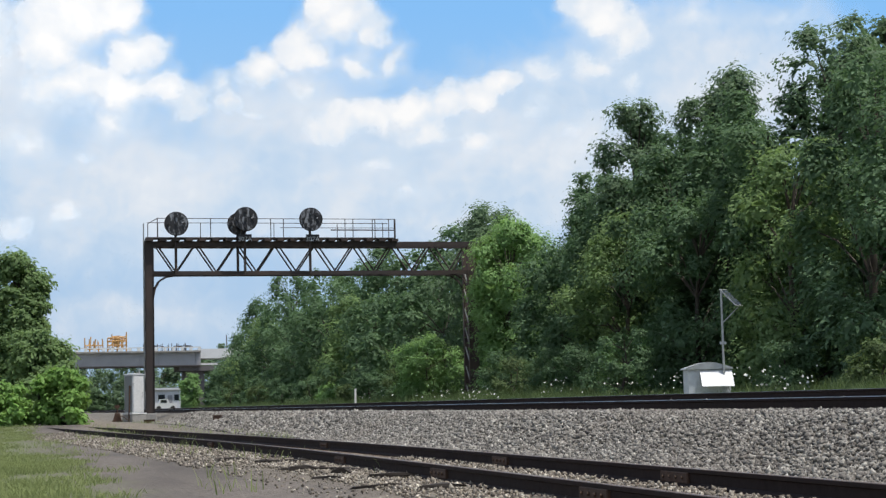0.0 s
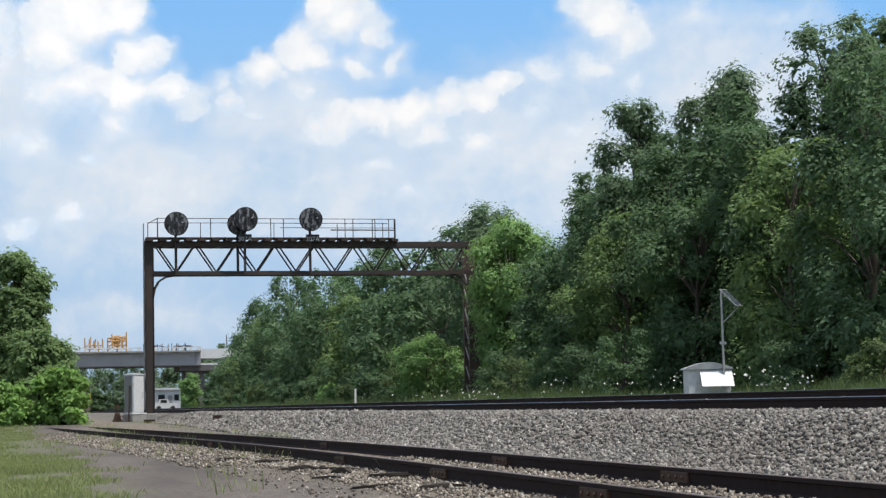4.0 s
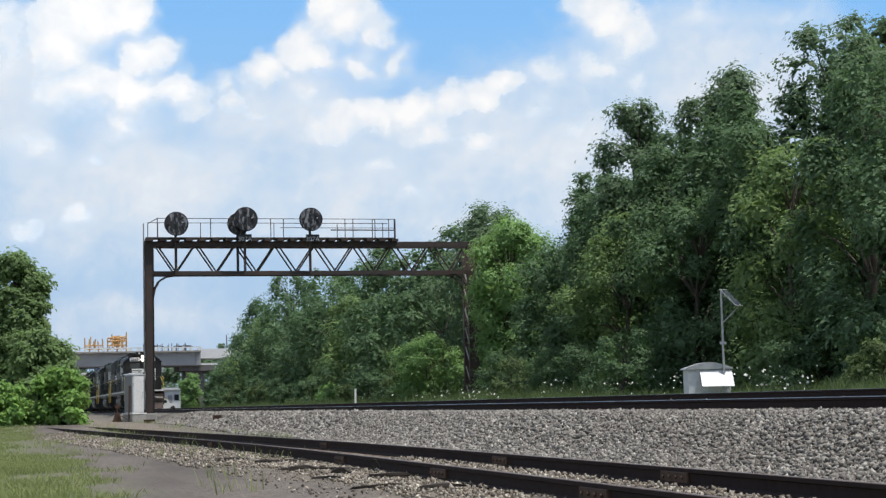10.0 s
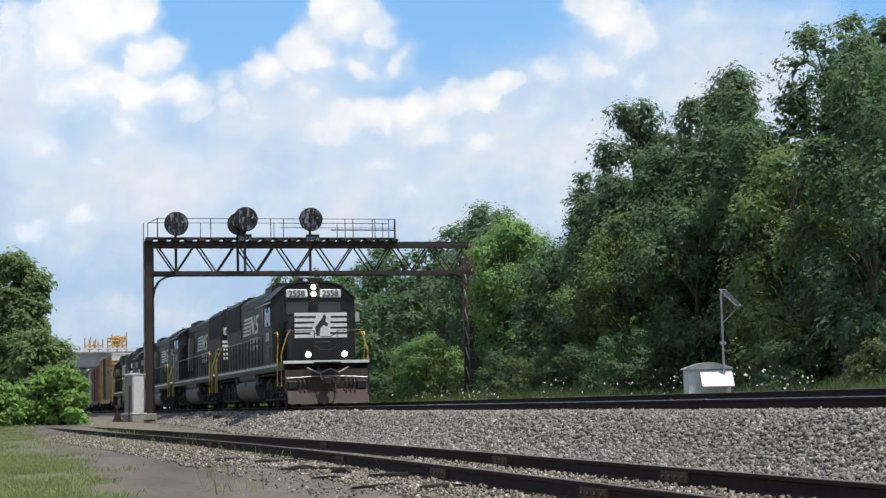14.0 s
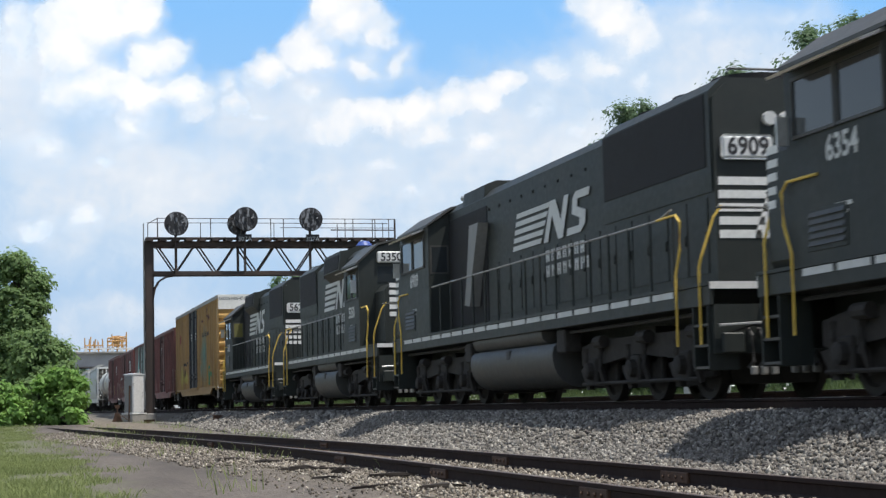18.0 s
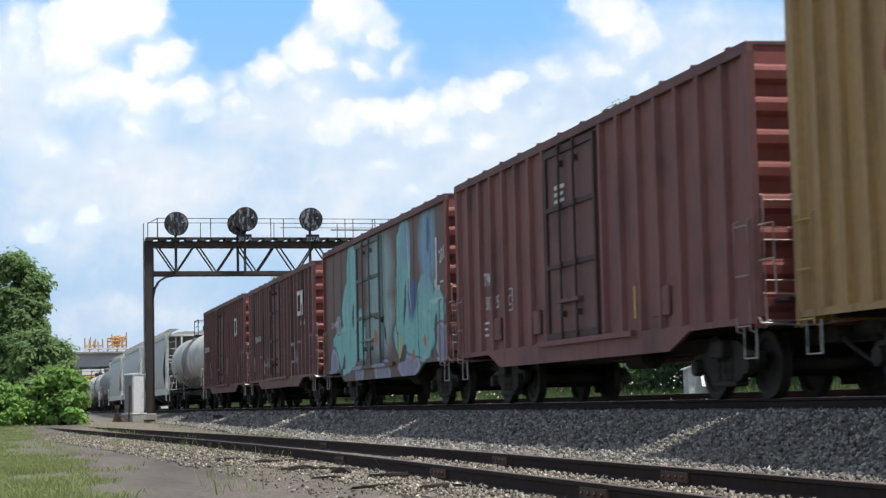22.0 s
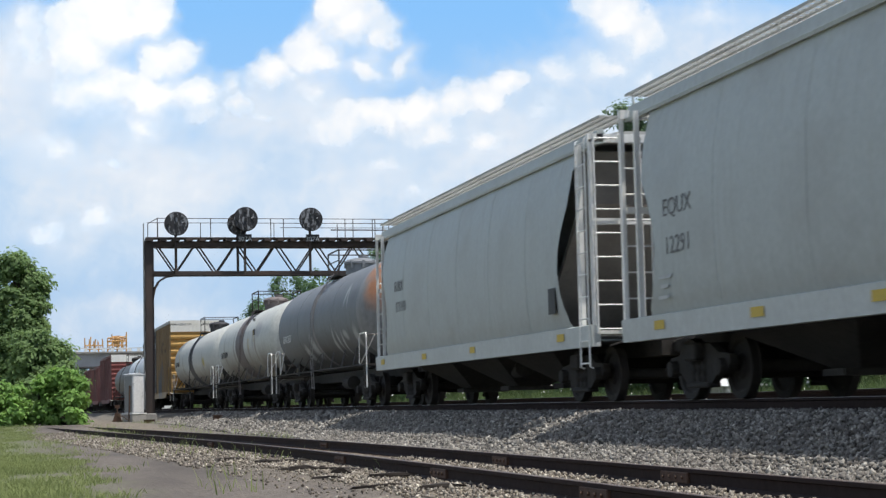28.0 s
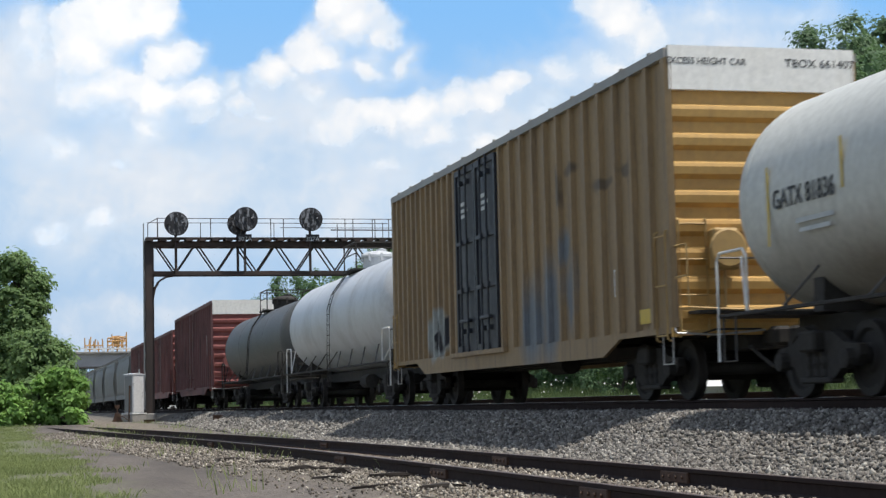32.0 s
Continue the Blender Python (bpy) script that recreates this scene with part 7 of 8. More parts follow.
# ---- the train, front to back ----
YEL = paint("boxcar_yellow", (0.47, 0.31, 0.115), (0.16, 0.11, 0.06), 0.55, 0.6)
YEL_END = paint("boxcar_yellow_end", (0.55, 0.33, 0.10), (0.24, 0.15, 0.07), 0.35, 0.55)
BROWN = paint("boxcar_brown", (0.225, 0.09, 0.083), (0.05, 0.03, 0.028), 0.85, 0.65)
# Pale brown puts the glint on rungs and rails into their colour.
GRAB_GLINT = paint("grab_iron_glint", (0.34, 0.24, 0.22), (0.16, 0.10, 0.09), 0.4, 0.5)
BROWN_B = paint("boxcar_brown_dark", (0.165, 0.070, 0.067), (0.035, 0.022, 0.021), 0.9, 0.65)
RED_END = paint("boxcar_red_end", (0.25, 0.075, 0.065), (0.10, 0.045, 0.04), 0.45, 0.6)
ROOF_GREY = paint("roof_metal", (0.30, 0.29, 0.27), (0.15, 0.12, 0.10), 0.5, 0.5, streak=False)
DOOR_BLACK = paint("door_black", (0.020, 0.024, 0.034), (0.09, 0.085, 0.08), 0.4, 0.5)
CREAM = paint("end_cream", (0.86, 0.85, 0.80), (0.45, 0.39, 0.30), 0.2, 0.55)
HOP = paint("hopper_grey", (0.44, 0.475, 0.46), (0.28, 0.265, 0.24), 0.45, 0.5)
HOP_SILL = paint("hopper_sill", (0.54, 0.57, 0.55), (0.36, 0.35, 0.33), 0.35, 0.5)
HOP_ROOF = paint("hopper_roof", (0.48, 0.48, 0.45), (0.25, 0.22, 0.19), 0.5, 0.6, streak=False)
TANK_S = paint("tank_silver", (0.56, 0.58, 0.60), (0.20, 0.18, 0.16), 0.5, 0.4, streak=False)
TANK_G = paint("tank_grey", (0.19, 0.205, 0.22), (0.30, 0.30, 0.29), 0.4, 0.5, streak=False)
TANK_D = paint("tank_dark", (0.085, 0.088, 0.085), (0.14, 0.13, 0.12), 0.5, 0.5, streak=False)
BAND_G = paint("band_grey", (0.25, 0.24, 0.24), (0.16, 0.14, 0.13), 0.6, 0.6)
BAND_B = paint("band_brown", (0.17, 0.145, 0.14), (0.07, 0.05, 0.045), 0.6, 0.6)
BAND_K = paint("band_black", (0.03, 0.032, 0.038), (0.08, 0.07, 0.065), 0.4, 0.5)
OLDGREY = paint("old_grey_car", (0.17, 0.18, 0.175), (0.09, 0.08, 0.07), 0.6, 0.6)


DOOR_LINE = paint("door_frame_dull", (0.10, 0.12, 0.12), (0.04, 0.035, 0.03), 0.5, 0.6)


def sprayed(name, base, colours, grime=0.42):
    """Paint with sprayed patches: for each colour a list of (y, z, half width, half height, turn) blots with ragged edges."""
    k = Nodes(name)
    obj = k.coord()
    fine = k.noise(9.0, 5, 0.65, obj)
    run = k.noise(2.2, 6, 0.7, obj, (3.0, 3.0, 0.16))
    col = k.mix(k.span(fine, 0.3, 0.75), tuple(c * 0.85 for c in base), tuple(c * 1.1 for c in base))
    wn_ = k.n("ShaderNodeTexNoise")
    wn_.inputs["Scale"].default_value, wn_.inputs["Detail"].default_value = 1.1, 3.0
    k.l(obj, wn_.inputs["Vector"])
    sub = k.n("ShaderNodeVectorMath", operation="MULTIPLY_ADD")
    k.l(wn_.outputs["Color"], sub.inputs[0])
    sub.inputs[1].default_value = (0.0, 0.6, 0.4)
    k.l(obj, sub.inputs[2])
    sh = k.n("ShaderNodeVectorMath", operation="SUBTRACT")
    k.l(sub.outputs[0], sh.inputs[0])
    sh.inputs[1].default_value = (0.0, 0.3, 0.2)
    for colour, blots, hard in colours:
        f = None
        dmin = None
        for y, z, a, b, turn in blots:
            mp = k.n("ShaderNodeMapping")
            mp.vector_type = "TEXTURE"
            mp.inputs["Location"].default_value = (0, y, z)
            mp.inputs["Rotation"].default_value = (radians(turn), 0, 0)
            mp.inputs["Scale"].default_value = (1e4, a, b)
            k.l(sh.outputs[0], mp.inputs[0])
            ln = k.n("ShaderNodeVectorMath", operation="LENGTH")
            k.l(mp.outputs[0], ln.inputs[0])
            g = k.span(ln.outputs["Value"], 1.0 - hard, 1.0 + hard, 1.0, 0.0)
            f = g if f is None else k.math("MAXIMUM", f, g)
            dmin = ln.outputs["Value"] if dmin is None else k.math("MINIMUM", dmin, ln.outputs["Value"])
        c2 = k.mix(k.span(fine, 0.3, 0.75), tuple(c * 0.82 for c in colour), tuple(c * 1.1 for c in colour))
        col = k.mix(f, col, c2)
        if hard < 0.07:
            rim = k.math("MULTIPLY", k.span(dmin, 0.93, 0.97, 0.0, 1.0), k.span(dmin, 1.03, 1.07, 1.0, 0.0))
            col = k.mix(k.math("MULTIPLY", rim, 0.75), col, (0.02, 0.03, 0.04))
            shine = k.math("MULTIPLY", k.span(dmin, 0.70, 0.78, 0.0, 1.0), k.span(dmin, 0.84, 0.9, 1.0, 0.0))
            col = k.mix(k.math("MULTIPLY", shine, 0.4), col, (0.40, 0.58, 0.58))
    col = k.mix(k.span(run, 0.46, 0.78, 0, grime), col, (0.07, 0.05, 0.04))
    k.color(col)
    k.rough(0.6)
    k.bump(fine, 0.15, 0.01)
    return k.mat


TEAL, LILAC, GREEN_G, INK = (0.20, 0.52, 0.50), (0.28, 0.27, 0.40), (0.06, 0.27, 0.13), (0.015, 0.017, 0.025)
GRAF = sprayed("boxcar_graffiti", (0.135, 0.072, 0.064), [
    ((0.29, 0.43, 0.43), [(7.1, 3.4, 1.35, 1.0, 0), (7.1, 2.2, 1.4, 0.9, 0)], 0.3),
    (TEAL, [(10.9, 3.6, 0.75, 1.0, 0), (11.2, 2.6, 1.1, 1.0, 0), (11.6, 1.6, 1.5, 0.75, 0), (13.2, 1.75, 0.8, 0.4, -25), (9.4, 1.7, 0.6, 0.9, 0), (4.4, 3.7, 0.75, 0.9, 0),
            (4.7, 2.7, 0.75, 1.0, 0), (3.5, 1.65, 2.2, 0.75, 0), (2.4, 2.5, 0.8, 0.5, 0), (1.2, 2.0, 0.75, 0.65, 0)], 0.05),
    ((0.20, 0.36, 0.50), [(2.0, 3.6, 0.75, 1.05, 0), (4.2, 3.9, 0.5, 0.55, 0)], 0.3),
    ((0.06, 0.10, 0.27), [(3.6, 2.5, 0.45, 0.55, 15), (1.9, 3.9, 0.2, 0.45, 0)], 0.2),
    ((0.47, 0.68, 0.66), [(10.1, 2.8, 0.05, 1.1, 6), (3.9, 3.2, 0.05, 1.0, -8), (1.3, 2.35, 0.5, 0.06, 0), (11.5, 2.3, 0.06, 0.6, 0)], 0.35),
    (LILAC, [(9.7, 0.9, 0.6, 0.35, 0), (6.8, 0.85, 1.0, 0.32, 0), (3.8, 0.9, 1.2, 0.32, 0), (13.6, 1.2, 0.7, 0.5, 0), (0.7, 1.35, 0.75, 0.5, 0), (12.9, 2.3, 0.5, 0.28, 0)], 0.06),
    (INK, [(10.75, 2.45, 0.11, 0.3, 8), (12.2, 1.05, 0.2, 0.42, 20), (4.4, 2.45, 0.12, 0.5, 14), (4.6, 1.2, 0.4, 0.2, -18), (1.35, 1.65, 0.16, 0.36, 8),
           (3.05, 2.0, 0.035, 1.1, 4), (9.0, 2.6, 0.035, 1.9, 0), (5.3, 2.7, 0.04, 1.8, 0), (7.0, 2.1, 0.05, 0.45, 25), (7.5, 2.3, 0.5, 0.04, 8), (6.6, 1.9, 0.05, 0.4, -25)], 0.15),
    ((0.45, 0.16, 0.11), [(7.5, 1.7, 0.22, 0.25, 0), (2.4, 1.5, 0.16, 0.12, 0), (3.6, 1.2, 0.2, 0.16, 0)], 0.2),
    ((0.68, 0.48, 0.06), [(5.0, 1.4, 0.09, 0.35, 4)], 0.15)])
BROWN_TAG = sprayed("boxcar_brown_tagged", (0.17, 0.072, 0.068), [
    ((0.04, 0.025, 0.022), [(4.2, 2.9, 0.25, 1.6, 3), (10.8, 2.5, 0.3, 1.7, -2), (13.2, 3.0, 0.2, 1.4, 0), (2.3, 3.6, 0.18, 1.0, 0)], 0.9),
    ((0.34, 0.34, 0.35), [(4.6, 1.8, 0.06, 0.45, 5), (4.2, 2.15, 0.3, 0.05, 10), (4.2, 1.5, 0.3, 0.05, -10), (3.7, 1.8, 0.06, 0.45, -8), (3.3, 1.8, 0.06, 0.4, 15), (3.0, 2.1, 0.25, 0.05, 0), (2.7, 1.7, 0.06, 0.35, 0), (9.1, 1.5, 0.25, 0.04, 0), (9.3, 1.75, 0.05, 0.3, 20), (9.8, 1.7, 0.05, 0.3, -20), (10.3, 1.55, 0.25, 0.04, 0), (11.3, 1.75, 0.05, 0.3, 0), (11.6, 1.9, 0.25, 0.05, 0), (11.9, 1.6, 0.05, 0.3, 12)], 0.5)])
DOOR_BROWN = paint("door_frame_brown", (0.065, 0.03, 0.028), (0.03, 0.02, 0.018), 0.5, 0.65)
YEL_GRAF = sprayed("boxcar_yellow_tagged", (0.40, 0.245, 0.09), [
    ((0.17, 0.30, 0.25), [(5.7, 2.5, 0.55, 1.0, 6), (5.1, 2.6, 0.4, 1.05, 0), (6.3, 2.3, 0.14, 0.75, 0), (4.6, 2.4, 0.16, 0.8, -5), (6.8, 2.2, 0.1, 0.5, 0)], 0.6),
    (GREEN_G, [(3.55, 1.65, 0.07, 0.4, 0), (3.3, 1.95, 0.25, 0.07, 0), (3.3, 1.5, 0.25, 0.07, 0), (3.1, 1.65, 0.07, 0.4, 10), (2.75, 1.55, 0.07, 0.35, -10), (2.5, 1.75, 0.2, 0.07, 0), (2.35, 1.5, 0.07, 0.3, 0), (2.5, 1.3, 0.22, 0.06, 0), (3.6, 1.25, 0.25, 0.06, 10)], 0.3),
    ((0.50, 0.44, 0.10), [(14.0, 1.6, 1.0, 0.25, 0), (16.0, 1.7, 0.6, 0.5, 0)], 0.5),
    ((0.06, 0.05, 0.035), [(12.9 + 0.55 * i, 2.15, 0.1, 0.42, 20 - 9 * i) for i in range(5)] + [(13.2 + 0.6 * i, 2.35, 0.2, 0.06, 30) for i in range(4)], 0.3),
    ((0.13, 0.06, 0.05), [(3.9, 4.35, 0.4, 0.07, 0), (3.5, 4.15, 0.07, 0.3, 15), (4.3, 4.5, 0.08, 0.25, 0), (6.0, 4.2, 0.4, 0.06, 8)], 0.4),
    ((0.30, 0.06, 0.06), [(16.6, 3.75, 0.12, 0.3, 25), (16.3, 3.75, 0.12, 0.3, -25)], 0.2)], 0.75)
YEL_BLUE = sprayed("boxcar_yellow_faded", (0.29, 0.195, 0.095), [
    ((0.15, 0.17, 0.19), [(5.9, 1.6, 0.5, 0.9, 0), (6.9, 1.4, 0.7, 0.8, 0), (4.7, 1.8, 0.35, 0.6, 12), (5.0, 2.6, 0.2, 0.3, 0)], 0.4),
    ((0.34, 0.36, 0.34), [(13.8, 1.55, 0.75, 0.55, 0), (14.3, 1.5, 0.5, 0.6, 0)], 0.12),
    (INK, [(13.2, 1.6, 0.1, 0.4, 15), (13.8, 1.5, 0.1, 0.4, -10), (14.2, 1.5, 0.08, 0.4, 5), (12.9, 1.5, 0.08, 0.35, 0)], 0.15),
    ((0.12, 0.085, 0.05), [(4.6, 3.9, 0.35, 0.12, 0), (5.2, 3.7, 0.15, 0.4, 0), (3.0, 3.5, 0.5, 0.1, 0), (1.9, 3.6, 0.3, 0.12, 0)], 0.3)], 0.75)
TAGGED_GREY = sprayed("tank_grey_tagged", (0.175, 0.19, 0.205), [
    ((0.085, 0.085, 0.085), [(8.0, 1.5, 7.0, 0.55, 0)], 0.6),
    ((0.42, 0.43, 0.43), [(5.2, 1.9, 0.12, 0.32, 20), (4.6, 1.95, 0.09, 0.28, -25), (4.0, 1.8, 0.1, 0.3, 10), (3.4, 2.0, 0.3, 0.1, 0), (8.9, 1.9, 0.4, 0.3, 0), (10.3, 1.7, 0.3, 0.25, 0), (3.0, 3.2, 0.12, 0.3, 30), (2.7, 3.1, 0.08, 0.3, -20), (1.9, 1.9, 0.2, 0.3, 0)], 0.5)])
RUSTY = sprayed("tank_end_rust", (0.24, 0.245, 0.25), [((0.36, 0.17, 0.09), [(0.5, 3.75, 0.4, 0.35, 0), (0.4, 3.2, 0.2, 0.5, 0)], 0.6)])
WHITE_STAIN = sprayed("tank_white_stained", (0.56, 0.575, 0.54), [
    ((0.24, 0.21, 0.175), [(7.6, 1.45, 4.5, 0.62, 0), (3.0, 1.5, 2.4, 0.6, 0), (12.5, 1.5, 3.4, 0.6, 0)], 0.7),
    ((0.30, 0.27, 0.23), [(4.6, 2.3, 0.14, 0.7, 0), (10.9, 2.2, 0.16, 0.8, 0), (6.6, 1.9, 0.2, 0.6, 8), (13.9, 2.1, 0.2, 0.7, -6)], 0.8),
    ((0.46, 0.46, 0.45), [(4.0, 3.0, 0.9, 0.3, 0), (5.2, 2.6, 0.25, 0.5, -20)], 0.15)], 0.3)
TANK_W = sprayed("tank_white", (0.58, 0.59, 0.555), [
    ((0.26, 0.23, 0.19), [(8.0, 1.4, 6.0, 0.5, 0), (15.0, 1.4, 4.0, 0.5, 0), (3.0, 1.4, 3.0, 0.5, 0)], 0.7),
    ((0.36, 0.33, 0.28), [(14.4, 2.2, 0.12, 0.8, 0), (5.1, 2.0, 0.14, 0.6, 0)], 0.8),
    ((0.50, 0.40, 0.10), [(4.6, 2.3, 0.35, 0.2, 0)], 0.4)], 0.2)


def add(car, t0, rev=0.0):
    TRAIN.append((car, t0, rev))
    return car


def side_bars(car, rows, y, z, mat=None, x=-1.5):
    return bars(car, rows, -1, x - 0.006, y, z, mat or LETTER)


add(locomotive("black leading diesel locomotive with lit headlights and white nose stripes", "2558", 19.9, "sd", True, BLACK_NEW), 16.965)
add(locomotive("dusty black six-axle diesel locomotive running long hood first", "6354", 19.6, "sd", reverse=True, wide=True), 18.03, 19.6)
add(locomotive("dusty black six-axle diesel locomotive running long hood first", "6909", 19.8, "sd", reverse=True, wide=True), 19.122, 19.8)
add(locomotive("dusty black four-axle diesel locomotive with a blue exhaust cover", "5350", 15.5, "gp", blue_cap=True), 20.24)
add(locomotive("dusty black four-axle diesel locomotive running long hood first", "5626", 15.0, "gp", reverse=True), 21.138, 15.0)

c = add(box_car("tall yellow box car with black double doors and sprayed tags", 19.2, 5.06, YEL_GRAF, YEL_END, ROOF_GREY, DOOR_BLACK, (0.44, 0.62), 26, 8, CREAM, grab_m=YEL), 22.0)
words(c, "EXCESS HEIGHT CAR", 0.19, "f", -0.72, -0.014, 4.93, DARKLET, squeeze=0.8)
words(c, "Railcar Pooling Experts", 0.36, -1, -1.525, 4.6, 3.55, DARKLET, squeeze=0.85)
side_bars(c, [(0, 0, 0.5, 0.08), (0, -0.14, 0.6, 0.07), (0, -0.26, 0.4, 0.07)], 9.2, 3.75, LETTER, -1.502)
side_bars(c, [(0, 0, 0.5, 0.08), (0, -0.14, 0.6, 0.07), (0, -0.26, 0.4, 0.07)], 11.2, 3.75, LETTER, -1.502)
side_bars(c, [(0, 0.2, 0.34, 0.03), (0, -0.2, 0.34, 0.03), (0, 0, 0.03, 0.4), (0.31, 0, 0.03, 0.4)], 2.4, 2.0, LETTER, -1.445)

c = add(box_car("red-brown box car with a sliding plug door and worn paint", 15.0, 4.58, BROWN, RED_END, BROWN_B, BROWN_B, (0.40, 0.58), 16, 8, None, doors=1, grab_m=GRAB_GLINT, frame_m=DOOR_BROWN), 23.048)
side_bars(c, [(0, 0, 0.55, 0.07), (0, -0.12, 0.5, 0.06), (0, -0.24, 0.55, 0.06), (0, -0.36, 0.35, 0.06)], 8.2, 3.7, LETTER, -1.502)
words(c, "GTW", 0.36, -1, -1.446, 12.95, 2.45, LETTER, squeeze=0.8, bold=0.006)
words(c, "517 825", 0.36, -1, -1.446, 12.5, 1.97, LETTER, squeeze=0.8, bold=0.006)
side_bars(c, [(0, 0.2, 0.4, 0.025), (0, -0.2, 0.4, 0.025), (0, 0, 0.025, 0.4), (0.375, 0, 0.025, 0.4)], 11.5, 1.97, LETTER, -1.441)
words(c, "C", 0.3, -1, -1.447, 11.3, 1.95, LETTER)
side_bars(c, [(0, 0, 0.45, 0.05), (0, -0.12, 0.35, 0.05), (0.1, -0.24, 0.3, 0.05)], 13.2, 1.6, LETTER, -1.441)
for y in (12.15, 9.6, 3.4):
    part("placard_box", bx(-1.5, -1.441, y - 0.32, y + 0.32, 1.22, 1.66, bev=0.02), BROWN, c)
side_bars(c, [(0, 0, 0.08, 0.6), (6.0, 0, 0.08, 0.5)], 10.6, 1.5, ORANGE, -1.445)

c = add(box_car("brown box car covered in teal and blue spray paint", 14.9, 4.55, GRAF, RED_END, BROWN_B, GRAF, (0.46, 0.66), 10, 8, None, post_d=0.02, doors=1, grab_m=GRAB_GLINT, frame_m=DOOR_LINE), 23.865)
words(c, "J", 1.15, -1, -1.452, 1.15, 3.25, LETTER, "white sprayed tag", squeeze=0.8, bold=0.03)
words(c, "2015", 0.42, -1, -1.452, 0.55, 3.3, LETTER, "white sprayed tag", squeeze=0.85, turn=12)
side_bars(c, [(0, 0, 0.12, 0.14), (0.2, -0.02, 0.14, 0.12), (0.4, 0.1, 0.3, 0.04)], 1.2, 2.6, LETTER, -1.45)
words(c, "CN 414874", 0.24, -1, -1.452, 13.4, 2.35, LETTER, squeeze=0.9)

c = add(box_car("dark brown box car with outside posts and a white emblem", 14.55, 4.5, BROWN_TAG, RED_END, BROWN_B, BROWN_B, (0.46, 0.62), 20, 8, None, doors=1, grab_m=GRAB_GLINT, frame_m=DOOR_BROWN), 24.722)
side_bars(c, [(0, 0, 0.14, 0.8), (0, 0.33, 0.55, 0.14), (0, -0.33, 0.55, 0.14), (0.65, 0, 0.14, 0.8), (0.8, 0.15, 0.14, 0.4), (0.95, 0, 0.14, 0.8)], 3.0, 3.35, LETTER, -1.521)
side_bars(c, [(0.2 * i, 0, 0.12, 0.15) for i in range(6)], 3.0, 2.72, LETTER, -1.445)
side_bars(c, [(0, 0, 0.09, 0.55), (2.5, -0.2, 0.09, 0.5), (4.5, -0.2, 0.09, 0.45), (8.6, -0.45, 0.09, 0.5)], 13.0, 1.65, ORANGE, -1.519)
words(c, "CN 416 436", 0.3, -1, -1.525, 12.0, 2.55, LETTER, squeeze=1.0)
c = add(box_car("dark brown box car with outside posts and yellow markers", 14.3, 4.55, BROWN_B, RED_END, BROWN_B, BROWN_B, (0.46, 0.62), 20, 8, None, doors=1, grab_m=GRAB_GLINT, frame_m=DOOR_BROWN), 25.545)
side_bars(c, [(0, 0, 0.14, 0.7), (0, 0.3, 0.45, 0.12), (0, -0.3, 0.45, 0.12), (0.6, 0, 0.14, 0.7)], 2.9, 3.35, LETTER, -1.521)
side_bars(c, [(0, 0, 0.1, 0.75), (6.0, 0, 0.1, 0.75), (9.5, -0.2, 0.1, 0.5)], 11.5, 1.75, ORANGE, -1.519)
words(c, "CNA 413 434", 0.34, -1, -1.525, 12.9, 2.75, LETTER, squeeze=0.9)

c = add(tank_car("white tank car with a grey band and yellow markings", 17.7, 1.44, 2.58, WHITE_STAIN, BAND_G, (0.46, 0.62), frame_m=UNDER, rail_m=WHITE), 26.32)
words(c, "GATX 94813", 0.24, -1, -1.345, 14.8, 2.05, DARKLET, squeeze=0.9, turn=0)
c2 = bars(c, [(0, 0, 0.5, 0.3)], -1, -1.452, 6.2, 2.6, ORANGE, "hazard_mark", "yellow square mark")
c = add(hopper_car("light grey covered hopper car with a white ladder cage", 18.7, 4.66, HOP, HOP_SILL, HOP_ROOF, WHITE), 27.30)
c = add(hopper_car("light grey covered hopper car with black reporting marks", 19.0, 4.72, HOP, HOP_SILL, HOP_ROOF, WHITE), 28.33)
FADED = plain("faded_lettering", (0.12, 0.12, 0.12), 0.6, 0.0, 14, 0.5, 0.05)
words(c, "EQUX", 0.36, -1, -1.562, 16.4, 2.75, FADED, squeeze=1.1)
words(c, "12291", 0.36, -1, -1.563, 16.4, 2.2, FADED, squeeze=1.1)
side_bars(c, [(0, 0, 0.5, 0.06), (0.1, -0.14, 0.3, 0.05), (0, -0.3, 0.4, 0.05)], 17.2, 1.78, GALV, -1.548)
bars(c, [(0, 0.12 * i, 1.2 - 0.15 * (i % 3), 0.05) for i in range(8)], -1, -1.566, 6.8, 2.3, GALV)
bars(c, [(0, 0.2, 0.5, 0.3), (0.08, -0.15, 0.42, 0.12)], -1, -1.566, 4.2, 2.35, DARKLET)
bars(c, [(0, 0, 0.4, 0.13), (3.4, 0, 0.4, 0.13), (6.6, 0, 0.4, 0.13), (9.8, 0, 0.4, 0.13), (13.4, 0, 0.4, 0.13)], -1, -1.525, 17.5, 1.1, ORANGE, "reflectors", "yellow reflector strips")
c = add(hopper_car("light grey covered hopper car with a stained sill", 17.1, 4.6, HOP, HOP_SILL, HOP_ROOF, WHITE), 29.375)
bars(c, [(0, 0, 0.4, 0.13), (4.4, 0, 0.4, 0.13), (8.6, 0, 0.4, 0.13), (14.4, 0, 0.4, 0.13)], -1, -1.525, 16.3, 1.1, ORANGE, "reflectors", "yellow reflector strips")
words(c, "FURX", 0.36, -1, -1.562, 14.0, 2.85, FADED, squeeze=1.0)
words(c, "878100", 0.36, -1, -1.563, 13.8, 2.35, FADED, squeeze=1.0)
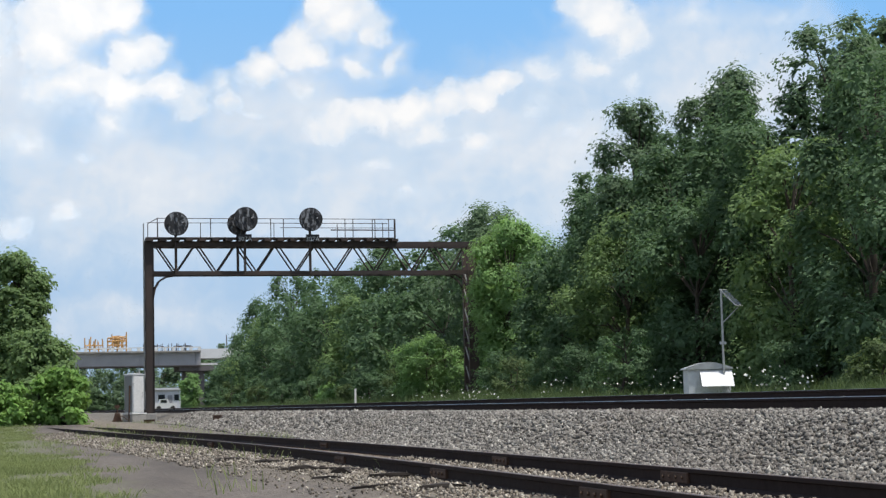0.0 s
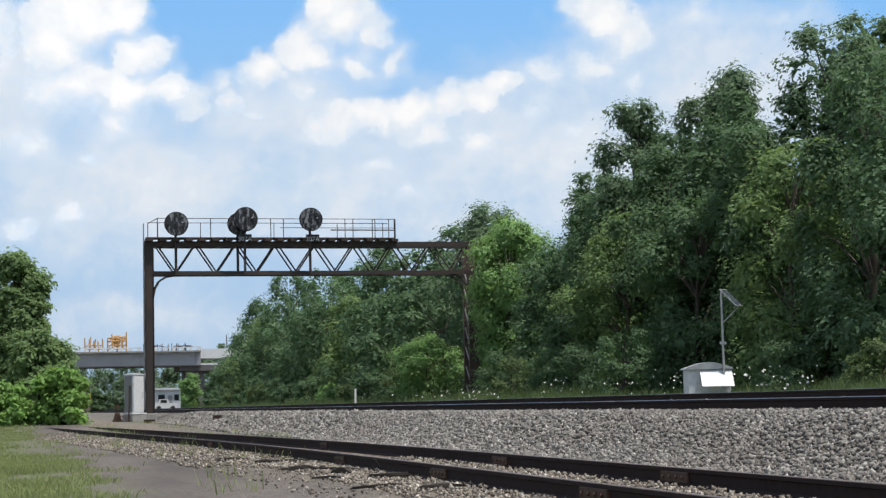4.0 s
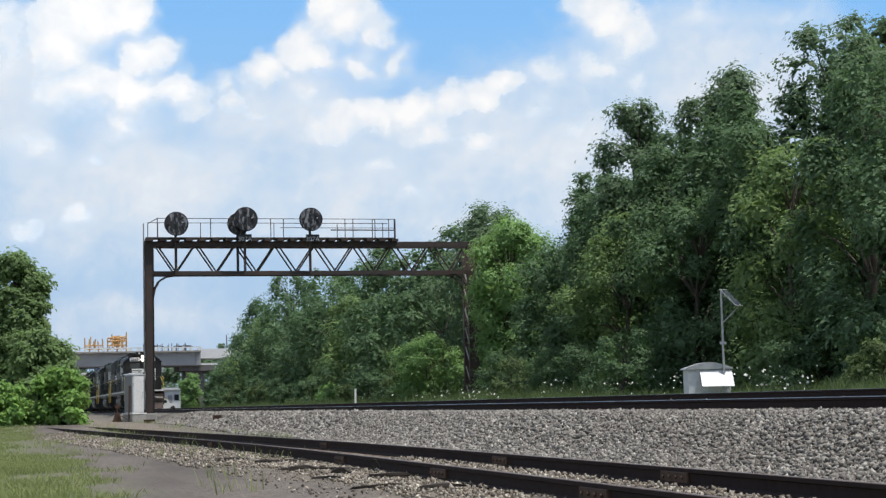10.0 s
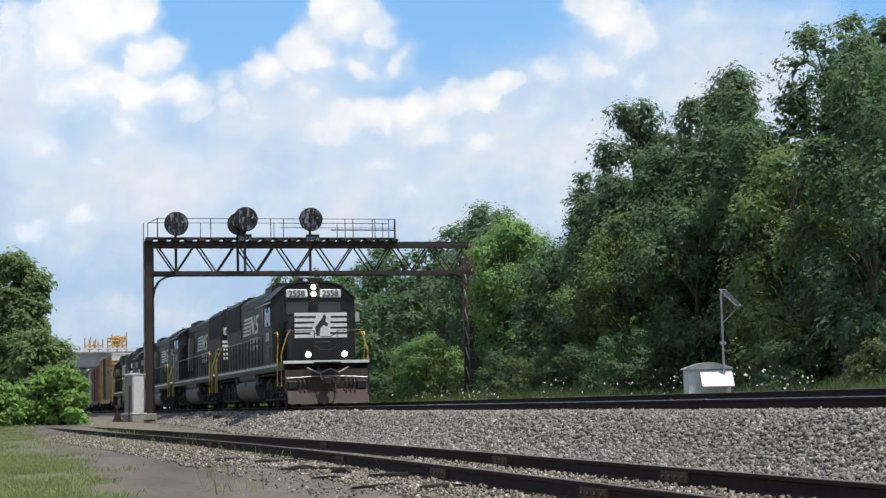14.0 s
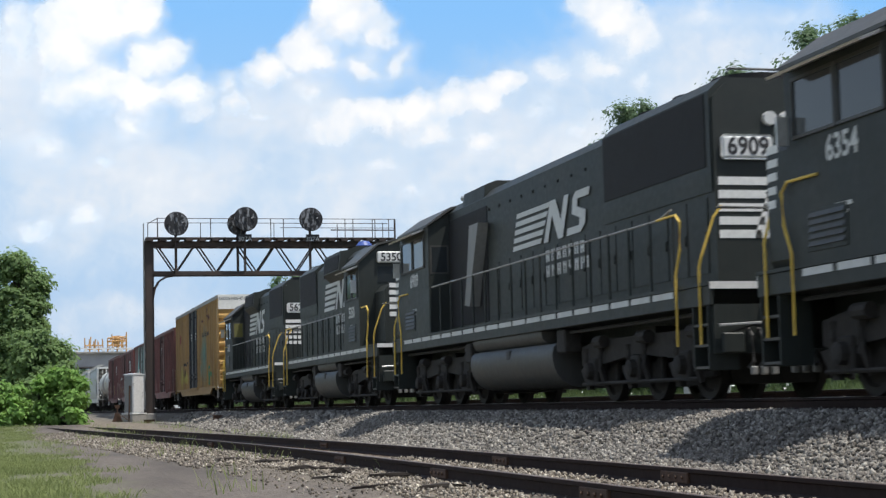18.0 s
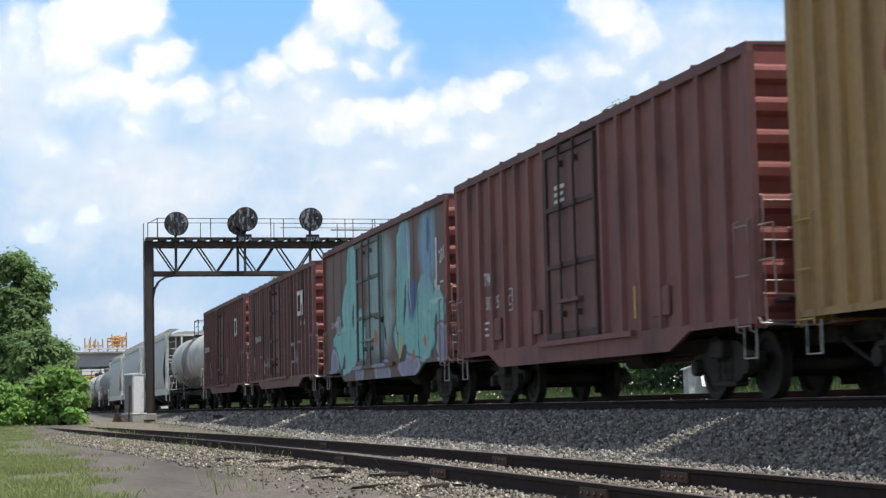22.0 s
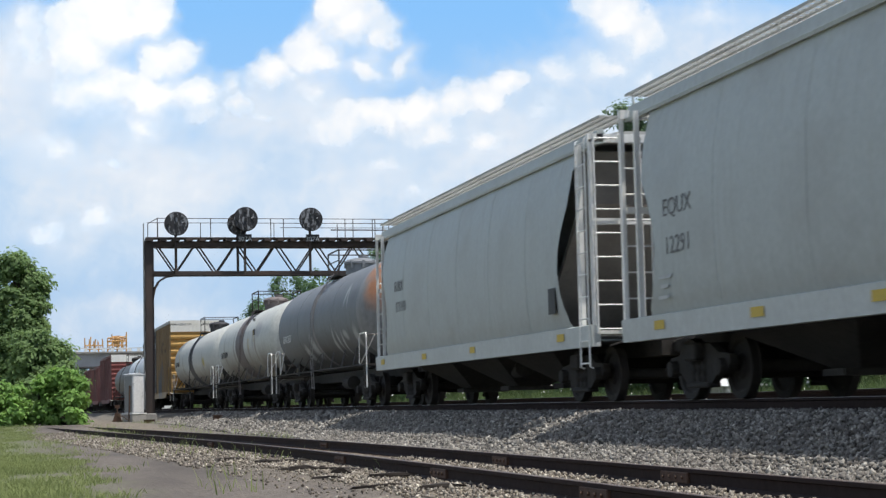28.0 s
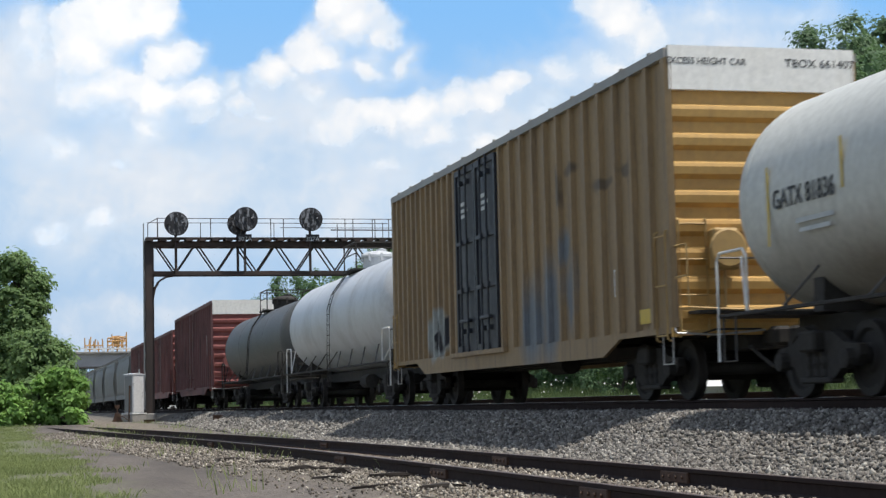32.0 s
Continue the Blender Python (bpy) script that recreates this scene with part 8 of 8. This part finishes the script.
bars(c, [(0, 0, 0.4, 0.45)], -1, -1.566, 2.2, 1.75, DARKLET)

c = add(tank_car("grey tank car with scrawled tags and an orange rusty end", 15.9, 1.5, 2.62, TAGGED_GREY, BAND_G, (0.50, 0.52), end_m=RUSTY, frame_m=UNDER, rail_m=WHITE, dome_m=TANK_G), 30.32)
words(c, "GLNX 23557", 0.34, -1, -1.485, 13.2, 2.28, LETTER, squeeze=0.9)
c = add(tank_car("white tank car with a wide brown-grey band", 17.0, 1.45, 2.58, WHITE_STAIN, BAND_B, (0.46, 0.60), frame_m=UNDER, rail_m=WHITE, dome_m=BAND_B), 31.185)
words(c, "GATX 53604", 0.36, -1, -1.445, 14.0, 2.3, DARKLET, squeeze=1.1, bold=0.004)
bars(c, [(0, 0, 0.6, 0.28), (0.2, 0.5, 0.6, 0.1)], -1, -1.425, 5.2, 2.9, DARKLET)
bars(c, [(0, 0, 0.08, 0.5), (1.5, 0.3, 0.08, 0.5)], -1, -1.455, 6.4, 2.5, ORANGE, "hazard_mark", "yellow strip mark")
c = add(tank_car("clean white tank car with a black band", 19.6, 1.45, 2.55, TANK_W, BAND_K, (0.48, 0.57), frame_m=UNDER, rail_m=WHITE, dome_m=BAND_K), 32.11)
words(c, "GATX 81836", 0.34, -1, -1.458, 16.9, 2.45, DARKLET, squeeze=0.9, bold=0.004)
bars(c, [(0, 0, 1.0, 0.06), (0.1, -0.12, 0.8, 0.05)], -1, -1.41, 17.2, 2.15, GALV)
bars(c, [(0, 0, 0.06, 0.6), (-2.0, -0.3, 0.06, 1.0)], -1, -1.455, 15.9, 2.7, ORANGE, "hazard_mark", "yellow strip mark")

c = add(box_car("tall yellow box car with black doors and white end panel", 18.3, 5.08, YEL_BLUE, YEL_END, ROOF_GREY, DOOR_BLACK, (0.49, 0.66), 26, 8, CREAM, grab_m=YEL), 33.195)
words(c, "EXCESS HEIGHT CAR", 0.14, "f", -0.88, -0.014, 4.9, DARKLET, squeeze=0.95)
words(c, "TBOX 661407", 0.17, "f", 0.92, -0.014, 4.9, DARKLET, squeeze=1.1)
side_bars(c, [(0, 0, 0.5, 0.08), (0, -0.14, 0.6, 0.07), (0, -0.26, 0.4, 0.07)], 10.2, 4.15, LETTER, -1.502)
side_bars(c, [(0, 0, 0.5, 0.08), (0, -0.14, 0.6, 0.07), (0, -0.26, 0.4, 0.07)], 11.8, 4.15, LETTER, -1.502)
side_bars(c, [(0, 0.2, 0.34, 0.03), (0, -0.2, 0.34, 0.03), (0, 0, 0.03, 0.4), (0.31, 0, 0.03, 0.4)], 2.6, 1.85, LETTER, -1.445)
side_bars(c, [(0, 0, 0.45, 0.22)], 1.35, 1.25, ORANGE, -1.505)
bars(c, [(0, 0, 0.4, 0.05), (0, -0.1, 0.6, 0.05)], "f", 0.3, -0.02, 4.0, DARKLET)

add(tank_car("silvery white tank car with grimy patches", 16.4, 1.5, 2.6, TANK_S, None, frame_m=UNDER, rail_m=WHITE, dome_m=TANK_S), 34.17)
add(tank_car("dark grey tank car", 17.2, 1.42, 2.5, TANK_D, None, frame_m=UNDER, rail_m=UNDER), 35.06)
c = add(box_car("dark brown box car with a cream end panel", 17.6, 4.95, BROWN_B, RED_END, BROWN_B, BROWN_B, (0.44, 0.6), 20, 8, CREAM), 36.12)
side_bars(c, [(0, 0, 0.5, 1.0)], 2.6, 3.0, LETTER, -1.445)
add(box_car("dark red box car with rusty posts", 15.6, 4.5, BROWN, RED_END, BROWN_B, BROWN_B, (0.44, 0.6), 18, 8, None, doors=1), 37.12)
add(box_car("dark brown weathered box car", 15.6, 4.6, BROWN_B, RED_END, BROWN_B, BROWN_B, (0.44, 0.6), 18, 8, None, doors=1), 38.0)
for i in range(5):
    add(hopper_car("dark weathered grey covered hopper car", 16.6, 4.4, OLDGREY, OLDGREY, OLDGREY, OLDGREY), 38.88 + 0.92 * i)


# ---- what moves ----
def motions():
    times = [float(i) for i in range(33)]
    for car, t0, rev in TRAIN:
        rows = []
        for t in times:
            y = (t0 - t) * SPEED + 0.36 * math.log(1 + math.exp((17.3 - t) / 0.8))
            rows.append((t, pose(TRACK_X, y + rev, RAIL_Z, 0, 0, 180 if rev else 0)))
        walk(car, rows)
    axis = look(EYE, AIM, -1.30)
    for sheet, far, (dx, dy) in DRIFTING:
        unit = far / 3065.0 * 100.0
        walk(sheet, [(t, axis @ pose(dx * unit * t / 32.0, dy * unit * t / 32.0, -far)) for t in (0.0, 8.0, 16.0, 24.0, 32.0)])


motions()
